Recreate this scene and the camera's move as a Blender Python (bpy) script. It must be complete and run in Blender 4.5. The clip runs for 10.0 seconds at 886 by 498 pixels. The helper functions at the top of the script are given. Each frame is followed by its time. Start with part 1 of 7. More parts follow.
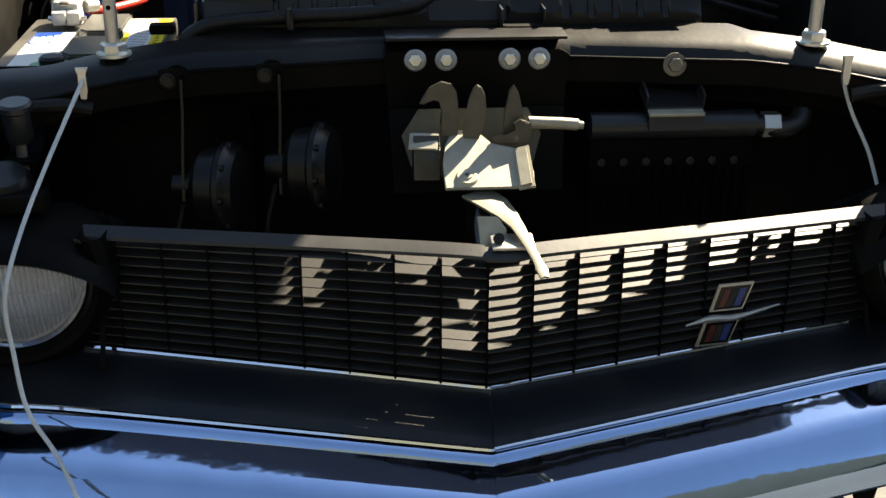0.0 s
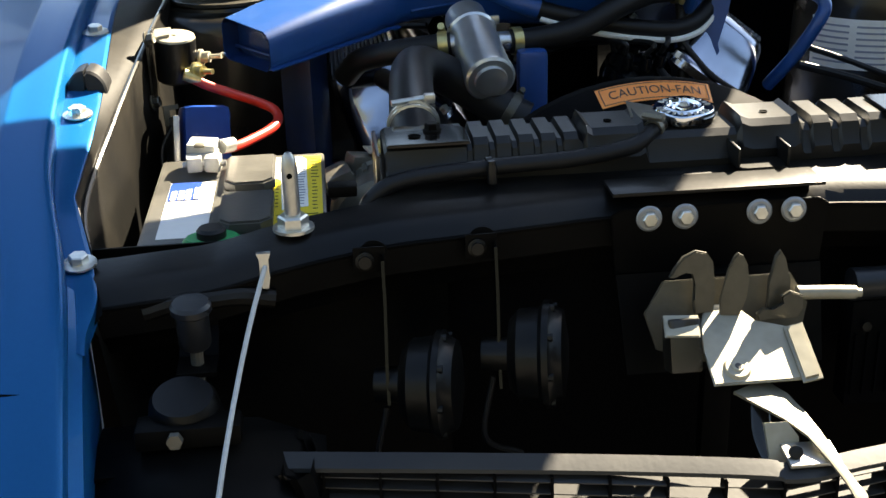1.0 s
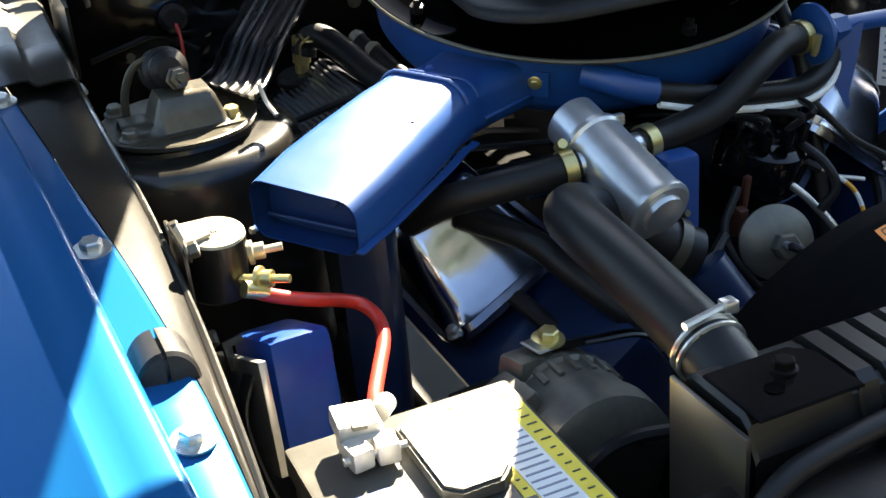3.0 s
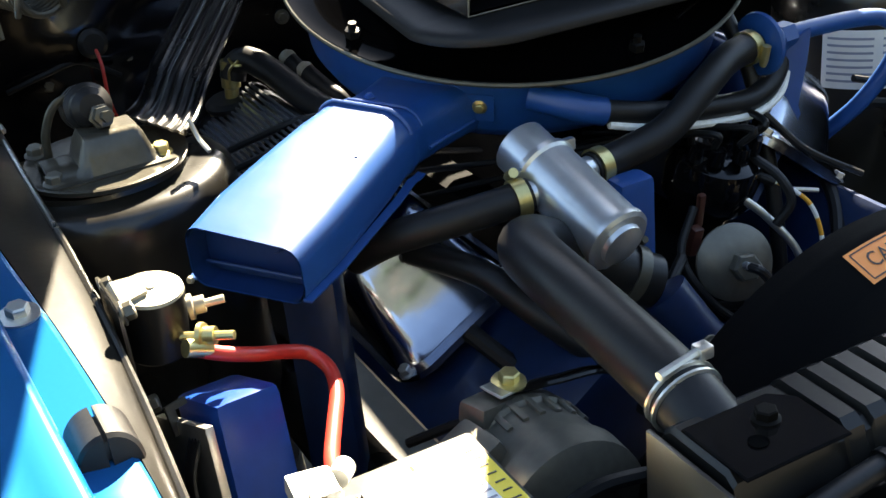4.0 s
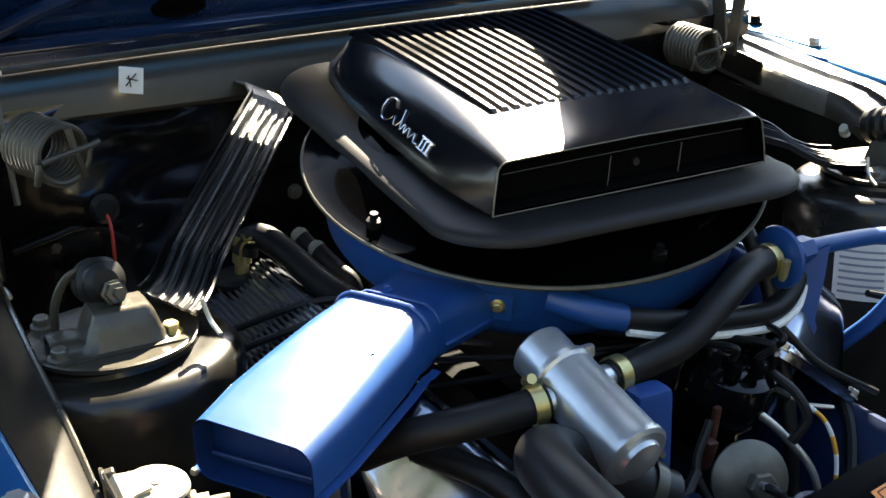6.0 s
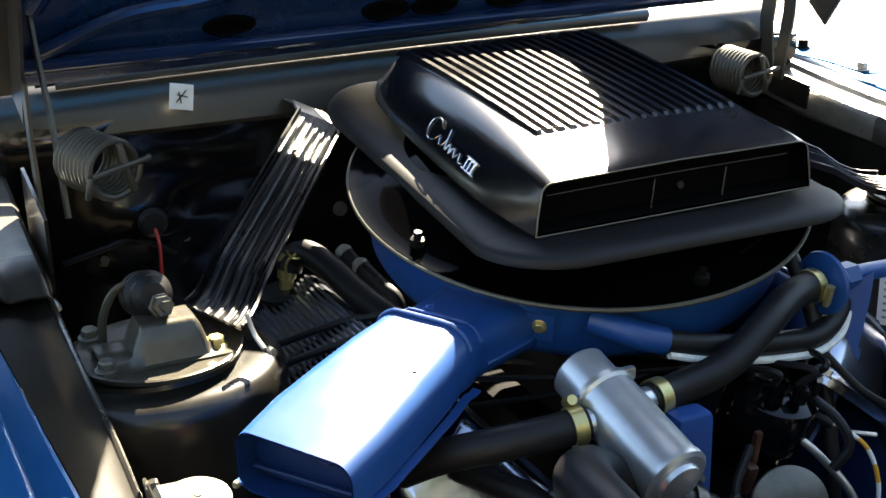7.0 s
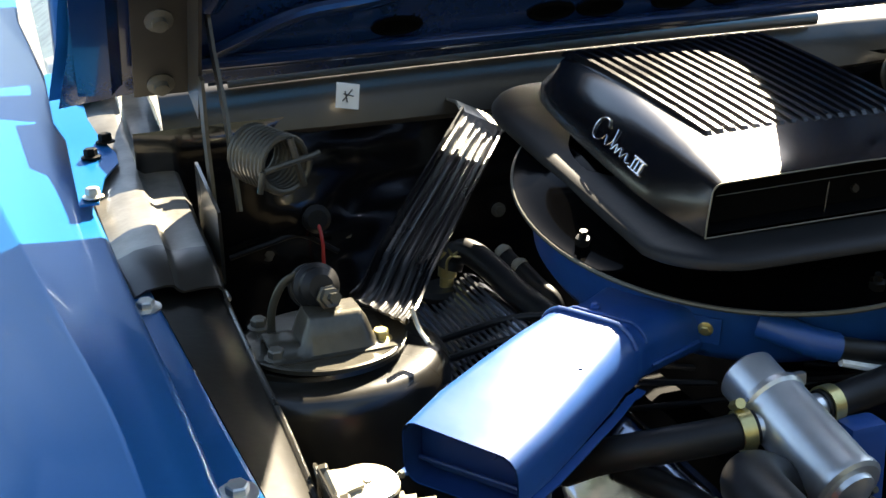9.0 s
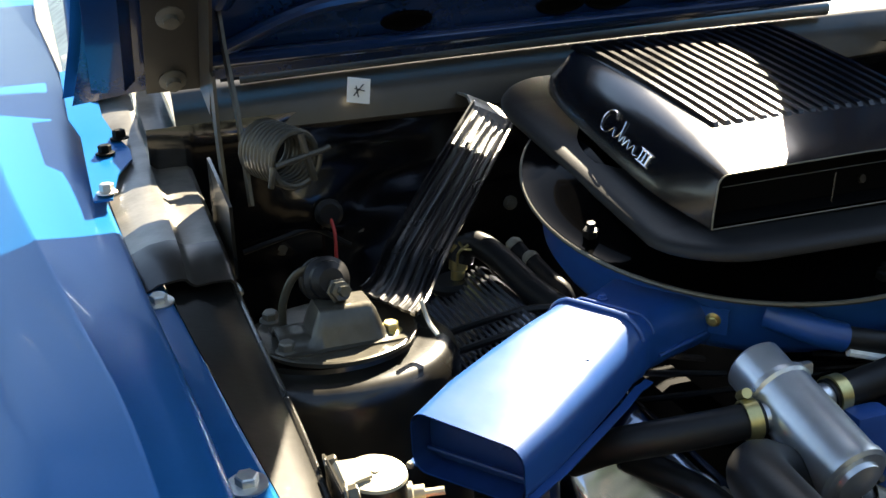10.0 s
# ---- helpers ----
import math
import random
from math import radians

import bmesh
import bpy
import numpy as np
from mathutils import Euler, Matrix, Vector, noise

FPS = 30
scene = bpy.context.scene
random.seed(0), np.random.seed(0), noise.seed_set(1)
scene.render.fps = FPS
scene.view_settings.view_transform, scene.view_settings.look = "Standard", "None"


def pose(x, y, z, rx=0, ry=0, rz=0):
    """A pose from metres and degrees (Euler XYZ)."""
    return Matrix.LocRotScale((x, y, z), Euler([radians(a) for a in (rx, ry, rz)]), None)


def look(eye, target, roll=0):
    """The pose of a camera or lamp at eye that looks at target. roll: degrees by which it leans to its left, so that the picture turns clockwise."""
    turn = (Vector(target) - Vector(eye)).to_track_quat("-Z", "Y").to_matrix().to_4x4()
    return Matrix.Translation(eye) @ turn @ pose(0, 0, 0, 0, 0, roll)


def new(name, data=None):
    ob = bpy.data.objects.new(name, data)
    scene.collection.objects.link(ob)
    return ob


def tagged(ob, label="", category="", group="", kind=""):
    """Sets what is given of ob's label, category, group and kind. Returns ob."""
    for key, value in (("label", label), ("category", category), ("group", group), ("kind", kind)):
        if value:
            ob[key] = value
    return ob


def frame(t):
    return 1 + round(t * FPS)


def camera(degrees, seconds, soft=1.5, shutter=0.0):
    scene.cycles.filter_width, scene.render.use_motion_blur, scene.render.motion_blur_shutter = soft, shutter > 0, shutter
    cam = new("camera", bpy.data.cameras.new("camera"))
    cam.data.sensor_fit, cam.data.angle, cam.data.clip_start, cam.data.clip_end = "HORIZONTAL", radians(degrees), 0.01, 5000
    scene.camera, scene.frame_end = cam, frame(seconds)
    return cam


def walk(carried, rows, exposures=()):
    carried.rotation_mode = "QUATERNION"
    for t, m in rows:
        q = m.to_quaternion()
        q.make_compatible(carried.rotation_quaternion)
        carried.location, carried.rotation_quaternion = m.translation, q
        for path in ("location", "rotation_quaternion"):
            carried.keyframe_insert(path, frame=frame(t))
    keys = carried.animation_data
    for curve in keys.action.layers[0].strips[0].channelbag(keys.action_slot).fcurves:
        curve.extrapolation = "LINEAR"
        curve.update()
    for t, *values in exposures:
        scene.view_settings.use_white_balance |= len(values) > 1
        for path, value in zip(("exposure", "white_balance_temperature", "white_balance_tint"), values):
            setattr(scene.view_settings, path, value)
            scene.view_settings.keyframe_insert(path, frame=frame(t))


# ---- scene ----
cam = camera(38.9, 10.0)
PATH = [
    (0, (-0.158, -1.438, 1.181), (-0.006, 0.393, 0.39), 0.3),
    (0.3, (-0.156, -1.358, 1.216), (-0.131, 0.481, 0.43), 0.6),
    (0.5, (-0.196, -1.313, 1.209), (-0.153, 0.531, 0.437), 1.1),
    (0.8, (-0.311, -1.194, 1.253), (-0.203, 0.651, 0.489), -0.4),
    (1, (-0.379, -1.129, 1.255), (-0.211, 0.71, 0.486), -1.8),
    (1.2, (-0.431, -1.04, 1.261), (-0.19, 0.779, 0.464), -2.6),
    (1.5, (-0.46, -0.882, 1.284), (-0.143, 0.915, 0.464), -3.4),
    (1.8, (-0.478, -0.686, 1.304), (-0.08, 1.093, 0.48), -0.8),
    (2, (-0.483, -0.615, 1.305), (-0.056, 1.16, 0.488), -1.2),
    (2.2, (-0.517, -0.553, 1.313), (-0.054, 1.204, 0.476), -1.2),
    (2.5, (-0.611, -0.501, 1.326), (-0.089, 1.251, 0.515), -2.4),
    (3, (-0.751, -0.464, 1.345), (-0.086, 1.195, 0.447), -5.2),
    (4.3, (-0.733, -0.379, 1.372), (0.045, 1.22, 0.457), -5.7),
    (4.5, (-0.737, -0.374, 1.382), (0.054, 1.233, 0.491), -5.3),
    (5, (-0.742, -0.355, 1.39), (0.067, 1.267, 0.544), -4.8),
    (5.5, (-0.741, -0.343, 1.389), (0.091, 1.293, 0.593), -3.9),
    (6, (-0.748, -0.345, 1.391), (0.1, 1.326, 0.693), -2.0),
    (7.3, (-0.754, -0.353, 1.396), (0.018, 1.37, 0.735), -1.8),
    (7.5, (-0.762, -0.348, 1.39), (-0.007, 1.386, 0.741), -1.8),
    (8, (-0.77, -0.342, 1.389), (-0.085, 1.423, 0.742), -1.7),
    (8.5, (-0.776, -0.342, 1.386), (-0.149, 1.445, 0.743), -2.2),
    (9, (-0.777, -0.349, 1.385), (-0.19, 1.451, 0.739), -2.6),
    (9.5, (-0.771, -0.356, 1.387), (-0.205, 1.449, 0.737), -3.2),
    (10, (-0.769, -0.362, 1.387), (-0.214, 1.445, 0.733), -3.3),
]
walk(cam, [(t, look(e, g, r)) for t, e, g, r in PATH], exposures=[(0, 2.85), (0.8, 3.1), (1.6, 3.6), (3, 3.8), (7.5, 3.85), (10, 3.5)])

# ---- light ----
SUN_AZ, SUN_EL = 41.4, 38.8
world = bpy.data.worlds.new("sky")
scene.world = world
world.use_nodes = True
wn = world.node_tree.nodes
sky = wn.new("ShaderNodeTexSky")
sky.sky_type = "NISHITA"
sky.sun_disc = False
sky.dust_density, sky.ozone_density = 0.4, 2.5
sky.sun_elevation = radians(SUN_EL)
sky.sun_rotation = radians(SUN_AZ)
world.node_tree.links.new(sky.outputs[0], wn["Background"].inputs[0])
wn["Background"].inputs[1].default_value = 0.045
sun_data = bpy.data.lights.new("sun", "SUN")
sun_data.energy, sun_data.angle, sun_data.color = 4.6, radians(0.5), (1.0, 0.95, 0.86)
sun = new("sun", sun_data)
to_sun = Vector((math.sin(radians(SUN_AZ)) * math.cos(radians(SUN_EL)), math.cos(radians(SUN_AZ)) * math.cos(radians(SUN_EL)), math.sin(radians(SUN_EL))))
sun.matrix_world = look((0, 0, 5), Vector((0, 0, 5)) - to_sun)
scene.view_settings.use_white_balance = True
scene.view_settings.white_balance_temperature = 8000
scene.view_settings.white_balance_tint = 8

# ---- materials ----
def material(name, color, rough=0.5, metal=0.0, coat=0.0, grain=0.08, scale=60.0, bump=0.0, bump_scale=200.0, spec=0.5, dirt=0.0, dirt_color=(0.25, 0.2, 0.14), dirt_scale=9.0, flake=0.0, rand=0.0, coat_rough=0.04, patchy=1.0):
    m = bpy.data.materials.new(name)
    m.use_nodes = True
    n, l = m.node_tree.nodes, m.node_tree.links
    b = n["Principled BSDF"]
    b.inputs["Roughness"].default_value = rough
    b.inputs["Metallic"].default_value = metal
    b.inputs["Coat Weight"].default_value = coat
    b.inputs["Coat Roughness"].default_value = coat_rough
    b.inputs["Specular IOR Level"].default_value = spec
    tc = n.new("ShaderNodeTexCoord")
    fine = n.new("ShaderNodeTexNoise")
    fine.inputs["Scale"].default_value, fine.inputs["Detail"].default_value = scale, 6
    l.new(tc.outputs["Object"], fine.inputs["Vector"])
    big = n.new("ShaderNodeTexNoise")
    big.inputs["Scale"].default_value, big.inputs["Detail"].default_value = dirt_scale, 5
    l.new(tc.outputs["Object"], big.inputs["Vector"])
    ramp = n.new("ShaderNodeMapRange")
    ramp.inputs["To Min"].default_value, ramp.inputs["To Max"].default_value = 1 - grain * 2, 1 + grain * 2
    l.new(fine.outputs["Fac"], ramp.inputs["Value"])
    mul = n.new("ShaderNodeMix")
    mul.data_type, mul.blend_type = "RGBA", "MULTIPLY"
    mul.inputs["Factor"].default_value = 1
    mul.inputs["A"].default_value = (*color, 1)
    l.new(ramp.outputs["Result"], mul.inputs["B"])
    out = mul.outputs["Result"]
    if dirt:
        dr = n.new("ShaderNodeMapRange")
        dr.inputs["From Min"].default_value, dr.inputs["From Max"].default_value = 0.45, 0.75
        dr.inputs["To Max"].default_value = dirt
        l.new(big.outputs["Fac"], dr.inputs["Value"])
        mx = n.new("ShaderNodeMix")
        mx.data_type = "RGBA"
        l.new(dr.outputs["Result"], mx.inputs["Factor"])
        l.new(out, mx.inputs["A"])
        mx.inputs["B"].default_value = (*dirt_color, 1)
        out = mx.outputs["Result"]
    if rand:
        oi = n.new("ShaderNodeObjectInfo")
        rr = n.new("ShaderNodeMapRange")
        rr.inputs["To Min"].default_value, rr.inputs["To Max"].default_value = 1 - rand, 1 + rand
        l.new(oi.outputs["Random"], rr.inputs["Value"])
        mm = n.new("ShaderNodeMix")
        mm.data_type, mm.blend_type = "RGBA", "MULTIPLY"
        mm.inputs["Factor"].default_value = 1
        l.new(out, mm.inputs["A"])
        l.new(rr.outputs["Result"], mm.inputs["B"])
        out = mm.outputs["Result"]
    l.new(out, b.inputs["Base Color"])
    rm = n.new("ShaderNodeMapRange")
    rm.inputs["To Min"].default_value, rm.inputs["To Max"].default_value = max(0.02, rough - patchy * (0.1 * (rough > 0.12) + 0.02)), min(1, rough + patchy * (0.12 * (rough > 0.12) + 0.02))
    l.new(big.outputs["Fac"], rm.inputs["Value"])
    l.new(rm.outputs["Result"], b.inputs["Roughness"])
    if bump or flake:
        bn = n.new("ShaderNodeBump")
        bn.inputs["Strength"].default_value, bn.inputs["Distance"].default_value = bump, 0.002
        tn = n.new("ShaderNodeTexNoise")
        tn.inputs["Scale"].default_value, tn.inputs["Detail"].default_value = bump_scale, 3
        l.new(tc.outputs["Object"], tn.inputs["Vector"])
        l.new(tn.outputs["Fac"], bn.inputs["Height"])
        l.new(bn.outputs["Normal"], b.inputs["Normal"])
    return m


PAINT = material("body_paint", (0.0003, 0.086, 0.245), 0.3, 0.3, 0.08, 0.02, 300, spec=0.05, coat_rough=0.015, patchy=0.08)
# darker than the body paint: the underside's shade is put into the colour
HOOD_SHADE_PAINT = material("shaded_hood_paint", (0.003, 0.022, 0.085), 0.22, 0.2, 0.7, 0.05, 200, dirt=0.05)
ENGINE_BLUE = material("engine_enamel", (0.0027, 0.052, 0.21), 0.4, 0.0, 0.2, 0.06, 90, 0.04, 90, coat_rough=0.3, dirt=0.08, dirt_color=(0.01, 0.03, 0.09), dirt_scale=14)
GLOSS_BLACK = material("gloss_black_enamel", (0.003, 0.003, 0.0034), 0.1, 0.0, 0.12, 0.1, 120, 0.03, 90, dirt=0.03, coat_rough=0.06, spec=0.25)
SCOOP_BLACK = material("scoop_black_enamel", (0.003, 0.003, 0.004), 0.22, 0.0, 0.4, 0.05, 150, 0.02, 150, coat_rough=0.12, spec=0.4)
LID_BLACK = material("lid_gloss_black", (0.0009, 0.0009, 0.001), 0.08, 0.0, 0.0, 0.1, 120, 0.015, 90, spec=0.03)
REFLECTOR = material("frosted_reflector_silver", (0.9, 0.93, 0.97), 0.5, 1.0, 0, 0.05, 40)
SATIN_BLACK = material("satin_black_paint", (0.002, 0.002, 0.002), 0.45, 0.0, 0.0, 0.12, 80, 0.06, 140, dirt=0.02, spec=0.05)
DUSTY_BLACK = material("dusty_black_panel", (0.004, 0.0038, 0.0034), 0.45, 0.0, 0.0, 0.15, 50, 0.1, 90, dirt=0.14, dirt_color=(0.1, 0.085, 0.06), dirt_scale=6, spec=0.08)
TOWER_BLACK = material("chassis_black_paint", (0.012, 0.011, 0.009), 0.28, 0.3, 0.3, 0.15, 60, 0.06, 100, dirt=0.35, dirt_color=(0.085, 0.07, 0.048), dirt_scale=7, coat_rough=0.16)
MATT_BLACK = material("matt_black", (0.0018, 0.0018, 0.002), 0.7, 0.0, 0.0, 0.15, 100, 0.08, 200, spec=0.05)
RUBBER = material("black_rubber", (0.009, 0.009, 0.0095), 0.42, 0.0, 0.0, 0.15, 120, 0.06, 250, dirt=0.1, dirt_color=(0.05, 0.047, 0.042), spec=0.25)
FOAM = material("foam_rubber_seal", (0.008, 0.0082, 0.009), 0.55, 0.0, 0.0, 0.15, 150, 0.1, 400, dirt=0.15, dirt_color=(0.02, 0.02, 0.022), spec=0.3)
CHROME = material("chrome", (0.85, 0.86, 0.88), 0.06, 1.0, 0, 0.02, 80)
STEEL = material("bare_steel", (0.5, 0.48, 0.44), 0.35, 0.9, 0, 0.1, 120, 0.05, 300, dirt=0.15)
ZINC = material("zinc_plated_steel", (0.62, 0.61, 0.56), 0.3, 0.85, 0, 0.1, 150, dirt=0.1)
GOLD_ZINC = material("yellow_zinc_plate", (0.6, 0.5, 0.22), 0.3, 0.85, 0, 0.12, 150, dirt=0.1)
GALVANISED = material("galvanised_canister", (0.6, 0.62, 0.63), 0.3, 0.85, 0, 0.08, 60, 0.04, 120, dirt=0.08, dirt_color=(0.3, 0.3, 0.28))
CAST = material("cast_aluminium", (0.3, 0.31, 0.32), 0.5, 0.6, 0, 0.12, 120, 0.25, 350, dirt=0.1)
COVER_GLOSS = material("polished_alloy_cover", (0.29, 0.32, 0.39), 0.16, 1.0, 0.0, 0.08, 60, 0.06, 90, dirt=0.15, dirt_color=(0.05, 0.05, 0.055))
RIBBED_CAST = material("dull_ribbed_cast_alloy", (0.075, 0.08, 0.09), 0.5, 0.4, 0, 0.12, 90, 0.15, 250, dirt=0.3, dirt_color=(0.05, 0.05, 0.052))
PHOSPHATE = material("phosphate_steel", (0.15, 0.14, 0.115), 0.42, 0.6, 0, 0.14, 90, 0.08, 200, dirt=0.2, dirt_color=(0.05, 0.045, 0.035))
CREAM_STEEL = material("plain_zinc_bracket", (0.33, 0.305, 0.235), 0.42, 0.3, 0, 0.14, 60, 0.06, 150, dirt=0.35, dirt_color=(0.14, 0.12, 0.08))
LEVER_STEEL = material("worn_lever_steel", (0.15, 0.138, 0.1), 0.5, 0.3, 0, 0.14, 60, 0.06, 150, dirt=0.4, dirt_color=(0.07, 0.06, 0.04))
GRILLE_MAT = material("satin_black_grille_plastic", (0.005, 0.0043, 0.003), 0.5, 0.0, 0, 0.1, 80, 0.05, 200, dirt=0.3, dirt_color=(0.014, 0.012, 0.008), spec=0.7, patchy=0.5)
BATTERY_CASE = material("battery_case_plastic", (0.055, 0.053, 0.047), 0.36, 0.0, 0, 0.18, 40, 0.08, 160, dirt=0.5, dirt_color=(0.11, 0.105, 0.088), dirt_scale=18)
LEAD = material("lead_clamp", (0.55, 0.54, 0.5), 0.5, 0.5, 0, 0.15, 120, 0.15, 300, dirt=0.25)
RED_CABLE = material("red_cable_rubber", (0.5, 0.03, 0.02), 0.35, 0.0, 0.1, 0.1, 60, 0.03, 200)
PALE_WIRE = material("grey_wire_sheath", (0.5, 0.5, 0.47), 0.4, 0.1, 0, 0.1, 200)
WHITE_LABEL = material("white_paper_label", (0.8, 0.79, 0.75), 0.5, 0, 0, 0.05, 60, dirt=0.08)
BLUE_LABEL = material("blue_label_print", (0.0008, 0.034, 0.22), 0.4, 0, 0, 0.04, 60)
YELLOW_LABEL = material("yellow_label_print", (0.8, 0.6, 0.03), 0.4, 0, 0, 0.05, 60)
ORANGE_LABEL = material("orange_label_print", (0.95, 0.3, 0.07), 0.4, 0, 0, 0.05, 60)
INK = material("dark_print", (0.03, 0.03, 0.03), 0.5, 0, 0, 0.05, 60)
GREY_INK = material("grey_print", (0.25, 0.27, 0.33), 0.5, 0, 0, 0.05, 60)
GREEN_PLASTIC = material("green_plastic", (0.01, 0.3, 0.09), 0.35, 0, 0, 0.08, 60)
BROWN_PLASTIC = material("brown_connector_plastic", (0.07, 0.022, 0.014), 0.4, 0, 0, 0.08, 60)
ORANGE_WIRE = material("orange_wire_sheath", (0.8, 0.35, 0.03), 0.4, 0, 0, 0.05, 60)
CONCRETE = material("asphalt_drive", (0.06, 0.058, 0.055), 0.85, 0, 0, 0.15, 20, 0.2, 60, dirt=0.2, dirt_color=(0.1, 0.095, 0.085))
BRAID = material("braided_trim_white", (0.72, 0.72, 0.68), 0.5, 0, 0, 0.1, 200)
HEADER_GREY = material("worn_grey_steel_paint", (0.008, 0.008, 0.008), 0.5, 0.0, 0, 0.2, 70, 0.08, 150, dirt=0.35, dirt_color=(0.04, 0.037, 0.03), spec=0.45)
VALANCE = material("valance_black_paint", (0.008, 0.009, 0.011), 0.42, 0.0, 0.1, 0.1, 120, 0.03, 200, dirt=0.05, spec=0.2)
COOLER_BLACK = material("worn_cooler_black", (0.012, 0.013, 0.015), 0.36, 0.1, 0.1, 0.15, 80, 0.08, 140, dirt=0.2, dirt_color=(0.05, 0.045, 0.035), spec=0.4)
SUPPORT_BLACK = material("semi_gloss_black_enamel", (0.0025, 0.0025, 0.0025), 0.38, 0.0, 0.1, 0.12, 80, 0.08, 140, dirt=0.05, spec=0.18, coat_rough=0.1)
# near-black that stands for the shade in holes, slots and joints
RECESS_SHADE = material("recess_shade_black", (0.0015, 0.0015, 0.0015), 0.8, spec=0.03)
FOLIAGE = material("palm_leaf", (0.05, 0.09, 0.03), 0.5, 0, 0, 0.2, 8, rand=0.2)
BARK = material("palm_bark", (0.16, 0.13, 0.1), 0.9, 0, 0, 0.2, 20, 0.4, 30)
TREELINE = material("far_trees", (0.03, 0.036, 0.03), 0.9, 0, 0, 0.35, 1.5, 0.5, 3)
GLASS = bpy.data.materials.new("headlamp_glass")
GLASS.use_nodes = True
_g = GLASS.node_tree.nodes["Principled BSDF"]
_g.inputs["Transmission Weight"].default_value, _g.inputs["Roughness"].default_value, _g.inputs["IOR"].default_value = 0.8, 0.03, 1.45
_g.inputs["Base Color"].default_value = (0.86, 0.9, 0.95, 1)
WORN_GREY = material("worn_grey_steel", (0.15, 0.142, 0.125), 0.32, 0.45, 0, 0.2, 30, 0.15, 120, dirt=0.55, dirt_color=(0.02, 0.02, 0.02), dirt_scale=22)
BARE_METAL = material("oily_bare_metal", (0.085, 0.078, 0.062), 0.32, 0.6, 0, 0.2, 60, 0.15, 180, dirt=0.4, dirt_color=(0.02, 0.017, 0.012), dirt_scale=18)
# badge enamels, darkened by the shade they hang in
SHADED_RED = material("shaded_red_enamel", (0.06, 0.006, 0.006), 0.3)
SHADED_BLUE = material("shaded_blue_enamel", (0.01, 0.03, 0.14), 0.3)
BRACE_BLACK = material("brace_black_paint", (0.0035, 0.0035, 0.004), 0.28, 0.0, 0.0, 0.1, 80, 0.03, 140, spec=0.22)
# engine blue with grime mottling; the deep bay's shade darkens its base colour
GRIMY_SHADE_BLUE = material("grimy_shaded_enamel", (0.0015, 0.014, 0.055), 0.4, 0.0, 0.15, 0.2, 60, 0.15, 70, dirt=0.6, dirt_color=(0.006, 0.006, 0.006), dirt_scale=14)
# wavy chrome; the blue of the reflected sky is put into its tint
BUMPER_CHROME = material("sky_tinted_bumper_chrome", (0.36, 0.49, 0.7), 0.06, 1.0, 0, 0.05, 30, 0.4, 14, dirt=0.06, dirt_color=(0.1, 0.15, 0.25))
COWL_BLACK = material("cowl_black_paint", (0.022, 0.019, 0.0155), 0.34, 0.0, 0.2, 0.12, 60, 0.05, 120, dirt=0.2, dirt_color=(0.05, 0.042, 0.03), coat_rough=0.15)
FIREWALL_BLACK = material("firewall_gloss_black", (0.003, 0.003, 0.0036), 0.16, 0.0, 0.8, 0.1, 100, 0.05, 40, coat_rough=0.08)
# seal rubber made paler: part of its sun glare is in the base colour
SEAL_RUBBER = material("glare_paled_seal_rubber", (0.05, 0.05, 0.048), 0.38, 0.0, 0.6, 0.12, 120, 0.05, 200, coat_rough=0.3, spec=0.8)
HOOK_STEEL = material("oily_dark_latch_steel", (0.075, 0.07, 0.055), 0.4, 0.5, 0, 0.16, 90, 0.1, 200, dirt=0.3, dirt_color=(0.02, 0.018, 0.014))
REGULATOR_BLUE = material("regulator_blue_paint", (0.002, 0.035, 0.2), 0.35, 0.0, 0.0, 0.08, 80, 0.04, 120, spec=0.25)
TANK_BLACK = material("radiator_gloss_black", (0.005, 0.005, 0.005), 0.34, 0.0, 0.15, 0.12, 80, 0.06, 120, dirt=0.12, dirt_color=(0.07, 0.065, 0.05), spec=0.25, coat_rough=0.2)
# engine blue darkened: the shade inside the snorkel's mouth is in the colour
MOUTH_SHADE_BLUE = material("shaded_mouth_blue", (0.002, 0.02, 0.09), 0.4, 0.0, 0.0, 0.1, 80, 0.06, 120, dirt=0.3, dirt_color=(0.008, 0.008, 0.01), spec=0.3)

# ---- building tools ----
ORIGIN = {}


def thing(name, at, label, category, group="", kind=""):
    ob = new(name)
    ob.location = at
    ORIGIN[ob.name] = Vector(at)
    return tagged(ob, label, category, group, kind)


def part(name, bm, mat, parent, label="", angle=35):
    """One mesh, given in world places, under a thing or a part."""
    o = ORIGIN[parent.name]
    bmesh.ops.translate(bm, vec=-o, verts=bm.verts)
    bmesh.ops.recalc_face_normals(bm, faces=bm.faces)
    me = bpy.data.meshes.new(name)
    bm.to_mesh(me)
    bm.free()
    me.materials.append(mat)
    me.polygons.foreach_set("use_smooth", [True] * len(me.polygons))
    me.set_sharp_from_angle(angle=radians(angle))
    ob = new(name, me)
    ob.parent = parent
    ORIGIN[ob.name] = o
    if label:
        ob["label"] = label
    return ob


def solo(name, bm, mat, label, category, kind="", group="", angle=35):
    """A thing of one mesh, in world places."""
    bmesh.ops.recalc_face_normals(bm, faces=bm.faces)
    me = bpy.data.meshes.new(name)
    bm.to_mesh(me)
    bm.free()
    me.materials.append(mat)
    me.polygons.foreach_set("use_smooth", [True] * len(me.polygons))
    me.set_sharp_from_angle(angle=radians(angle))
    ob = new(name, me)
    ORIGIN[ob.name] = Vector((0, 0, 0))
    return tagged(ob, label, category, group, kind)


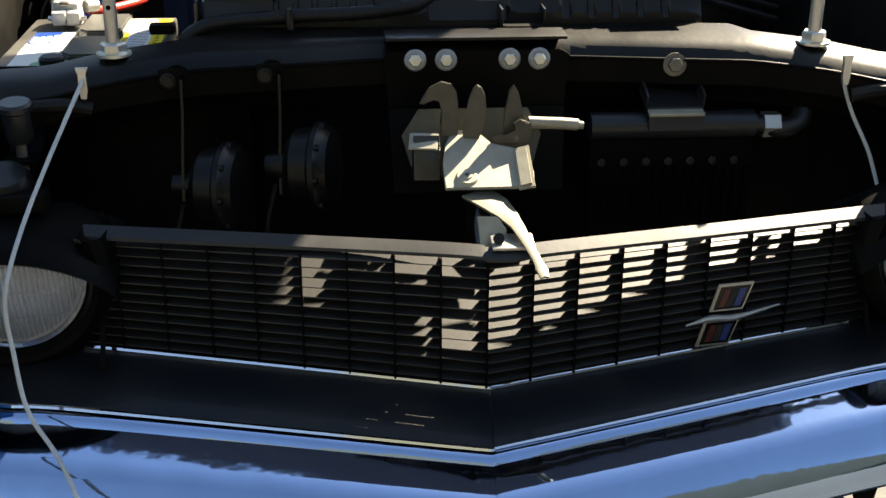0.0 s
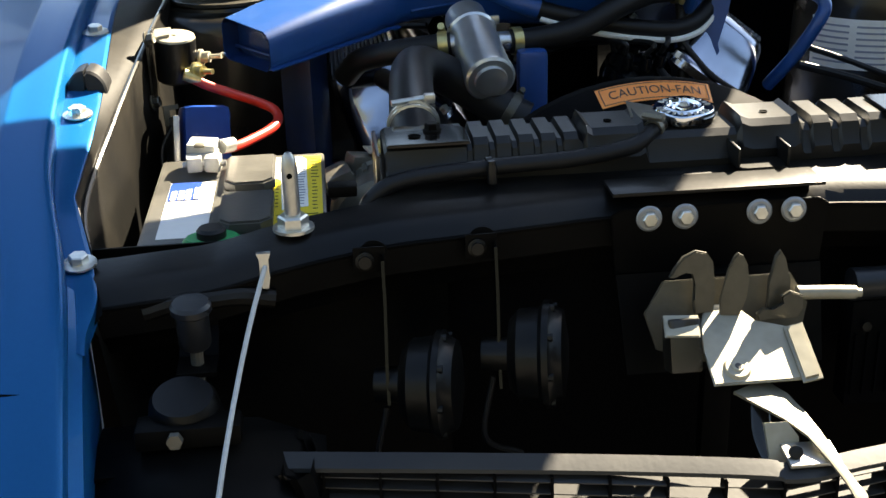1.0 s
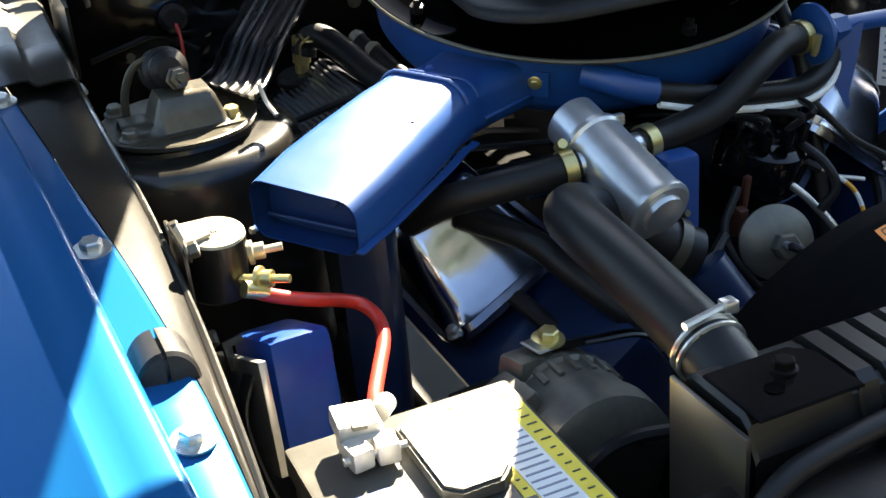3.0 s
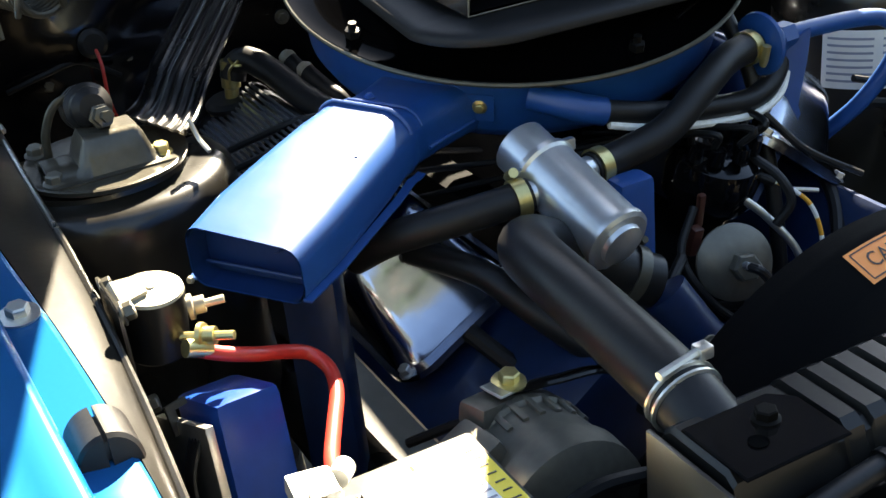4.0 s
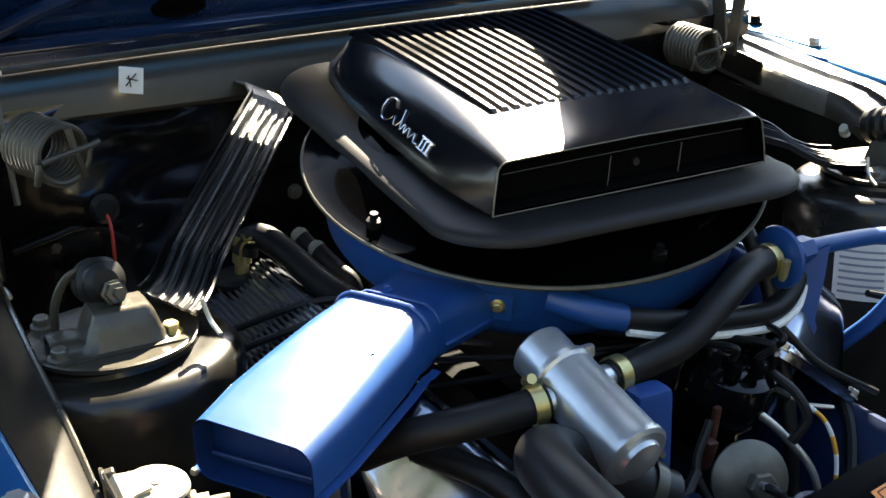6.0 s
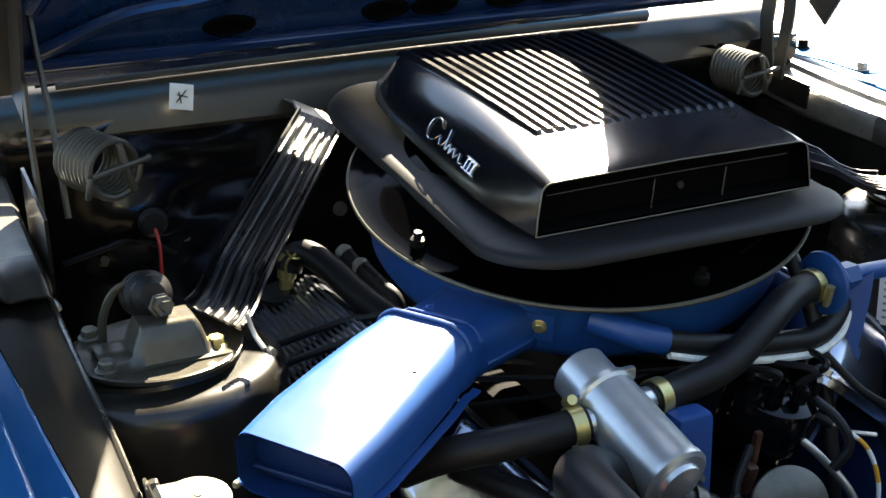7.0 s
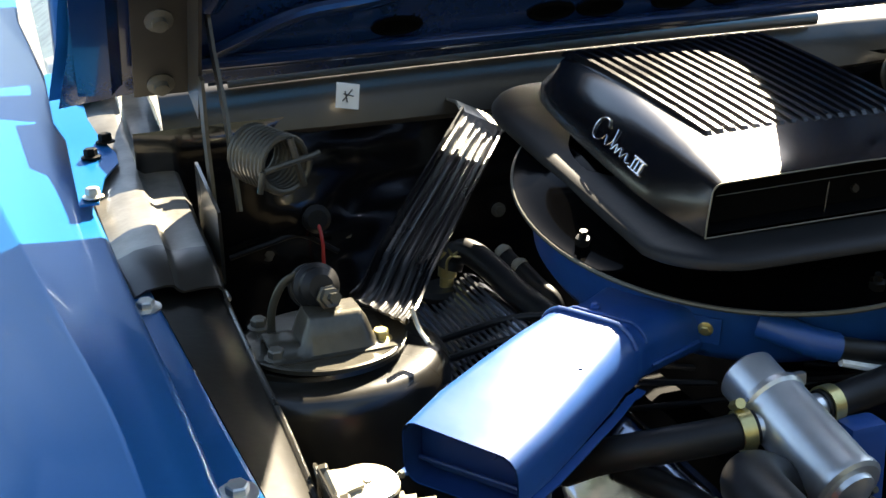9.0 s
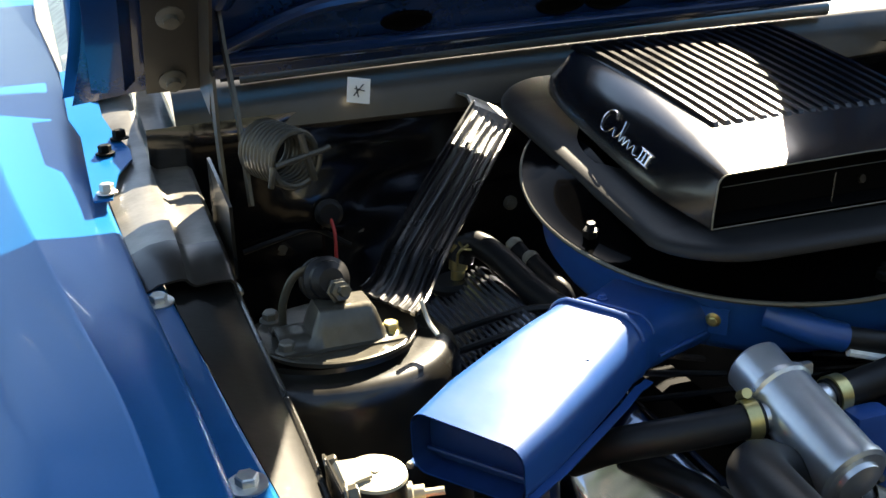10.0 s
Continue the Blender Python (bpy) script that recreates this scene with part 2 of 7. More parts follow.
def basis(axis, up=(0, 0, 1)):
    z = Vector(axis).normalized()
    x = Vector(up).cross(z)
    if x.length < 1e-4:
        x = Vector((1, 0, 0))
    x.normalize()
    return Matrix((x, z.cross(x), z)).transposed()


def box(c, s, bevel=0.0, rot=(0, 0, 0), seg=2, bm=None):
    bm = bm or bmesh.new()
    m = pose(*c, *rot) @ Matrix.Diagonal((*s, 1))
    r = bmesh.ops.create_cube(bm, size=1, matrix=m)
    if bevel:
        es = list({e for v in r["verts"] for e in v.link_edges})
        bmesh.ops.bevel(bm, geom=es, offset=bevel, segments=seg, affect="EDGES", profile=0.6)
    return bm


def lathe(profile, at, axis, seg=40, bm=None, squash=(1, 1), up=(0, 0, 1)):
    """Turns (radius, height) pairs round an axis; closed where the radius is 0."""
    bm = bm or bmesh.new()
    B, c = basis(axis, up), Vector(at)
    rings = []
    for r, h in profile:
        if r < 1e-6:
            rings.append([bm.verts.new(c + B @ Vector((0, 0, h)))])
        else:
            rings.append([bm.verts.new(c + B @ Vector((r * squash[0] * math.cos(2 * math.pi * i / seg), r * squash[1] * math.sin(2 * math.pi * i / seg), h))) for i in range(seg)])
    for a, b in zip(rings, rings[1:]):
        skin(bm, a, b)
    return bm


def skin(bm, a, b, closed=True):
    if len(a) == 1 and len(b) == 1:
        return
    n = max(len(a), len(b))
    for i in range(n if closed else n - 1):
        j = (i + 1) % n
        if len(a) == 1:
            bm.faces.new((a[0], b[i], b[j]))
        elif len(b) == 1:
            bm.faces.new((a[i], b[0], a[j]))
        else:
            bm.faces.new((a[i], b[i], b[j], a[j]))


def spline(pts, n=10):
    pts = [Vector(p) for p in pts]
    q = [pts[0] * 2 - pts[1], *pts, pts[-1] * 2 - pts[-2]]
    out = []
    for i in range(1, len(q) - 2):
        a, b, c, d = q[i - 1:i + 3]
        for k in range(n):
            t = k / n
            out.append(0.5 * (2 * b + (c - a) * t + (2 * a - 5 * b + 4 * c - d) * t * t + (3 * b - a - 3 * c + d) * t ** 3))
    return out + [pts[-1]]


def tube(pts, r, seg=14, n=10, smooth=True, bm=None, flat=1.0, radii=None):
    """A round bar along a line; radii gives it a taper."""
    bm = bm or bmesh.new()
    line = spline(pts, n) if smooth else [Vector(p) for p in pts]
    up = Vector((0.1, 0.2, 1)).normalized()
    rings = []
    for i, p in enumerate(line):
        d = (line[min(i + 1, len(line) - 1)] - line[max(i - 1, 0)]).normalized()
        x = up.cross(d)
        if x.length < 1e-3:
            x = Vector((1, 0, 0)).cross(d)
        x.normalize()
        y = d.cross(x)
        up = y
        rr = r if radii is None else np.interp(i / (len(line) - 1), np.linspace(0, 1, len(radii)), radii)
        rings.append([bm.verts.new(p + (x * math.cos(a) + y * math.sin(a) * flat) * rr) for a in (2 * math.pi * k / seg for k in range(seg))])
    for a, b in zip(rings, rings[1:]):
        skin(bm, a, b)
    bm.faces.new(rings[0])
    bm.faces.new(rings[-1])
    return bm


def plate(outline, M, thick, bevel=0.0, bm=None):
    """A flat outline (x, y) made thick along z, placed by the pose M."""
    bm = bm or bmesh.new()
    lo = [bm.verts.new(M @ Vector((x, y, 0))) for x, y in outline]
    hi = [bm.verts.new(M @ Vector((x, y, thick))) for x, y in outline]
    f0, f1 = bm.faces.new(lo), bm.faces.new(hi)
    skin(bm, lo, hi)
    if bevel:
        bmesh.ops.bevel(bm, geom=list({e for f in (f0, f1) for e in f.edges}), offset=bevel, segments=2, affect="EDGES")
    return bm


def loft(rings, bm=None, cap=True):
    bm = bm or bmesh.new()
    vs = [[bm.verts.new(p) for p in r] for r in rings]
    for a, b in zip(vs, vs[1:]):
        skin(bm, a, b)
    if cap:
        bm.faces.new(vs[0])
        bm.faces.new(vs[-1])
    return bm


def sheet(rows, bm=None, thick=0.0):
    """A grid of places, as a skin; thick gives it depth."""
    bm = bm or bmesh.new()
    vs = [[bm.verts.new(p) for p in r] for r in rows]
    fs = []
    for a, b in zip(vs, vs[1:]):
        for i in range(len(a) - 1):
            fs.append(bm.faces.new((a[i], b[i], b[i + 1], a[i + 1])))
    if thick:
        bmesh.ops.recalc_face_normals(bm, faces=bm.faces)
        bmesh.ops.solidify(bm, geom=fs, thickness=thick)
    return bm


def rounded(w, h, r, n=5, cx=0.0, cy=0.0):
    out = []
    for sx, sy, a0 in ((1, 1, 0), (-1, 1, 90), (-1, -1, 180), (1, -1, 270)):
        for k in range(n + 1):
            a = radians(a0 + 90 * k / n)
            out.append((cx + sx * (w / 2 - r) + r * math.cos(a), cy + sy * (h / 2 - r) + r * math.sin(a)))
    return out


def hexbolt(parent, at, axis, r=0.009, h=0.007, washer=0.014, mat=None, name="bolt"):
    mat = mat or ZINC
    B = lathe([(0, 0), (washer, 0), (washer, 0.0018), (r * 0.98, 0.003), (0, 0.003)], at, axis, 24)
    c = Vector(at) + Vector(axis).normalized() * 0.0025
    lathe([(r, 0), (r, h * 0.85), (r * 0.85, h), (0, h)], c, axis, 6, B)
    return part(name, B, mat, parent, angle=25)


def clamp(parent, at, axis, r, width=0.012, mat=None, name="hose_clamp", lug=(0, 0, 1)):
    B = lathe([(r, -width / 2), (r + 0.002, -width / 2), (r + 0.002, width / 2), (r, width / 2), (r, -width / 2)], at, axis, 28)
    side = Vector(lug) - Vector(axis).normalized() * Vector(lug).dot(Vector(axis).normalized())
    side.normalize()
    c = Vector(at) + side * (r + 0.006)
    t = Vector(axis).normalized().cross(side)
    lathe([(0, -0.012), (0.005, -0.012), (0.005, 0.006), (0.0035, 0.012), (0, 0.012)], c, t, 8, B)
    return part(name, B, mat or GOLD_ZINC, parent)


# ---- car body: ground, fenders, aprons, firewall, cowl, hood ----
ground = sheet([[(x, y, 0) for x in (-400, -6, 6, 400)] for y in (-400, -6, 6, 400)])
solo("ground", ground, CONCRETE, "dark asphalt driveway under the car", "ground", "structure")


def lerp(v, xs, ys):
    return float(np.interp(v, xs, ys))


def glide(v, xs, ys):
    """As lerp, but along a smooth line with no kinks at the given places."""
    i = max(0, min(len(xs) - 2, int(np.searchsorted(xs, v)) - 1))
    cut = [(ys[k + 1] - ys[k]) / (xs[k + 1] - xs[k]) for k in range(len(xs) - 1)]
    lean = [cut[0]] + [(a + b) / 2 for a, b in zip(cut, cut[1:])] + [cut[-1]]
    h = xs[i + 1] - xs[i]
    t = min(1.0, max(0.0, (v - xs[i]) / h))
    return float((2 * t ** 3 - 3 * t * t + 1) * ys[i] + (t ** 3 - 2 * t * t + t) * h * lean[i] + (3 * t * t - 2 * t ** 3) * ys[i + 1] + (t ** 3 - t * t) * h * lean[i + 1])


def flange_z(y):
    return glide(y, (-0.36, -0.2, -0.02, 0.25, 0.51, 0.93, 1.25, 1.9), (0.66, 0.745, 0.803, 0.868, 0.903, 0.914, 0.93, 0.96))


def flange_out(y):
    return glide(y, (-0.3, -0.06, 0.1, 0.3, 0.6, 0.9, 1.43, 1.9, 2.8), (-0.6, -0.628, -0.662, -0.679, -0.693, -0.708, -0.733, -0.746, -0.78))


def flange_in(y):
    return lerp(y, (-0.3, -0.1, 0.0, 0.09, 0.2, 0.3, 0.47, 0.61, 0.9, 1.27, 1.9), (-0.58, -0.59, -0.612, -0.638, -0.634, -0.636, -0.648, -0.66, -0.678, -0.704, -0.72))


YS = [-0.36 + 0.05 * i for i in range(64)] + [3.3, 4.5]
for side in (-1, 1):
    fender = thing("fender", (side * 0.8, 0.5, 0), "glossy bright blue metallic painted front fender", "fender", "front fenders", "structure")
    k = -side
    rows = []
    for y in YS:
        z, xo = flange_z(y), flange_out(y)
        cr = glide(y, (0.0, 0.3, 0.62, 0.87, 1.34, 1.9), (0.05, 0.05, 0.056, 0.075, 0.113, 0.14))
        rows.append([(k * x, y, zz) for x, zz in (
            (xo + 0.003, z - 0.008), (xo + 0.0025, z + 0.017), (xo, z + 0.0215), (xo - 0.005, z + 0.023), (xo - 0.5 * cr, z + 0.0235), (xo - cr + 0.003, z + 0.0235), (xo - cr, z + 0.0245), (xo - cr - 0.003, z + 0.022), (xo - 0.5 * cr - 0.09, z + 0.012),
            (xo - 0.16, z - 0.006), (xo - 0.195, z - 0.035), (xo - 0.22, z - 0.085), (xo - 0.23, z - 0.16), (xo - 0.23, z - 0.3), (xo - 0.2, z - 0.42), (xo - 0.2, z - 0.6))])
    part("outer_panel", sheet(rows), PAINT, fender, angle=60)
    rows = []
    for y in [-0.14 + 0.0125 * i for i in range(8)] + [v for v in YS if -0.04 < v < 1.35]:
        f = min(1.0, max(0.0, (y + 0.125) / 0.07))
        xi, z = flange_out(y) + 0.016 + (flange_in(y) - flange_out(y) - 0.016) * f * f * (3 - 2 * f), flange_z(y)
        rows.append([(k * flange_out(y), y, z), (k * (xi - 0.004), y, z - 0.001), (k * xi, y, z - 0.004), (k * xi, y, z - 0.02)])
    part("bolt_flange", sheet(rows), PAINT, fender, "blue painted flange along the hood gap")
    for y, dx in ((-0.024, 0.002), (0.251, 0.0), (0.512, 0.0), (0.919, 0.0)):
        x = (flange_out(y) + flange_in(y)) / 2 + dx
        hexbolt(fender, (k * x, y, flange_z(y)), (0, -0.12, 1), 0.0095, 0.008, 0.0165)
    # inner edge of the fender's front end, turned down
    rows = [[(k * (flange_out(y) + 0.003), y, flange_z(y) + 0.004), (k * (flange_out(y) + 0.014), y, flange_z(y) - 0.004), (k * (flange_out(y) + 0.016), y, flange_z(y) - 0.1), (k * (flange_out(y) + 0.012), y, flange_z(y) - 0.25)] for y in (-0.36, -0.28, -0.2, -0.16, -0.12, -0.09, -0.06)]
    part("front_edge", sheet(rows), PAINT, fender)
    seam = [(k * (flange_out(-0.205) - dx), -0.205, flange_z(-0.205) + dz) for dx, dz in ((0.004, 0.0185), (0.045, 0.0225), (0.09, 0.022), (0.16, -0.0055), (0.22, -0.0845))]
    part("nose_seam", tube(seam, 0.0016, 6, n=4), RECESS_SHADE, fender, "dark joint between fender and nose")
    # inner apron: top lip and dusty wall
    apron = thing("inner_apron", (side * 0.61, 0.5, 0.3), "dusty black painted inner apron panel", "body panel", "inner aprons", "structure")
    rows = []
    for y in [-0.09 + 0.045 * i for i in range(33)]:
        z = flange_z(y) - 0.004
        xi = flange_in(y) + 0.001
        xa = lerp(y, (-0.1, 0.1, 0.3, 0.5, 1.3), (-0.6, -0.634, -0.622, -0.612, -0.607))
        bulge = 0.03 * math.sin((y + 0.09) * 9) * (y < 0.45)
        rows.append([(k * x, y, zz) for x, zz in ((xi, z), ((xi + xa) / 2, z - 0.006), (xa, z - 0.014), (xa + 0.004, z - 0.022), (xa + 0.012 + bulge * 0.3, z - 0.1), (xa + 0.025 + bulge, z - 0.22), (xa + 0.05, z - 0.4), (xa + 0.08, z - 0.62))])
    part("panel", sheet(rows), DUSTY_BLACK, apron, angle=50)
    seam = [(k * (lerp(y, (-0.1, 0.1, 0.3, 0.5, 1.3), (-0.6, -0.634, -0.622, -0.612, -0.607)) + 0.003), y, flange_z(y) - 0.019) for y in (-0.08, 0.0, 0.1, 0.25, 0.4, 0.6, 0.8, 1.0, 1.25)]
    part("edge_bead", tube(seam, 0.0035, 8), TOWER_BLACK, apron)
    for y, dz in ((0.611, -0.03), (0.987, 0.0), (0.74, -0.1)):
        hexbolt(apron, (k * -0.607, y, flange_z(y) - 0.03 + dz), (k, -0.1, 0.5), 0.008, 0.008, 0.012)

# rubber hood stops on the fender flanges
for side in (-1, 1):
    stop = thing("hood_stop", (side * 0.648, 0.335, 0.883), "black rubber hood stop on the fender flange", "bumper stop", "hood stops")
    for dx in (-0.0145, 0.0145):
        h = 1 if dx > 0 else -1
        part("pad", loft([[(side * 0.655 + h * 0.0015, 0.335 + v, 0.874)] + [(side * 0.655 + h * (0.0015 + 0.022 * sc * math.cos(a)), 0.338 + v, 0.874 + 0.027 * sc * math.sin(a)) for a in np.linspace(0, math.pi / 2, 9)] for v, sc in ((-0.022, 0.9), (-0.019, 1.0), (0.019, 1.0), (0.022, 0.9))]), RUBBER, stop)
    part("web", box((side * 0.655, 0.335, 0.888), (0.03, 0.036, 0.016), 0.003), RUBBER, stop)

# firewall and cowl
fw = thing("firewall", (0, 1.33, 0.5), "glossy black painted firewall below the cowl", "firewall", "", "structure")
rows = []
for i in range(25):
    z = 0.3 + 0.72 * i / 24
    row = []
    for j in range(49):
        x = -0.66 + 1.32 * j / 48
        y = 1.31 - 0.02 * math.exp(-((z - 0.94) / 0.03) ** 2) - 0.035 * math.exp(-(((x + 0.44) / 0.09) ** 2 + ((z - 0.87) / 0.04) ** 2)) - 0.03 * (z > 0.985) - 0.02 * math.exp(-(((x - 0.4) / 0.12) ** 2 + ((z - 0.8) / 0.06) ** 2))
        row.append((x, y + 0.006 * math.sin(x * 14) * (z > 0.94) * (z < 1.0), z))
    rows.append(row)
part("panel", sheet(rows, thick=0.004), FIREWALL_BLACK, fw, angle=60)
for x, z in ((-0.381, 0.838), (-0.494, 0.824), (-0.15, 0.84), (0.3, 0.85), (0.45, 0.9)):
    hexbolt(fw, (x, 1.303, z), (0, -1, 0.05), 0.007, 0.006, 0.011, PHOSPHATE)
part("grommet", lathe([(0, 0), (0.02, 0), (0.02, 0.006), (0.014, 0.011), (0, 0.011)], (-0.43, 1.272, 0.875), (0, -1, 0.1), 24), RUBBER, fw)
part("red_wire", tube([(-0.43, 1.268, 0.875), (-0.428, 1.25, 0.85), (-0.43, 1.24, 0.8), (-0.415, 1.25, 0.74), (-0.40, 1.28, 0.70)], 0.0026, 8), RED_CABLE, fw, "thin red wire")
part("loom", tube([(-0.55, 1.29, 0.83), (-0.5, 1.28, 0.845), (-0.45, 1.285, 0.85), (-0.4, 1.28, 0.82)], 0.004, 8), RUBBER, fw)

cowl = thing("cowl", (0, 1.3, 1.0), "satin black cowl panel ahead of the windshield", "cowl panel", "", "structure")
rows = []
for j in range(41):
    x = -0.62 + 1.24 * j / 40
    bow = 0.03 * (x / 0.62) ** 2
    rows.append([(x, 1.305 + bow, 0.985), (x, 1.262 + bow, 0.995), (x, 1.255 + bow, 1.003), (x, 1.262 + bow, 1.03), (x, 1.275 + bow, 1.068 - 0.012 * (x / 0.62) ** 2), (x, 1.285 + bow, 1.074 - 0.012 * (x / 0.62) ** 2), (x, 1.36 + bow, 1.085), (x, 1.46, 1.09)])
part("panel", sheet(rows), COWL_BLACK, cowl, angle=50)
seal = [(x, 1.268 + 0.03 * (x / 0.62) ** 2, 1.084 - 0.012 * (x / 0.62) ** 2) for x in np.linspace(-0.53, 0.36, 13)]
hs = thing("hood_seal", (-0.1, 1.27, 1.08), "black rubber hood seal strip along the cowl edge", "seal")
part("strip", tube(seal, 0.011, 16), SEAL_RUBBER, hs)
part("tip", tube([(-0.555, 1.291, 1.074), (-0.53, 1.29, 1.075)], 0.005, 8, smooth=False), RUBBER, hs)
for j, x in enumerate((-0.235, 0.14)):
    clip = thing("seal_clip", (x, 1.27, 1.095), "small black steel clip on the hood seal", "clip", "seal clips")
    part("tab", box((x, 1.272, 1.097), (0.05, 0.016, 0.006), 0.002, (0, 2, 0)), SATIN_BLACK, clip)
    part("pin", lathe([(0, 0), (0.006, 0), (0.004, 0.008), (0, 0.009)], (x, 1.27, 1.099), (0, 0, 1), 12), STEEL, clip)
note = thing("paper_tag", (-0.377, 1.252, 1.043), "small white paper tag with a handwritten mark", "paper tag")
TAG = Matrix.Translation((-0.377, 1.2585, 1.043)) @ Euler((radians(72), radians(12), 0)).to_matrix().to_4x4()
part("paper", plate([(-0.016, -0.017), (0.016, -0.017), (0.016, 0.017), (-0.016, 0.017)], TAG, 0.0008), WHITE_LABEL, note)
for i, (a, b, c, d) in enumerate(((-0.007, -0.008, 0.006, 0.009), (-0.006, 0.002, 0.008, 0.0), (0.0, -0.009, -0.004, 0.006))):
    B = bmesh.new()
    p, q = TAG @ Vector((a, b, 0.0014)), TAG @ Vector((c, d, 0.0014))
    part("pen_stroke", tube([p, q], 0.0009, 6, smooth=False, bm=B), INK, note)

# windshield base beyond the cowl
ws = [[(x, 1.45 + 0.05 * i, 1.084 - 0.004 * i) for x in (-0.6, -0.4, 0, 0.4, 0.6)] for i in range(6)]
for sx in (-1, 1):
    side_fill = sheet([[(sx * x, y, z) for x, z in ((0.62, 1.06), (0.68, 1.04), (0.745, 1.0))] for y in (1.52, 1.6, 1.8, 2.1, 2.7, 4.5)], thick=0.004)
    solo("cowl_side", side_fill, WORN_GREY, "worn grey steel panel beside the cowl", "body panel", "structure", "cowl sides")
solo("cowl_grille", sheet(ws, thick=0.01), PAINT, "blue painted cowl top behind the hood", "cowl panel", "structure")

# windshield, its pillars and the roof edge behind the open hood
wsh = thing("windshield", (0, 1.8, 1.1), "dark tinted windshield in blue painted pillars", "windshield", "", "structure")
part("pane", sheet([[(x, 1.62 + 0.14 * (x / 0.66) ** 2 + 0.62 * f, 1.07 + 0.4 * f) for x in np.linspace(-0.66, 0.66, 13)] for f in (0, 0.5, 1)], thick=0.006), SUPPORT_BLACK, wsh)
for sx in (-1, 1):
    part("pillar", tube([(sx * 0.71, 1.74, 1.03), (sx * 0.69, 2.1, 1.27), (sx * 0.65, 2.4, 1.49)], 0.024, 12), PAINT, wsh)
part("roof_edge", sheet([[(x, 2.38 + 0.3 * f, 1.48 + 0.02 * f) for x in np.linspace(-0.66, 0.66, 9)] for f in (0, 1, 4)], thick=0.02), PAINT, wsh)

# open hood, hinged at the cowl, with the cut-out for the shaker scoop
HY, HZ, HA = 1.22, 1.06, radians(55.0)


def on_hood(x, d, h=0.0):
    """A place on the hood: across, along from the hinge line, and above its underside."""
    return Vector((x, HY - d * math.cos(HA) + h * math.sin(HA), HZ + d * math.sin(HA) + h * math.cos(HA)))


hood = thing("hood", (0, HY, HZ), "open blue metallic hood seen from below", "hood", "", "structure")


CUT = [(-0.288, 0.155), (-0.262, 0.28), (-0.23, 0.43), (-0.2, 0.55), (-0.182, 0.63), (-0.16, 0.655), (-0.1, 0.645), (0.1, 0.625), (0.155, 0.61), (0.175, 0.585), (0.198, 0.43), (0.198, 0.345), (0.175, 0.28), (0.145, 0.235), (0.1, 0.216), (0.0, 0.212), (-0.09, 0.205), (-0.14, 0.185), (-0.24, 0.148)]


def hood_skin(outer, h, grow=0.0):
    """A flat panel at the height h with the scoop's opening cut through it."""
    B = bmesh.new()
    es = []
    for loop in (outer, [(x * (1 + grow), 0.41 + (d - 0.41) * (1 + grow)) for x, d in CUT]):
        vs = [B.verts.new(on_hood(x, d, h)) for x, d in loop]
        es += [B.edges.new((a, b)) for a, b in zip(vs, vs[1:] + vs[:1])]
    bmesh.ops.triangle_fill(B, edges=es, use_beauty=True)
    return B


part("outer_skin", hood_skin([(-0.64, 0.02), (-0.757, 0.004), (-0.74, 0.1), (-0.728, 0.2), (-0.728, 1.22), (0.645, 1.22), (0.645, 0.045)], 0.03), PAINT, hood)
part("inner_panel", hood_skin([(-0.64, 0.03), (-0.747, 0.014), (-0.73, 0.1), (-0.718, 0.2), (-0.718, 1.21), (0.635, 1.21), (0.635, 0.055)], 0.006, 0.01), HOOD_SHADE_PAINT, hood)
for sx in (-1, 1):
    part("side_rail", loft([[on_hood(sx * x, d, h) for x, h in ((0.643 + 0.08 * (sx < 0), 0.028), (0.646 + 0.078 * (sx < 0), -0.012), (0.61 + 0.075 * (sx < 0), -0.016), (0.58 + 0.09 * (sx < 0), 0.002), (0.58 + 0.09 * (sx < 0), 0.01))] for d in (0.05, 0.12, 0.4, 0.8, 1.22)]), HOOD_SHADE_PAINT, hood)
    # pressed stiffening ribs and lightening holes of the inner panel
    part("stiffener", tube([on_hood(sx * 0.56, 0.09, 0.0), on_hood(sx * 0.46, 0.14, -0.002), on_hood(sx * 0.33, 0.17, -0.002), on_hood(sx * 0.29, 0.3, -0.002), on_hood(sx * 0.27, 0.7, 0)], 0.022, 12, flat=0.5), HOOD_SHADE_PAINT, hood)
    part("stiffener", tube([on_hood(sx * 0.57, 0.16, 0.0), on_hood(sx * 0.5, 0.28, -0.002), on_hood(sx * 0.36, 0.34, -0.002), on_hood(sx * 0.33, 0.6, -0.002)], 0.02, 12, flat=0.5), HOOD_SHADE_PAINT, hood)
part("rear_rib", tube([on_hood(x, 0.072, -0.002) for x in (-0.58, -0.3, 0, 0.3, 0.58)], 0.018, 12, flat=0.6), HOOD_SHADE_PAINT, hood)
# holes are dark dished discs, with hole shade as their colour
for x in (-0.12, -0.05, 0.06, 0.14, 0.32, -0.33):
    part("lightening_hole", lathe([(0, 0), (0.018, 0), (0.022, 0.003), (0.026, 0.001), (0.027, -0.004)], on_hood(x, 0.1, 0.004), (0, -math.sin(HA), -math.cos(HA)), 24, squash=(1.3, 0.6)), RECESS_SHADE, hood)
part("scoop_seal_lip", tube([on_hood(x * 1.02, 0.41 + (d - 0.41) * 1.02, 0.012) for x, d in CUT + CUT[:1]], 0.004, 8, smooth=False), MATT_BLACK, hood)

# ---- front end: radiator support, grille, headlamps, bumper ----
rs = thing("radiator_support", (0, 0.03, 0.4), "satin black pressed steel radiator support panel", "radiator support", "", "structure")


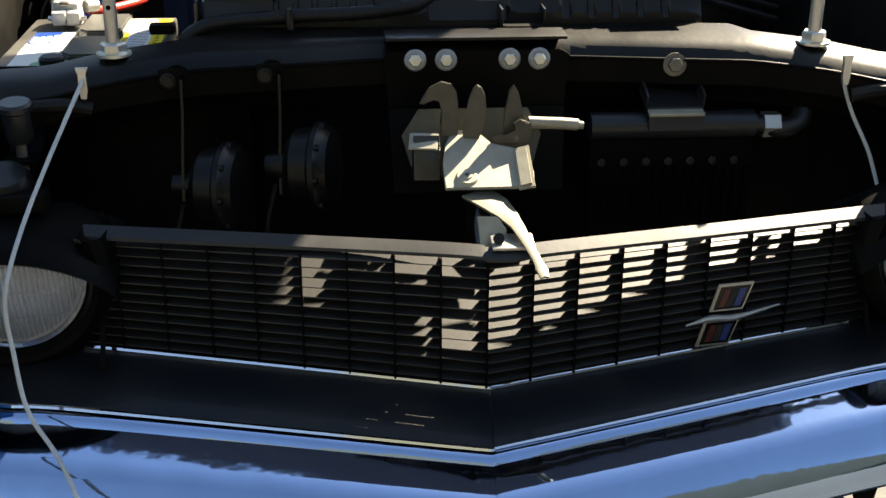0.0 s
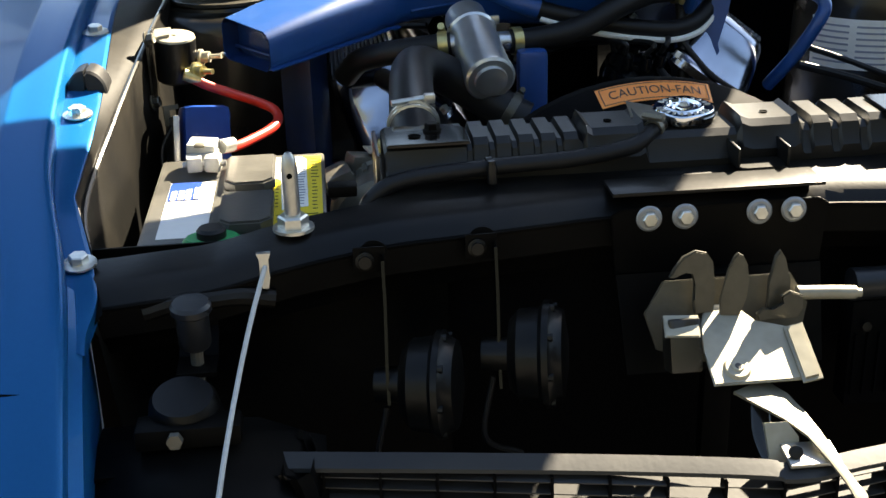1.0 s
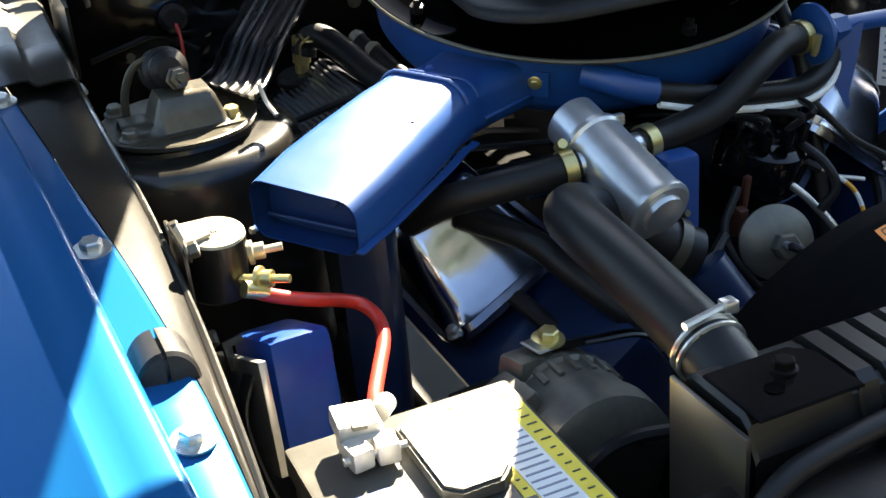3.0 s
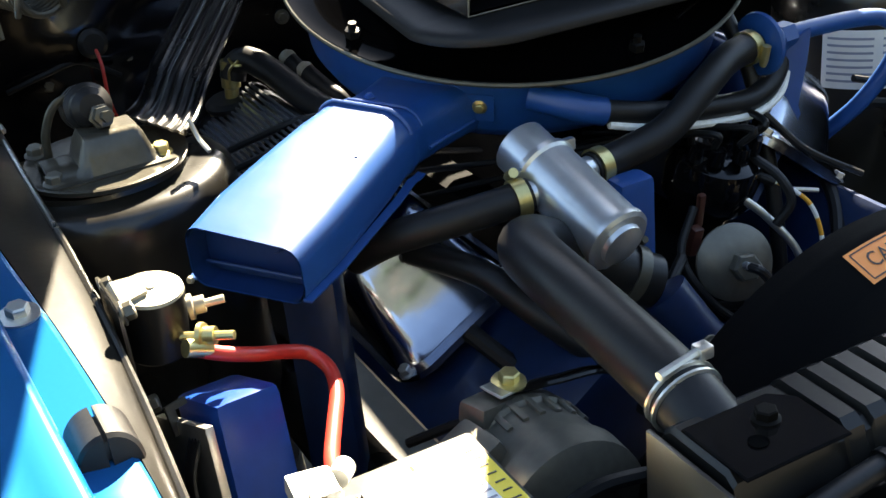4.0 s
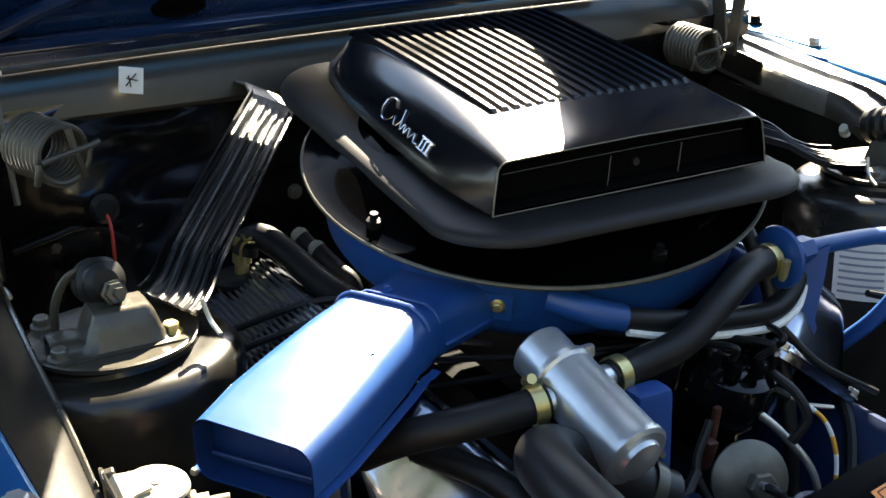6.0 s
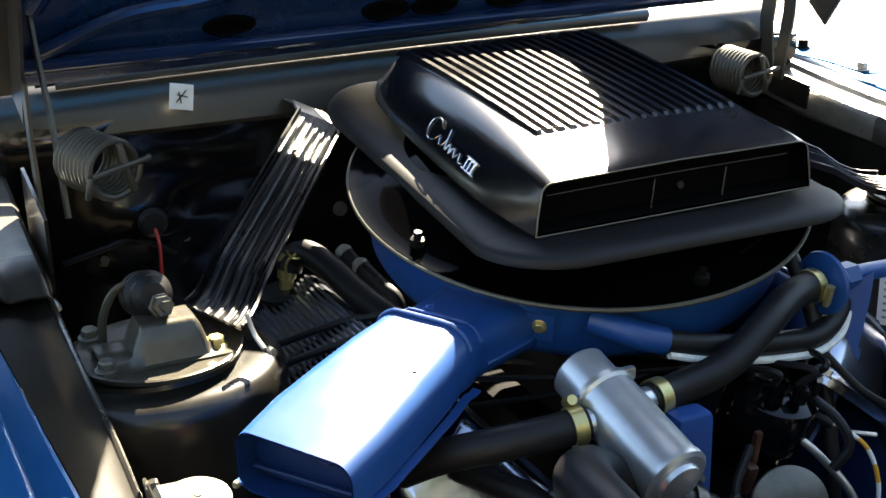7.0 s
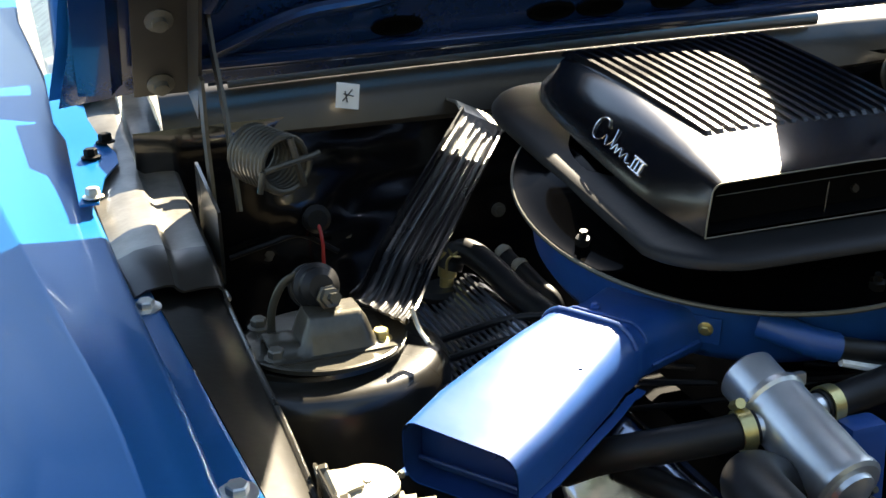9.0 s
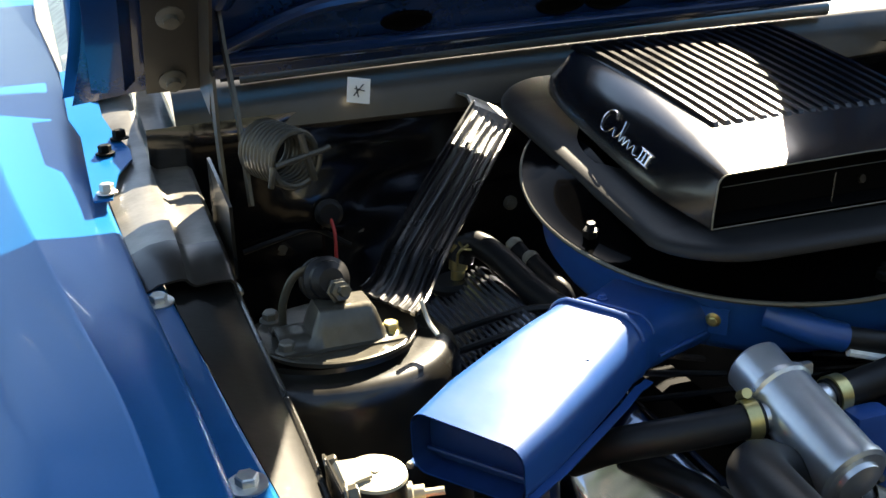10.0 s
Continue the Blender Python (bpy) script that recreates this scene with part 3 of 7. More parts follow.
def support_z(x):
    return lerp(abs(x), (0, 0.33, 0.42, 0.5, 0.62), (0.822, 0.822, 0.812, 0.797, 0.795))


def support_y(x):
    return lerp(abs(x), (0, 0.12, 0.3, 0.44, 0.6), (0.005, 0.005, -0.025, -0.045, -0.072))


rows = []
for j in range(65):
    x = -0.605 + 1.21 * j / 64
    z, y = support_z(x), support_y(x)
    rows.append([(x, y + 0.075 + 0.03 * (abs(x) < 0.33), z - 0.03), (x, y + 0.073 + 0.03 * (abs(x) < 0.33), z - 0.004), (x, y + 0.068 + 0.03 * (abs(x) < 0.33), z + 0.002), (x, y + 0.03, z - 0.001), (x, y + 0.012, z - 0.009), (x, y + 0.001, z - 0.022), (x, y + 0.001, z - 0.05), (x, y + 0.012, z - 0.056), (x, y + 0.02, z - 0.075)])
part("top_rail", sheet([r[:6] for r in rows]), SUPPORT_BLACK, rs, angle=50)
part("front_face", sheet([r[5:] for r in rows]), SATIN_BLACK, rs, angle=50)
part("top_rail_edge", tube([(x, support_y(x) + 0.001, support_z(x) - 0.021) for x in np.linspace(-0.6, 0.6, 31)], 0.0025, 8, n=2), SATIN_BLACK, rs)
for sx in (-1, 1):
    part("side_panel", sheet([[(sx * x, 0.03, z) for x in (0.27, 0.48, 0.63)] for z in (0.3, 0.55, 0.795)], thick=0.003), SATIN_BLACK, rs)
part("lower_rail", box((0, 0.03, 0.34), (1.2, 0.08, 0.05), 0.01), SATIN_BLACK, rs)
# added black panel in place of the shade ahead of the core
part("core_shadow_panel", box((0, 0.07, 0.56), (0.66, 0.03, 0.46), 0.004), MATT_BLACK, rs, "dark panel that stands for the shade before the radiator core")
part("centre_brace", box((0.0, -0.02, 0.6), (0.03, 0.02, 0.3), 0.003), SATIN_BLACK, rs)
for x in (-0.345, -0.239, 0.234):
    hexbolt(rs, (x, support_y(x) - 0.001, 0.796), (0, -1, 0.1), 0.009, 0.006, 0.014, SATIN_BLACK if x < 0 else PHOSPHATE)
for sx in (-1, 1):
    # pressed swage along the face of the side panel
    part("face_boss", tube([(sx * (0.44 + 0.03 * i), -0.048 - 0.003 * i, 0.77 - 0.006 * (i in (0, 4))) for i in range(5)], 0.009, 10), SUPPORT_BLACK, rs)
part("slam_panel_lug", box((-0.37, 0.06, 0.83), (0.03, 0.02, 0.012), 0.003), SATIN_BLACK, rs)

# grille header: two steel strips meeting in a shallow V
HDR = [(-0.57, -0.17, 0.668), (-0.21, -0.206, 0.654), (-0.035, -0.237, 0.652), (-0.012, -0.244, 0.65), (0.02, -0.244, 0.65), (0.055, -0.237, 0.652), (0.24, -0.209, 0.656), (0.55, -0.17, 0.668)]
hdr = thing("grille_header", (0, -0.22, 0.64), "grey painted steel strip along the grille's top edge", "grille header", "", "structure")
rows = [[(x, y + 0.004, z + 0.0145), (x, y - 0.004, z + 0.0112), (x, y - 0.012, z + 0.0075), (x, y - 0.013, z + 0.004)] for x, y, z in (tuple(p) for p in spline(HDR, 5))]
part("strip", sheet(rows, thick=0.002), HEADER_GREY, hdr)
part("centre_bracket", box((0.015, -0.235, 0.667), (0.045, 0.03, 0.004), 0.001, (8, 0, 0)), STEEL, hdr)
part("stop_tab", plate([(-0.014, 0), (0.014, 0), (0.016, 0.02), (0.008, 0.034), (-0.014, 0.036)], pose(-0.004, -0.225, 0.655, 62, 0, 8), 0.003), CREAM_STEEL, hdr)
part("tab_screw", lathe([(0, 0), (0.006, 0), (0.006, 0.004), (0, 0.005)], (0.0, -0.237, 0.672), (0, -0.9, 0.45), 12), RUBBER, hdr)

# egg-crate grille, a shallow V seen from above
NOSE = -0.007  # the V's point
grille = thing("grille", (0, -0.28, 0.5), "egg-crate plastic grille, half in hard sunlight", "grille")


def grille_y(x, f):
    """The grille's face: f is 0 at its foot and 1 at its head."""
    v = min(1.0, abs(x - NOSE) / 0.43)
    return (-0.256 + 0.066 * v) * (1 - f) + (-0.252 + 0.065 * v) * f


def grille_z(x, f):
    v = min(1.0, abs(x - NOSE) / 0.43)
    return (0.504 + 0.034 * v) * (1 - f) + (0.651 + 0.012 * v) * f


ROWS, PITCH = 12, 0.049
xs = (-0.443, -0.3, -0.15, NOSE, 0.15, 0.3, 0.432)
for i in range(ROWS):
    f = (i + 0.5) / ROWS
    ring = [[(x, grille_y(x, f) + dy, grille_z(x, f) + dz) for x in xs] for dy, dz in ((0.019, 0.0092), (0.0, 0.0006), (0.0, -0.0006), (0.019, 0.0082))]
    B = bmesh.new()
    vs = [[B.verts.new(p) for p in r] for r in ring]
    for a, b in zip(vs, vs[1:] + vs[:1]):
        for j in range(len(a) - 1):
            B.faces.new((a[j], b[j], b[j + 1], a[j + 1]))
    part("blade", B, GRILLE_MAT, grille)
for j in range(-9, 10):
    x = NOSE + (j - 0.1) * PITCH
    B = bmesh.new()
    loft([[(x + dx, grille_y(x, f) + dy, grille_z(x, f)) for dx, dy in ((-0.0012, -0.001), (0.0012, -0.001), (0.0015, 0.0195), (-0.0015, 0.0195))] for f in (0.0, 1.0)], B)
    part("upright", B, MATT_BLACK, grille)
# badge hung in the grille
badge = thing("grille_badge", (0.265, -0.215, 0.565), "slanted chrome-edged shield badge with a chrome emblem bar", "badge")
BM = pose(0.256, -0.216, 0.566, 86, 0, 9) @ Matrix(((1, 0.36, 0, 0), (0, 1, 0, 0), (0, 0, 1, 0), (0, 0, 0, 1)))
for v0, v1 in ((0.004, 0.036), (-0.036, -0.005)):
    part("rim", plate([(-0.02, v0), (0.02, v0), (0.021, v1), (-0.021, v1)], BM, 0.004, 0.001), STEEL, badge)
    part("field", plate([(-0.017, v0 + 0.003), (0.017, v0 + 0.003), (0.018, v1 - 0.003), (-0.018, v1 - 0.003)], BM @ pose(0, 0, 0.004), 0.001), GLOSS_BLACK, badge)
    # red, grey and blue stripes toned down: shade is put into their colours
    for x, m in ((-0.009, SHADED_RED), (0.0, HEADER_GREY), (0.009, SHADED_BLUE)):
        part("stripe", plate([(x - 0.004, v0 + 0.006), (x + 0.004, v0 + 0.006), (x + 0.004, v1 - 0.006), (x - 0.004, v1 - 0.006)], BM @ pose(0, 0, 0.005), 0.0008), m, badge)
part("bar", tube([BM @ Vector(p) for p in ((-0.046, -0.006, 0.009), (-0.02, 0.0, 0.011), (0.01, -0.001, 0.011), (0.06, 0.008, 0.009))], 0.003, 10, radii=[0.001, 0.004, 0.0035, 0.0012]), STEEL, badge)

# chrome moulding below the grille, valance, bumper
FRONT = [(-0.9, 0.04), (-0.62, -0.13), (-0.5, -0.178), (-0.43, -0.19), (-0.2, -0.222), (-0.01, -0.25), (0.011, -0.253), (0.032, -0.25), (0.22, -0.222), (0.43, -0.19), (0.5, -0.178), (0.62, -0.13), (0.9, 0.04)]


def front_line(off, z, lift, wide=0.52):
    out = []
    for x, y in FRONT:
        if abs(x) <= wide:
            v = min(1, abs(x) / 0.43)
            side = 1 + (0.12 if x > 0 else -0.25) * off / 0.1
            out.append((x - 0.018 - 0.07 * off, y - off, z + lift * v * side))
    return out


trim = thing("grille_moulding", (0, -0.26, 0.53), "thin chrome moulding below the grille", "moulding", "", "structure")
part("strip", tube(front_line(0.0, 0.503, 0.035, 0.45), 0.0035, 8, n=4), CHROME, trim)
val = thing("front_valance", (0, -0.35, 0.5), "satin black sloping panel between grille and bumper", "valance", "", "structure")
rows = [front_line(off, z, l, 0.65) for off, z, l in ((-0.02, 0.502, 0.035), (0.004, 0.501, 0.035), (0.05, 0.494, 0.038), (0.094, 0.487, 0.041), (0.1, 0.483, 0.041), (0.1, 0.45, 0.041))]
part("panel", sheet([spline(r, 3) for r in rows]), VALANCE, val, angle=40)
part("edge_moulding", tube(front_line(0.1, 0.487, 0.041, 0.65), 0.0035, 8, n=4), CHROME, val, "thin chrome edge moulding")
bumper = thing("front_bumper", (0, -0.45, 0.45), "polished chrome front bumper reflecting the sky", "bumper")
BUMPER_PARTS = (
    ("back_flange", ((0.106, 0.49), (0.106, 0.505), (0.109, 0.5105))),
    ("upper_lip", ((0.109, 0.5105), (0.114, 0.511), (0.118, 0.5075), (0.121, 0.503))),
    ("top_band", ((0.121, 0.503), (0.13, 0.5017), (0.145, 0.4993), (0.16, 0.4968), (0.173, 0.4942), (0.181, 0.4885))),
    ("face", ((0.181, 0.4885), (0.19, 0.48), (0.199, 0.469), (0.206, 0.458), (0.209, 0.446), (0.208, 0.436))),
    ("lower_edge", ((0.208, 0.436), (0.209, 0.432), (0.206, 0.426), (0.198, 0.423), (0.17, 0.424))),
)
for name, prof in BUMPER_PARTS:
    part(name, sheet([spline(front_line(off, z - 0.021, 0.041, 1.0), 4) for off, z in prof]), BUMPER_CHROME, bumper, angle=50)


def below(B, z=0.674):
    """Cuts away what would stand above the brow."""
    bmesh.ops.bisect_plane(B, geom=[*B.verts, *B.edges, *B.faces], plane_co=(0, 0, z), plane_no=(0, 0, 1), clear_outer=True)
    return B


for sx in (-1, 1):
    hl = thing("headlamp", (sx * 0.503, -0.26, 0.625), "round sealed-beam headlamp with a fluted glass lens", "headlamp", "headlamps")
    c, ax = Vector((sx * 0.518, -0.205, 0.635)), Vector((sx * 0.02, -1, 0.0))
    part("reflector", below(lathe([(0.081, -0.001), (0.074, -0.02), (0.055, -0.042), (0.03, -0.055), (0.0, -0.06)], c, ax, 40)), REFLECTOR, hl)
    lens = [(0.0, 0.024), (0.03, 0.022), (0.055, 0.0165), (0.072, 0.009), (0.083, 0.0), (0.083, -0.004), (0.07, 0.005), (0.05, 0.0125), (0.0, 0.019)]
    part("lens", below(lathe(lens, c, ax, 48)), GLASS, hl)
    Bz = basis(ax)
    for i in range(-14, 15):
        u = i * 0.0052
        h = math.sqrt(max(0, 0.076 ** 2 - u * u))
        if h > 0.012:
            pts = [c + Bz @ Vector((u, v * h, 0.0195 - (u * u + (v * h) ** 2) / 0.0069 * 0.021)) for v in np.linspace(-1, 1, 9)]
            part("flute", below(tube(pts, 0.0016, 6, n=1), 0.67), GLASS, hl)
    for v in (-0.045, -0.015, 0.015):
        h = math.sqrt(0.076 ** 2 - v * v)
        part("flute", tube([c + Bz @ Vector((u * h, v, 0.02 - ((u * h) ** 2 + v * v) / 0.0069 * 0.021)) for u in np.linspace(-1, 1, 9)], 0.0013, 6, n=1), GLASS, hl)
    part("retainer_ring", below(lathe([(0.083, -0.006), (0.089, -0.004), (0.0895, 0.003), (0.086, 0.006), (0.0825, 0.002)], c, ax, 48)), CHROME, hl)
    part("bezel", below(lathe([(0.0895, -0.02), (0.0895, 0.004), (0.094, 0.012), (0.101, 0.014), (0.111, 0.004), (0.115, -0.03), (0.11, -0.06)], c, ax, 56)), SATIN_BLACK, hl, "black headlamp bezel")
    brow = []
    for y, zc, ze in ((-0.16, 0.69, 0.665), (-0.19, 0.692, 0.66), (-0.23, 0.688, 0.64), (-0.255, 0.68, 0.628), (-0.263, 0.671, 0.62), (-0.258, 0.667, 0.617), (-0.22, 0.675, 0.625)):
        brow.append([(c.x + 0.118 * u, y + 0.03 * u * u, zc - (zc - ze) * abs(u) ** 2.2 - 0.02 * max(0, abs(u) - 0.8)) for u in np.linspace(-1, 1, 25)])
    part("brow", sheet(brow), SATIN_BLACK, hl, "black brow over the headlamp")
    part("bucket", below(lathe([(0.0, -0.07), (0.08, -0.066), (0.105, -0.05), (0.11, -0.02)], c, ax, 32)), MATT_BLACK, hl)
    surround = thing("headlamp_surround", (sx * 0.503, -0.18, 0.6), "black panel above and behind the headlamp", "headlamp panel", "headlamp panels", "structure")
    part("shelf", sheet([[(sx * x, y, z) for x, z in ((0.42, 0.662), (0.46, 0.68), (0.52, 0.684), (0.6, 0.68))] for y in (-0.205, -0.17, -0.12)], thick=0.004), SATIN_BLACK, surround)
    part("side", sheet([[(sx * x, y, z) for y, z in ((-0.26, 0.48), (-0.2, 0.58), (-0.15, 0.68))] for x in (0.42, 0.425)], thick=0.003), SATIN_BLACK, surround)
    cup = thing("hinge_cup_bracket", (sx * 0.52, -0.165, 0.69), "grey steel cup bracket above the headlamp", "bracket", "cup brackets")
    part("cup", lathe([(0.034, 0), (0.034, 0.008), (0.03, 0.03), (0.026, 0.036), (0, 0.036)], (sx * 0.52, -0.15, 0.693), (0, -0.25, 1), 28), SUPPORT_BLACK, cup)
    part("foot", box((sx * 0.515, -0.178, 0.705), (0.09, 0.03, 0.02), 0.004), SATIN_BLACK, cup)
    part("nut", lathe([(0, 0), (0.007, 0), (0.007, 0.008), (0, 0.008)], (sx * 0.525, -0.196, 0.708), (0, -1, 0.1), 6), PHOSPHATE, cup)

# ---- radiator, shroud, battery ----
rad = thing("radiator", (0, 0.12, 0.45), "black painted radiator with a ribbed top tank", "radiator")


def tank_ring(x, top, half=0.044, bottom=0.79):
    y = 0.126
    return [(x, y + dy, z) for dy, z in ((-half, bottom), (-half, top - 0.028), (-half + 0.006, top - 0.018), (-half + 0.01, top - 0.006), (-half + 0.018, top), (half - 0.014, top), (half - 0.006, top - 0.006), (half, top - 0.02), (half, bottom))]


xs = [-0.325, -0.322, -0.24]
tops = [0.858, 0.862, 0.862]
x = -0.24
for i in range(5):
    xs += [x + 0.001, x + 0.006, x + 0.008, x + 0.0225]
    tops += [0.8575, 0.8575, 0.8635, 0.8635]
    x += 0.0235
xs += [-0.118, -0.114, -0.108, -0.06, -0.054, -0.05, 0.045, 0.05, 0.06, 0.105, 0.111, 0.115]
tops += [0.858, 0.87, 0.866, 0.866, 0.87, 0.858, 0.858, 0.87, 0.866, 0.866, 0.87, 0.86]
x = 0.115
for i in range(5):
    xs += [x + 0.002, x + 0.009, x + 0.012, x + 0.03]
    tops += [0.858, 0.858, 0.8655, 0.8655]
    x += 0.031
xs += [0.285, 0.29]
tops += [0.862, 0.858]
part("top_tank", loft([tank_ring(a, b) for a, b in zip(xs, tops)]), TANK_BLACK, rad, angle=28)
part("core", box((-0.02, 0.126, 0.57), (0.62, 0.06, 0.45), 0.004), MATT_BLACK, rad)
part("left_bracket", plate([(0, 0), (0.085, 0), (0.085, 0.05), (0.07, 0.065), (0.0, 0.065)], pose(-0.322, 0.083, 0.8615, 0, 0, 0), 0.0035, 0.001), GLOSS_BLACK, rad)
part("right_bracket", plate([(0, 0), (0.085, 0), (0.085, 0.065), (0.0, 0.065)], pose(0.205, 0.086, 0.8665, 0, 0, 0), 0.003, 0.001), GLOSS_BLACK, rad)
part("bracket_hole", lathe([(0, 0), (0.006, 0), (0.007, 0.001)], (-0.292, 0.108, 0.8652), (0, 0, 1), 16), RECESS_SHADE, rad)
hexbolt(rad, (-0.272, 0.124, 0.865), (0, 0, 1), 0.008, 0.007, 0.01, SATIN_BLACK)
part("left_side_plate", box((-0.332, 0.126, 0.76), (0.004, 0.09, 0.19), 0.001), COWL_BLACK, rad, "tan oxidised side plate")
part("mount_tab", plate(rounded(0.05, 0.05, 0.006), pose(0.062, 0.075, 0.826, 0, 0, 0), 0.003, 0.001), TANK_BLACK, rad)
for dx in (-0.026, 0.026):
    part("tab_ear", box((0.062 + dx, 0.078, 0.838), (0.003, 0.05, 0.022), 0.001), TANK_BLACK, rad)
for x in (-0.087, 0.082):
    part("saddle_hole", lathe([(0, 0), (0.004, 0), (0.0045, 0.0008)], (x, 0.12, 0.8665), (0, 0, 1), 12), RECESS_SHADE, rad)
part("overflow_neck", lathe([(0, 0), (0.029, 0), (0.029, 0.014), (0.033, 0.016), (0.033, 0.02), (0, 0.02)], (0, 0.135, 0.846), (0, 0, 1), 32), GLOSS_BLACK, rad)
part("spill_shield", plate([(0, 0), (0.03, -0.006), (0.034, 0.04), (0.004, 0.046)], pose(-0.06, 0.125, 0.866, 6, 10, 0), 0.002), PHOSPHATE, rad)

ring = []
for i in range(64):
    a = 2 * math.pi * i / 64
    ear = max(0, math.cos(a - radians(250))) ** 14 + max(0, math.cos(a - radians(70))) ** 14
    ring.append((a, 0.0335 + 0.0055 * ear))
CAPM = pose(0, 0.138, 0.868, 2, 0, 0)
B = bmesh.new()
loft([[CAPM @ Vector((r * s * math.cos(a), r * s * math.sin(a), h)) for a, r in ring] for s, h in ((0.9, -0.004), (0.98, -0.006), (1.0, -0.001), (0.985, 0.003), (0.95, 0.0045), (0.66, 0.0045), (0.62, 0.0065), (0.56, 0.0065), (0.52, 0.003), (0.36, 0.003), (0.33, 0.006), (0.25, 0.007), (0.2, 0.005), (0.06, 0.0055))], B)
cap = part("cap", B, CHROME, rad, "embossed chrome radiator cap with two ears", angle=30)
for i in range(22):
    a = 2 * math.pi * (i + 0.3) / 22
    if i % 11 < 9:
        part("embossed_mark", box(tuple(CAPM @ Vector((0.0268 * math.cos(a), 0.0268 * math.sin(a), 0.0048))), (0.0034, 0.006, 0.0012), 0.0003, (0, 0, math.degrees(a) + 90), 1), STEEL, cap)
part("rivet", lathe([(0, 0), (0.005, 0), (0.004, 0.003), (0, 0.0035)], CAPM @ Vector((0, 0, 0.005)), (0, 0, 1), 16), STEEL, cap)

tubeline = thing("overflow_hose", (-0.15, 0.08, 0.83), "black rubber overflow hose along the radiator", "hose")
clamp(tubeline, (-0.04, 0.105, 0.8595), (-0.6, -0.7, -0.25), 0.009, 0.006, PHOSPHATE, lug=(0, 0, 1))
clamp(tubeline, (-0.22, 0.07, 0.84), (-1, -0.07, -0.03), 0.009, 0.006, TANK_BLACK, lug=(0, -1, 0))
part("hose", tube([(-0.03, 0.115, 0.862), (-0.045, 0.1, 0.858), (-0.07, 0.085, 0.848), (-0.13, 0.076, 0.842), (-0.22, 0.07, 0.84), (-0.3, 0.062, 0.836), (-0.335, 0.055, 0.825), (-0.35, 0.05, 0.8), (-0.352, 0.05, 0.74)], 0.0085, 12), RUBBER, tubeline)

# fan shroud: a rounded plastic hood behind the radiator
shroud = thing("fan_shroud", (0, 0.22, 0.45), "dark grey plastic fan shroud behind the radiator", "fan shroud")
C, R = Vector((0.0, 0.26, 0.594)), 0.27
rows = []
for i in range(41):
    a = radians(-20 + 220 * i / 40)
    ca, sa = math.cos(a), math.sin(a)
    rx = R
    rows.append([(C.x + x * ca * 1.0, y, C.z + x * sa * 0.985) for x, y in ((rx - 0.012, 0.172), (rx - 0.011, 0.2), (rx - 0.0095, 0.23), (rx - 0.0085, 0.2315), (rx + 0.0075, 0.27), (rx + 0.0075, 0.276), (rx + 0.003, 0.3), (rx - 0.008, 0.3), (rx - 0.01, 0.28))])
part("rim", sheet(rows), MATT_BLACK, shroud, angle=50)
part("face", box((0, 0.172, 0.6), (0.6, 0.006, 0.4), 0.002), MATT_BLACK, shroud)
# warning label curved over the shroud
lab = thing("fan_caution_label", (0, 0.25, 0.865), "orange warning label lettered CAUTION-FAN on the shroud", "label")


def on_shroud(u, v, lift):
    """u along the rim in metres from its top, v across it."""
    a = math.pi / 2 - u / R
    r = R + lift - 0.003 + 0.41 * (v + 0.014)
    return Vector((C.x + r * math.cos(a), 0.265 + v - 0.3 * lift, C.z + r * 0.985 * math.sin(a)))


U0, U1, V0, V1 = -0.068, 0.066, -0.03, 0.002
part("ground_colour", sheet([[on_shroud(U0 + (U1 - U0) * i / 16, v, 0.0028) for i in range(17)] for v in (V0, V1)], thick=0.0006), ORANGE_LABEL, lab)
for v in (V0 + 0.003, V1 - 0.003):
    part("border", sheet([[on_shroud(U0 + 0.004 + (U1 - U0 - 0.008) * i / 16, v + d, 0.0034) for i in range(17)] for d in (-0.0006, 0.0006)]), INK, lab)
for u in (U0 + 0.004, U1 - 0.004):
    part("border", sheet([[on_shroud(u + d, v, 0.0034) for d in (-0.0006, 0.0006)] for v in (V0 + 0.003, (V0 + V1) / 2, V1 - 0.003)]), INK, lab)
fc = bpy.data.curves.new("lettering", "FONT")
fc.body, fc.size, fc.align_x, fc.align_y = "CAUTION-FAN", 0.0225, "CENTER", "CENTER"
fo = bpy.data.objects.new("lettering", fc)
scene.collection.objects.link(fo)
bpy.context.view_layer.update()
tm = bpy.data.meshes.new_from_object(fo.evaluated_get(bpy.context.evaluated_depsgraph_get()))
bpy.data.objects.remove(fo)
B = bmesh.new()
B.from_mesh(tm)
bmesh.ops.triangulate(B, faces=B.faces)
wide = max(v.co.x for v in B.verts) - min(v.co.x for v in B.verts)
for v in B.verts:
    v.co = on_shroud(-0.001 + v.co.x * 0.108 / wide, (V0 + V1) / 2 + v.co.y * 0.85, 0.0036)
part("lettering", B, INK, lab)

# fan behind the shroud opening
fan = thing("cooling_fan", (0, 0.28, 0.6), "dark steel cooling fan behind the radiator", "fan")
part("hub", lathe([(0, -0.03), (0.05, -0.03), (0.055, 0.0), (0.04, 0.04), (0, 0.05)], (0, 0.27, 0.6), (0, 1, 0), 28), PHOSPHATE, fan)
for i in range(6):
    a = radians(60 * i + 12)
    M = Matrix.Translation((0, 0.265, 0.6)) @ Matrix.Rotation(-a, 4, "Y") @ pose(0, 0, 0.14, 0, 0, 28)
    part("blade", plate([(-0.03, -0.1), (0.03, -0.1), (0.045, 0.09), (-0.04, 0.09)], M @ pose(0, 0, 0, 90, 0, 0), 0.003), TOWER_BLACK, fan)

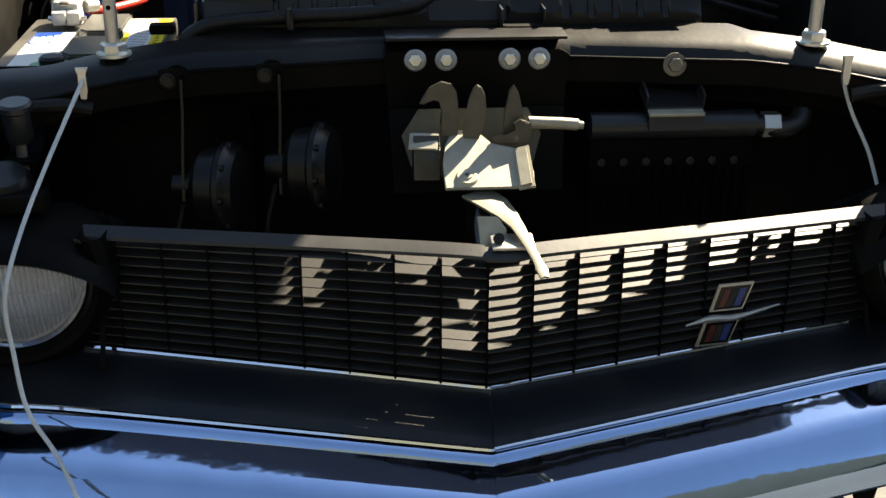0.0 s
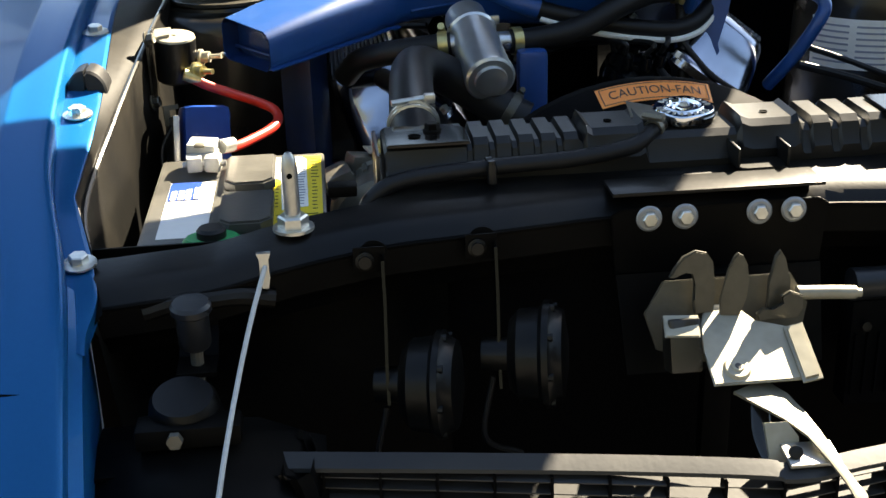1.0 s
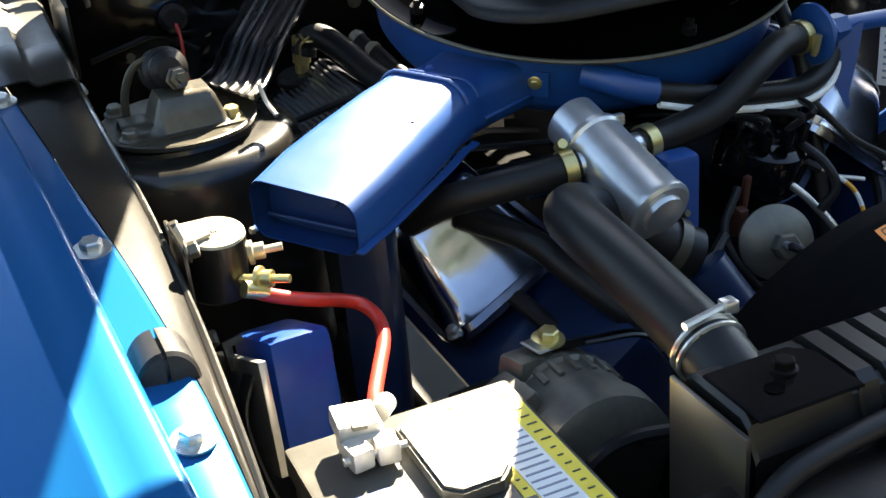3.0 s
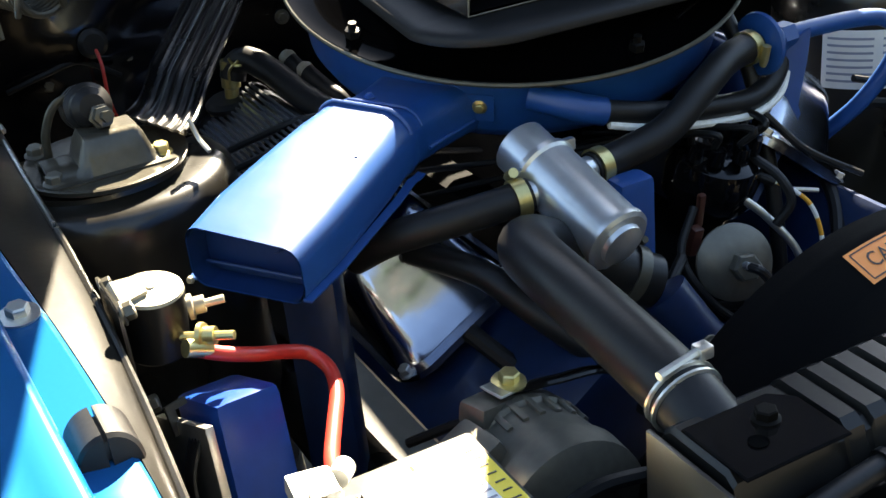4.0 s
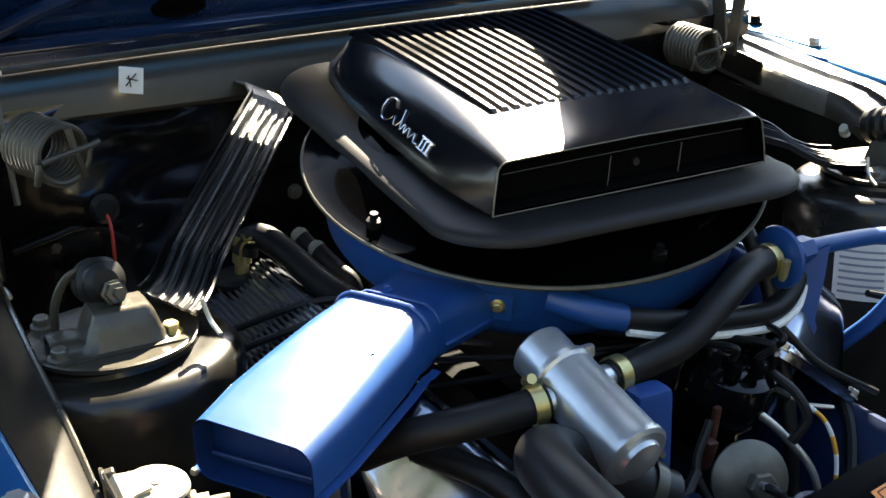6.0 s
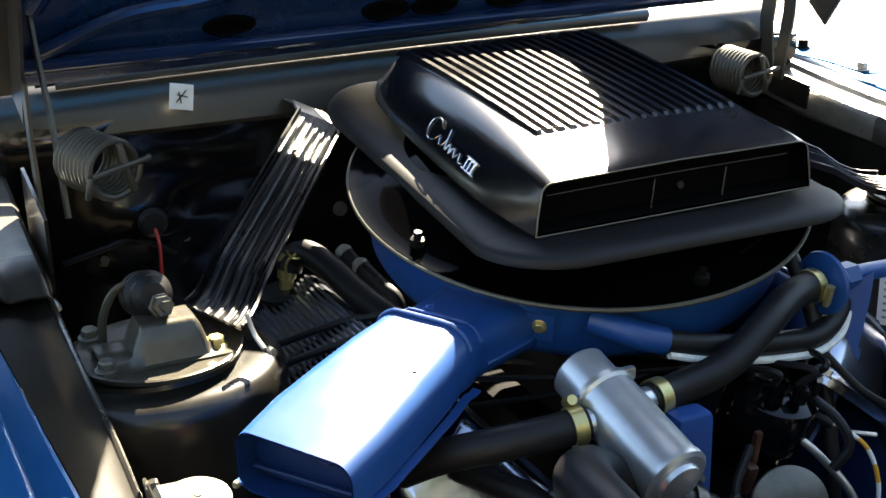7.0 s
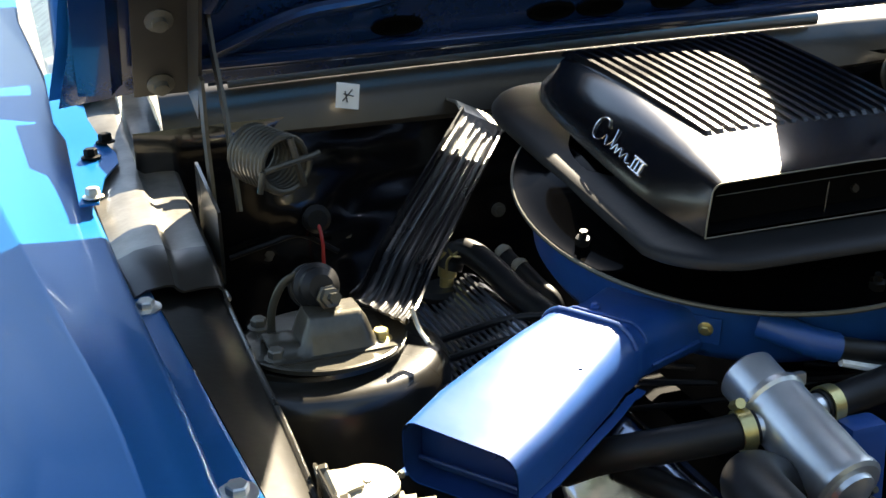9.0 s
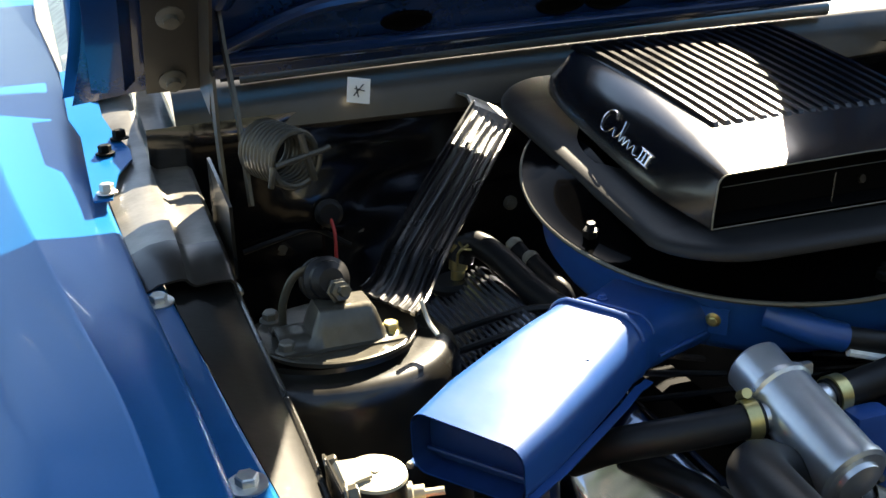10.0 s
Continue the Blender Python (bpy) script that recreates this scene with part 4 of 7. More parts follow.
# battery
bat = thing("battery", (-0.483, 0.195, 0.56), "dusty black battery with yellow, white and blue labels", "battery")
BX0, BX1, BY0, BY1, BZ = -0.58, -0.387, 0.06, 0.332, 0.782
part("case", box(((BX0 + BX1) / 2, (BY0 + BY1) / 2, 0.665), (BX1 - BX0 - 0.006, BY1 - BY0 - 0.006, 0.21), 0.006), BATTERY_CASE, bat)
part("lid", box(((BX0 + BX1) / 2, (BY0 + BY1) / 2, BZ - 0.0125), (BX1 - BX0, BY1 - BY0, 0.025), 0.004), BATTERY_CASE, bat)
for y0, y1 in ((0.197, 0.3), (0.075, 0.175)):
    cx, cy, w, h = -0.471, (y0 + y1) / 2, 0.056, y1 - y0
    ch = 0.012
    part("vent_cover", plate([(cx - w / 2 + ch, cy - h / 2), (cx + w / 2 - ch, cy - h / 2), (cx + w / 2, cy - h / 2 + ch), (cx + w / 2, cy + h / 2 - 0.004), (cx - w / 2, cy + h / 2 - 0.004), (cx - w / 2, cy - h / 2 + ch)], pose(0, 0, BZ), 0.014, 0.0025), BATTERY_CASE, bat)


def flat(name, x0, x1, y0, y1, z, mat, parent, t=0.0007):
    return part(name, plate([(x0, y0), (x1, y0), (x1, y1), (x0, y1)], pose(0, 0, z), t), mat, parent)


flat("paper_label", -0.562, -0.511, 0.075, 0.245, BZ, WHITE_LABEL, bat)
flat("blue_print", -0.561, -0.5265, 0.186, 0.244, BZ + 0.0009, BLUE_LABEL, bat)
rb = random.Random(4)
for i in range(4):
    x = -0.558 + i * 0.0082 + 0.001 * rb.random()
    flat("print_bar", x, x + 0.0058, 0.1865, 0.213 + rb.random() * 0.012, BZ + 0.0018, WHITE_LABEL, bat)


def on_label(u, v):
    """A place on the yellow label, across and down from its corner."""
    return -0.446 + 0.055 * u, 0.318 - 0.252 * v


flat("yellow_label", -0.446, -0.391, 0.066, 0.318, BZ, YELLOW_LABEL, bat)
part("white_panel", plate([on_label(*p) for p in ((0.02, 0.01), (0.02, 0.3), (0.14, 0.33), (0.6, 0.01))], pose(0, 0, BZ + 0.0009), 0.0006), WHITE_LABEL, bat)
part("text_panel", plate([on_label(*p) for p in ((0.62, 0.03), (0.16, 0.34), (0.2, 0.72), (0.72, 0.69), (0.68, 0.05))], pose(0, 0, BZ + 0.0009), 0.0006), WHITE_LABEL, bat)
for i in range(17):
    v = 0.1 + i * 0.035
    u0 = lerp(v, (0.03, 0.34, 0.72), (0.64, 0.2, 0.23))
    x0, y = on_label(u0, v)
    x1 = on_label(0.67 - 0.04 * rb.random(), v)[0]
    if x1 > x0 + 0.002:
        flat("text_line", x0, x1, y - 0.001, y + 0.001, BZ + 0.0017, GREY_INK, bat, 0.0004)
for u0, u1, v0, n in ((0.78, 0.94, 0.04, 7), (0.8, 0.93, 0.36, 9), (0.06, 0.12, 0.36, 8), (0.1, 0.5, 0.78, 4), (0.62, 0.92, 0.78, 4)):
    for i in range(n):
        x0, y = on_label(u0, v0 + 0.045 * i)
        x1 = on_label(u1 - 0.05 * rb.random() * (u1 - u0 > 0.1), v0)[0]
        flat("text_line", x0, x1, y - 0.0008, y + 0.0008, BZ + 0.0009, INK, bat, 0.0004)
# positive terminal clamp and cable
part("post", lathe([(0, 0), (0.009, 0), (0.008, 0.018), (0, 0.018)], (-0.527, 0.297, BZ), (0, 0, 1), 20), LEAD, bat)
term = thing("cable_clamp", (-0.527, 0.297, BZ + 0.004), "pale lead clamp on the battery post", "terminal clamp")
part("ring", lathe([(0.009, 0), (0.018, 0), (0.019, 0.004), (0.018, 0.016), (0.009, 0.017)], (-0.527, 0.297, BZ + 0.006), (0, 0, 1), 24), LEAD, term)
part("crown", box((-0.528, 0.303, BZ + 0.024), (0.034, 0.034, 0.016), 0.003, (0, 4, -6)), LEAD, term)
part("crown_slot", box((-0.53, 0.288, BZ + 0.031), (0.012, 0.01, 0.004), 0.001, (0, 4, -6)), PHOSPHATE, term)
part("jaw", box((-0.537, 0.276, BZ + 0.014), (0.018, 0.022, 0.018), 0.003, (0, 0, 8)), LEAD, term)
part("jaw", box((-0.515, 0.274, BZ + 0.014), (0.018, 0.022, 0.018), 0.003, (0, 0, -6)), LEAD, term)
part("clamp_bolt", tube([(-0.55, 0.272, BZ + 0.014), (-0.5, 0.27, BZ + 0.014)], 0.0035, 10, smooth=False), STEEL, term)
part("barrel", tube([(-0.507, 0.308, BZ + 0.022), (-0.495, 0.322, BZ + 0.02)], 0.0085, 14, smooth=False), LEAD, term)
cap_g = thing("vent_plug", (-0.5, 0.06, BZ), "green and black plastic vent plug on the battery", "battery plug")
part("skirt", lathe([(0, 0), (0.028, 0), (0.03, 0.004), (0.026, 0.008), (0, 0.008)], (-0.503, 0.056, BZ), (0, 0, 1), 20, squash=(1, 0.7)), GREEN_PLASTIC, cap_g)
part("knob", lathe([(0, 0.007), (0.015, 0.007), (0.015, 0.015), (0.012, 0.018), (0, 0.018)], (-0.503, 0.056, BZ), (0, 0, 1), 20), RUBBER, cap_g)
tray = thing("battery_tray", (-0.48, 0.19, 0.53), "black steel battery tray", "battery tray", "", "structure")
part("shelf", box((-0.48, 0.195, 0.55), (0.24, 0.31, 0.016), 0.003), SATIN_BLACK, tray)
part("leg", box((-0.48, 0.195, 0.44), (0.08, 0.2, 0.21), 0.003), SATIN_BLACK, tray)

# ---- engine: block, air cleaner, scoop, hoses ----
eng = thing("engine", (0, 0.7, 0.25), "blue enamelled V8 engine block and heads", "engine")
part("block", box((0, 0.72, 0.46), (0.3, 0.5, 0.3), 0.02), GRIMY_SHADE_BLUE, eng)
part("front_cover", box((0.0, 0.385, 0.56), (0.2, 0.05, 0.26), 0.02), GRIMY_SHADE_BLUE, eng)
# manifold blackened: the gap's darkness is its colour, so no sun glare shows
part("intake_manifold", box((-0.02, 0.78, 0.66), (0.2, 0.46, 0.1), 0.02), MATT_BLACK, eng, "intake manifold in matt black, darkened as in shade")
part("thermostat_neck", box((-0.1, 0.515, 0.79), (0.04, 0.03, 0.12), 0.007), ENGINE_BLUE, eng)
part("timing_boss", box((0.03, 0.45, 0.63), (0.09, 0.05, 0.05), 0.012), GRIMY_SHADE_BLUE, eng)
part("lower_duct", box((-0.408, 0.59, 0.62), (0.055, 0.05, 0.48), 0.014, (0, 0, -33)), GRIMY_SHADE_BLUE, eng, "upright blue duct, darkened as in shade below the air intake")
part("carburettor", box((-0.03, 0.82, 0.81), (0.14, 0.2, 0.16), 0.015), MATT_BLACK, eng)
part("fuel_line", tube([(-0.22, 0.61, 0.8), (-0.16, 0.6, 0.805), (-0.11, 0.605, 0.8), (-0.09, 0.63, 0.79)], 0.007, 10), GRIMY_SHADE_BLUE, eng)
for sx in (-1, 1):
    part("cylinder_head", box((sx * 0.24, 0.68, 0.64), (0.16, 0.56, 0.12), 0.015, (0, sx * 35, 0)), GRIMY_SHADE_BLUE, eng)
    part("exhaust_manifold", tube([(sx * 0.36, 0.42, 0.58), (sx * 0.38, 0.6, 0.56), (sx * 0.38, 0.9, 0.55), (sx * 0.35, 1.0, 0.4)], 0.035, 14), TOWER_BLACK, eng)

# finned valve covers
for sx, vx, vz, vt in ((-1, -0.268, 0.712, -30), (1, 0.165, 0.765, 38)):
    vc = thing("valve_cover", (vx, 0.8, vz), "polished cast aluminium valve cover with fine ribs", "valve cover", "valve covers")
    W2, L2, tall = 0.075, 0.3, 1.2 if sx < 0 else 1.0
    M = Matrix.Translation((vx, 0.562 + L2, vz)) @ Matrix.Rotation(radians(vt), 4, "Y")
    rings = []
    for f, h in ((1.0, 0.0), (1.0, 0.012), (0.94, 0.022), (0.87, 0.06), (0.82, 0.086), (0.79, 0.094), (0.74, 0.099), (0.66, 0.1)):
        rings.append([M @ Vector((x, y, h * tall)) for x, y in rounded(2 * (W2 - (1 - f) * 0.09), 2 * (L2 - (1 - f) * 0.3), 0.03)])
    part("body", loft(rings), COVER_GLOSS, vc, angle=50)
    for i in range(14):
        u = -0.046 + 0.0071 * i
        part("fin", loft([[M @ Vector((u + dx, y, 0.0985 * tall + hh * k)) for dx, k in ((-0.0024, 0), (-0.0013, 1), (0.0013, 1), (0.0024, 0))] for y, hh in ((-L2 + 0.082, -0.006), (-L2 + 0.088, 0.0045), (L2 - 0.1, 0.0045))]), RIBBED_CAST, vc)
    rim = [M @ Vector((x, y, 0.0)) for x, y in rounded(2 * W2 + 0.014, 2 * L2 + 0.014, 0.038)]
    part("flange", loft([rim, [M @ Vector((x, y, 0.008)) for x, y in rounded(2 * W2 + 0.014, 2 * L2 + 0.014, 0.038)]]), COVER_GLOSS, vc)
    for x, y in ((-0.068, -0.29), (0.068, -0.29), (0.072, -0.05), (-0.072, -0.05)):
        hexbolt(vc, M @ Vector((x, y, 0.008)), M.to_3x3() @ Vector((0, 0, 1)), 0.007, 0.007, 0.009, STEEL)

# air cleaner, its lid tipped forward with the engine
ac = thing("air_cleaner", (-0.04, 0.82, 0.9), "blue air cleaner housing with a glossy black lid", "air cleaner")
AC, AN = Vector((-0.038, 0.822, 0.992)), Vector((-0.05, -0.2306, 1)).normalized()
AX = (Vector((1, 0, 0)) - AN * AN.x).normalized()
AY = AN.cross(AX)


def on_lid(deg, r, h=0.0):
    """A place on the lid: angle from the car's right, distance from its centre, height over its rim."""
    a = radians(deg)
    return AC + AX * r * math.cos(a) + AY * r * math.sin(a) + AN * h


part("base", lathe([(0, -0.096), (0.16, -0.096), (0.204, -0.093), (0.224, -0.084), (0.234, -0.068), (0.2365, -0.012), (0.242, -0.006), (0.22, -0.004)], AC, AN, 96), ENGINE_BLUE, ac)
part("lid", lathe([(0.23, -0.006), (0.256, -0.004), (0.259, -0.001), (0.258, 0.002), (0.252, 0.0015), (0.24, 0.0025), (0.222, 0.009), (0.2, 0.02), (0.18, 0.027), (0.16, 0.03), (0.0, 0.031)], AC, AN, 96), LID_BLACK, ac)
part("rolled_edge", lathe([(0.2575, -0.005), (0.2605, -0.0035), (0.2613, -0.001), (0.26, 0.001), (0.2572, 0.0015)], AC, AN, 96), HOOK_STEEL, ac, "thin worn edge of the lid")
for deg in (-89, 196, 90, 15):
    part("lid_stud", lathe([(0, 0), (0.0085, 0), (0.0085, 0.008), (0.0045, 0.009), (0.0045, 0.016), (0, 0.016)], on_lid(deg, 0.236, 0.003), AN, 6), SUPPORT_BLACK, ac)
for deg in (-128.5, -30):
    hexbolt(ac, on_lid(deg, 0.236, -0.042), on_lid(deg, 1, 0) - AC, 0.0055, 0.004, 0.008, GOLD_ZINC, "rivet")
part("neck_tab", loft([[on_lid(d, r, h) for d, r in ((-134, 0.2365), (-125, 0.2365), (-125, 0.2385), (-134, 0.2385))] for h in (-0.058, -0.028)]), ENGINE_BLUE, ac)
part("breather_nipple", tube([(-0.14, 0.625, 0.912), (-0.118, 0.603, 0.904), (-0.1, 0.594, 0.896), (-0.077, 0.59, 0.888)], 0.015, 16), ENGINE_BLUE, ac)
part("lid_crease", tube([on_lid(d, 0.225, 0.0085) for d in (-72, -60, -48, -38)], 0.0016, 6, n=4), GLOSS_BLACK, ac)

# cold-air snorkel
sn = thing("intake_snorkel", (-0.36, 0.6, 0.85), "blue pressed-steel air intake snorkel, open at its end", "air intake duct")
WD = Vector((0.55, -0.835, 0))


def duct_ring(c, w, zb, zt, r, out=0.0, fall=0.0):
    c, mid, h = Vector(c), (zb + zt) / 2, zt - zb
    return [Vector((c[0], c[1], mid)) + WD * x + Vector((0, 0, y - fall * max(0.0, x) * (y > 0))) for x, y in rounded(w - out, h - out, r, 6)]


SECT = [((-0.482, 0.54), 0.122, 0.842, 0.9, 0.016), ((-0.44, 0.567), 0.126, 0.848, 0.912, 0.018), ((-0.393, 0.598), 0.12, 0.854, 0.922, 0.02), ((-0.343, 0.633), 0.112, 0.858, 0.931, 0.024), ((-0.316, 0.652), 0.106, 0.862, 0.934, 0.026), ((-0.308, 0.657), 0.106, 0.861, 0.9365, 0.027), ((-0.3, 0.662), 0.105, 0.862, 0.9355, 0.026), ((-0.292, 0.666), 0.096, 0.866, 0.929, 0.02), ((-0.255, 0.684), 0.098, 0.868, 0.929, 0.018), ((-0.22, 0.702), 0.11, 0.87, 0.93, 0.018), ((-0.16, 0.735), 0.13, 0.872, 0.932, 0.016)]
B = loft([duct_ring(c, w, a, b, r, 0.0, 0.1) for c, w, a, b, r in SECT], cap=False)
part("shell", B, ENGINE_BLUE, sn, angle=40)
# inner wall and flap take the darkened blue that stands for mouth shade
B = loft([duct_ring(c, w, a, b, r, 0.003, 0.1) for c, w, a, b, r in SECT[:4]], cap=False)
part("inner_wall", B, MOUTH_SHADE_BLUE, sn, angle=40)
part("flap", loft([duct_ring((-0.462, 0.553), 0.118, 0.847, 0.9, 0.014, 0, 0.1), duct_ring((-0.458, 0.5555), 0.118, 0.848, 0.901, 0.014, 0, 0.1)]), MOUTH_SHADE_BLUE, sn)
part("flap_pivot", tube([Vector((-0.468, 0.549, 0.858)) - WD * 0.056, Vector((-0.468, 0.549, 0.858)) + WD * 0.056], 0.0025, 8, smooth=False), MOUTH_SHADE_BLUE, sn)
part("flap_rivet", lathe([(0, 0), (0.008, 0), (0.007, 0.002), (0, 0.0025)], Vector((-0.465, 0.551, 0.884)) + WD * 0.02, (-0.84, -0.55, 0.1), 16), MOUTH_SHADE_BLUE, sn)
for sg in (1, -1):
    part("seam", loft([[Vector((c[0], c[1], zb + 0.004)) + WD * sg * (w / 2 + dx) + Vector((0, 0, dz)) for dx, dz in ((-0.004, 0.0), (0.0045, 0.0), (0.005, 0.002), (-0.004, 0.003))] for c, w, zb, zt, r in SECT[:7]]), ENGINE_BLUE, sn)
part("collar_ridge", tube([p + Vector((0, 0, 0.0005)) for p in duct_ring((-0.308, 0.657), 0.107, 0.861, 0.937, 0.027, 0, 0.1)[1:16]], 0.0022, 8, n=2), ENGINE_BLUE, sn)
part("collar_ridge", tube([p + Vector((0, 0, 0.0005)) for p in duct_ring((-0.286, 0.669), 0.096, 0.866, 0.9295, 0.02, 0, 0.1)[1:16]], 0.0016, 8, n=2), ENGINE_BLUE, sn)
part("crease", tube([(-0.352, 0.58, 0.921), (-0.353, 0.571, 0.905), (-0.37, 0.552, 0.885), (-0.39, 0.536, 0.86)], 0.003, 8), ENGINE_BLUE, sn)
part("crease", tube([(-0.345, 0.584, 0.918), (-0.336, 0.582, 0.898), (-0.352, 0.566, 0.88), (-0.375, 0.548, 0.862)], 0.002, 8), ENGINE_BLUE, sn)
part("neck_bead", tube([Vector((-0.28, 0.672, 0.885)) + WD * 0.0485, Vector((-0.22, 0.702, 0.888)) + WD * 0.0555], 0.0025, 8, smooth=False), ENGINE_BLUE, sn)
# small pale dot on the mouth's lower corner
part("corner_dot", lathe([(0, 0), (0.004, 0), (0.003, 0.003), (0, 0.004)], Vector((-0.4835, 0.539, 0.847)) - WD * 0.062, (-0.84, -0.55, 0.1), 12), CREAM_STEEL, sn, "small pale dot at the mouth's corner")
hexbolt(sn, (-0.285, 0.69, 0.928), (0, 0, 1), 0.004, 0.003, 0.006, ENGINE_BLUE, "rivet")

# shaker scoop
sc = thing("shaker_scoop", (-0.024, 0.87, 1.0), "glossy black shaker hood scoop with a ribbed top", "hood scoop")
SX = -0.024
SCS = [(0.645, 0.167, 1.0515, 0.011), (0.655, 0.169, 1.0555, 0.013), (0.675, 0.173, 1.06, 0.018), (0.71, 0.179, 1.066, 0.025), (0.75, 0.183, 1.0735, 0.03), (0.85, 0.182, 1.088, 0.034), (0.95, 0.178, 1.1015, 0.037), (1.0, 0.174, 1.107, 0.038), (1.035, 0.169, 1.11, 0.037), (1.06, 0.161, 1.1085, 0.034), (1.077, 0.15, 1.102, 0.032), (1.088, 0.136, 1.09, 0.03)]


def sk_z(y):
    return 1.0 + (y - 0.65) * 0.15


def scoop_w(y, k):
    return lerp(y, [s[0] for s in SCS], [s[k] for s in SCS])


def scoop_ring(y, w, zt, lean, inset=0.0, zb=None):
    r = lerp(y, (0.645, 0.68, 0.75, 0.95), (0.35, 0.5, 0.8, 1.0))
    zb = sk_z(y) if zb is None else zb
    a, b = w - inset, w - lean - inset
    zt -= inset
    pts = [(-a, zb + inset), (-a + 0.15 * lean, zb + 0.3 * (zt - zb)), (-b - 0.012 * r, zt - 0.02 * r), (-b - 0.003 * r, zt - 0.009 * r), (-b + 0.008 * r, zt - 0.0025 * r), (-b + 0.024 * r, zt), (0, zt + 0.002)]
    pts += [(-x, z) for x, z in reversed(pts[:-1])]
    return [Vector((SX + x, y, z)) for x, z in pts]


B = loft([scoop_ring(*s) for s in SCS], cap=False)
rear = [v for v in B.verts if v.co.y > 1.083]
B.faces.new(sorted(rear, key=lambda v: math.atan2(v.co.z - 1.075, v.co.x - SX)))
part("shell", B, SCOOP_BLACK, sc, angle=30)
part("mouth_wall", loft([scoop_ring(*s, 0.003) for s in SCS[:6]], cap=False), MATT_BLACK, sc)
part("mouth_floor", sheet([[(SX - 0.165, 0.646, sk_z(0.645)), (SX + 0.165, 0.646, sk_z(0.645))], [(SX - 0.175, 0.8, sk_z(0.8)), (SX + 0.175, 0.8, sk_z(0.8))]], thick=0.002), MATT_BLACK, sc)
# dark sheet across the mouth stands for the shade deep inside the scoop
part("mouth_shade", loft([scoop_ring(0.666, 0.17, 1.056, 0.016, 0.004), scoop_ring(0.671, 0.171, 1.0565, 0.018, 0.004)]), RECESS_SHADE, sc)
rim = scoop_ring(0.6445, 0.167, 1.0515, 0.011)
part("mouth_edge", tube(rim + [rim[0]], 0.0009, 8, smooth=False), PHOSPHATE, sc, "thin bright worn edge of the scoop mouth")
part("mouth_wire", tube([(SX - 0.152, 0.652, 1.037), (SX, 0.651, 1.039), (SX + 0.14, 0.652, 1.038)], 0.0005, 6, n=2), HOOK_STEEL, sc)
for dx, dy in ((-0.028, 0.01), (0.06, 0.012)):
    part("mouth_stay", tube([(SX + dx, 0.655, 1.004), (SX + dx + 0.004, 0.655, 1.034)], 0.0009, 6, smooth=False), TOWER_BLACK, sc)
part("mouth_screw", lathe([(0, 0), (0.005, 0), (0.004, 0.003), (0, 0.003)], (SX + 0.012, 0.664, 1.02), (0, -1, 0.2), 10), SUPPORT_BLACK, sc)
NR = 18
for i in range(NR):
    f = i / (NR - 1)
    B = bmesh.new()
    rows = []
    for y, hh in ((0.738, -0.0005), (0.744, 0.0045), (0.8, 0.0055), (0.86, 0.0055), (0.92, 0.0055), (0.98, 0.0055), (1.03, 0.005), (1.05, 0.0035), (1.058, -0.001)):
        x = SX + lerp(y, (0.74, 1.06), (-0.108, -0.127)) * (1 - f) + lerp(y, (0.74, 1.06), (0.134, 0.129)) * f
        z = scoop_w(y, 2)
        rows.append([(x - 0.0042, y, z - 0.003), (x - 0.0028, y, z + hh), (x + 0.0028, y, z + hh), (x + 0.0042, y, z - 0.003)])
    loft(rows, B)
    part("rib", B, SCOOP_BLACK, sc, angle=20)

# foam skirt round the scoop's base
sk = thing("scoop_seal", (-0.03, 0.87, 0.98), "matt grey-black foam seal skirt under the scoop", "seal")
rings = []
for off, dz in ((-0.07, 0.02), (-0.035, 0.017), (-0.012, 0.0145), (-0.004, 0.0115), (0.0, 0.0065), (-0.001, 0.001), (-0.006, -0.0015), (-0.03, 0.001), (-0.07, 0.004)):
    ring = []
    for x, y in rounded(0.436 + 2 * off, 0.552 + 2 * off, max(0.02, 0.085 + off), 10):
        yy = 0.868 + y
        ring.append((-0.024 + x, yy, lerp(yy, (0.59, 0.7, 0.78, 0.9, 1.01, 1.14), (0.978, 0.976, 0.981, 0.996, 1.014, 1.045)) - 0.015 * x + dz))
    rings.append(ring)
part("skirt", loft(rings, cap=False), FOAM, sk, angle=50)
part("plenum", loft([[on_lid(a, 0.15, 0.012) for a in range(0, 360, 9)], [(-0.024 + 0.155 * math.cos(radians(a)), 0.87 + 0.19 * math.sin(radians(a)), 0.988 + 0.13 * (0.27 + 0.19 * math.sin(radians(a)))) for a in range(0, 360, 9)]], cap=False), MATT_BLACK, sk)
# chrome script drawn as a plain flourish on the scoop's side
sp = thing("chrome_script", (-0.19, 0.82, 1.04), "chrome cursive script badge on the scoop's side", "badge")


def on_side(u, v):
    """u from the rear end of the script to its front, v upward on the sloping side."""
    y = 0.88 - 0.86 * u
    w, zt, lean = scoop_w(y, 1), scoop_w(y, 2), scoop_w(y, 3)
    foot, head = Vector((SX - w + 0.1 * lean, y, sk_z(y) + 0.01)), Vector((SX - w + lean - 0.008, y, zt - 0.016))
    n = (head - foot).normalized().cross(Vector((0, 1, 0)))
    n = n if n.x < 0 else -n
    return foot.lerp(head, 0.12 + 0.72 * v / 0.034) + n * 0.003


FLOUR = [(0.032, 0.026), (0.02, 0.034), (0.004, 0.028), (0.0, 0.014), (0.01, 0.003), (0.026, 0.006), (0.036, 0.016), (0.042, 0.006), (0.05, 0.008), (0.056, 0.018), (0.054, 0.032), (0.06, 0.006), (0.068, 0.016), (0.072, 0.005), (0.08, 0.016), (0.086, 0.005), (0.096, 0.015), (0.1, 0.005), (0.11, 0.006)]
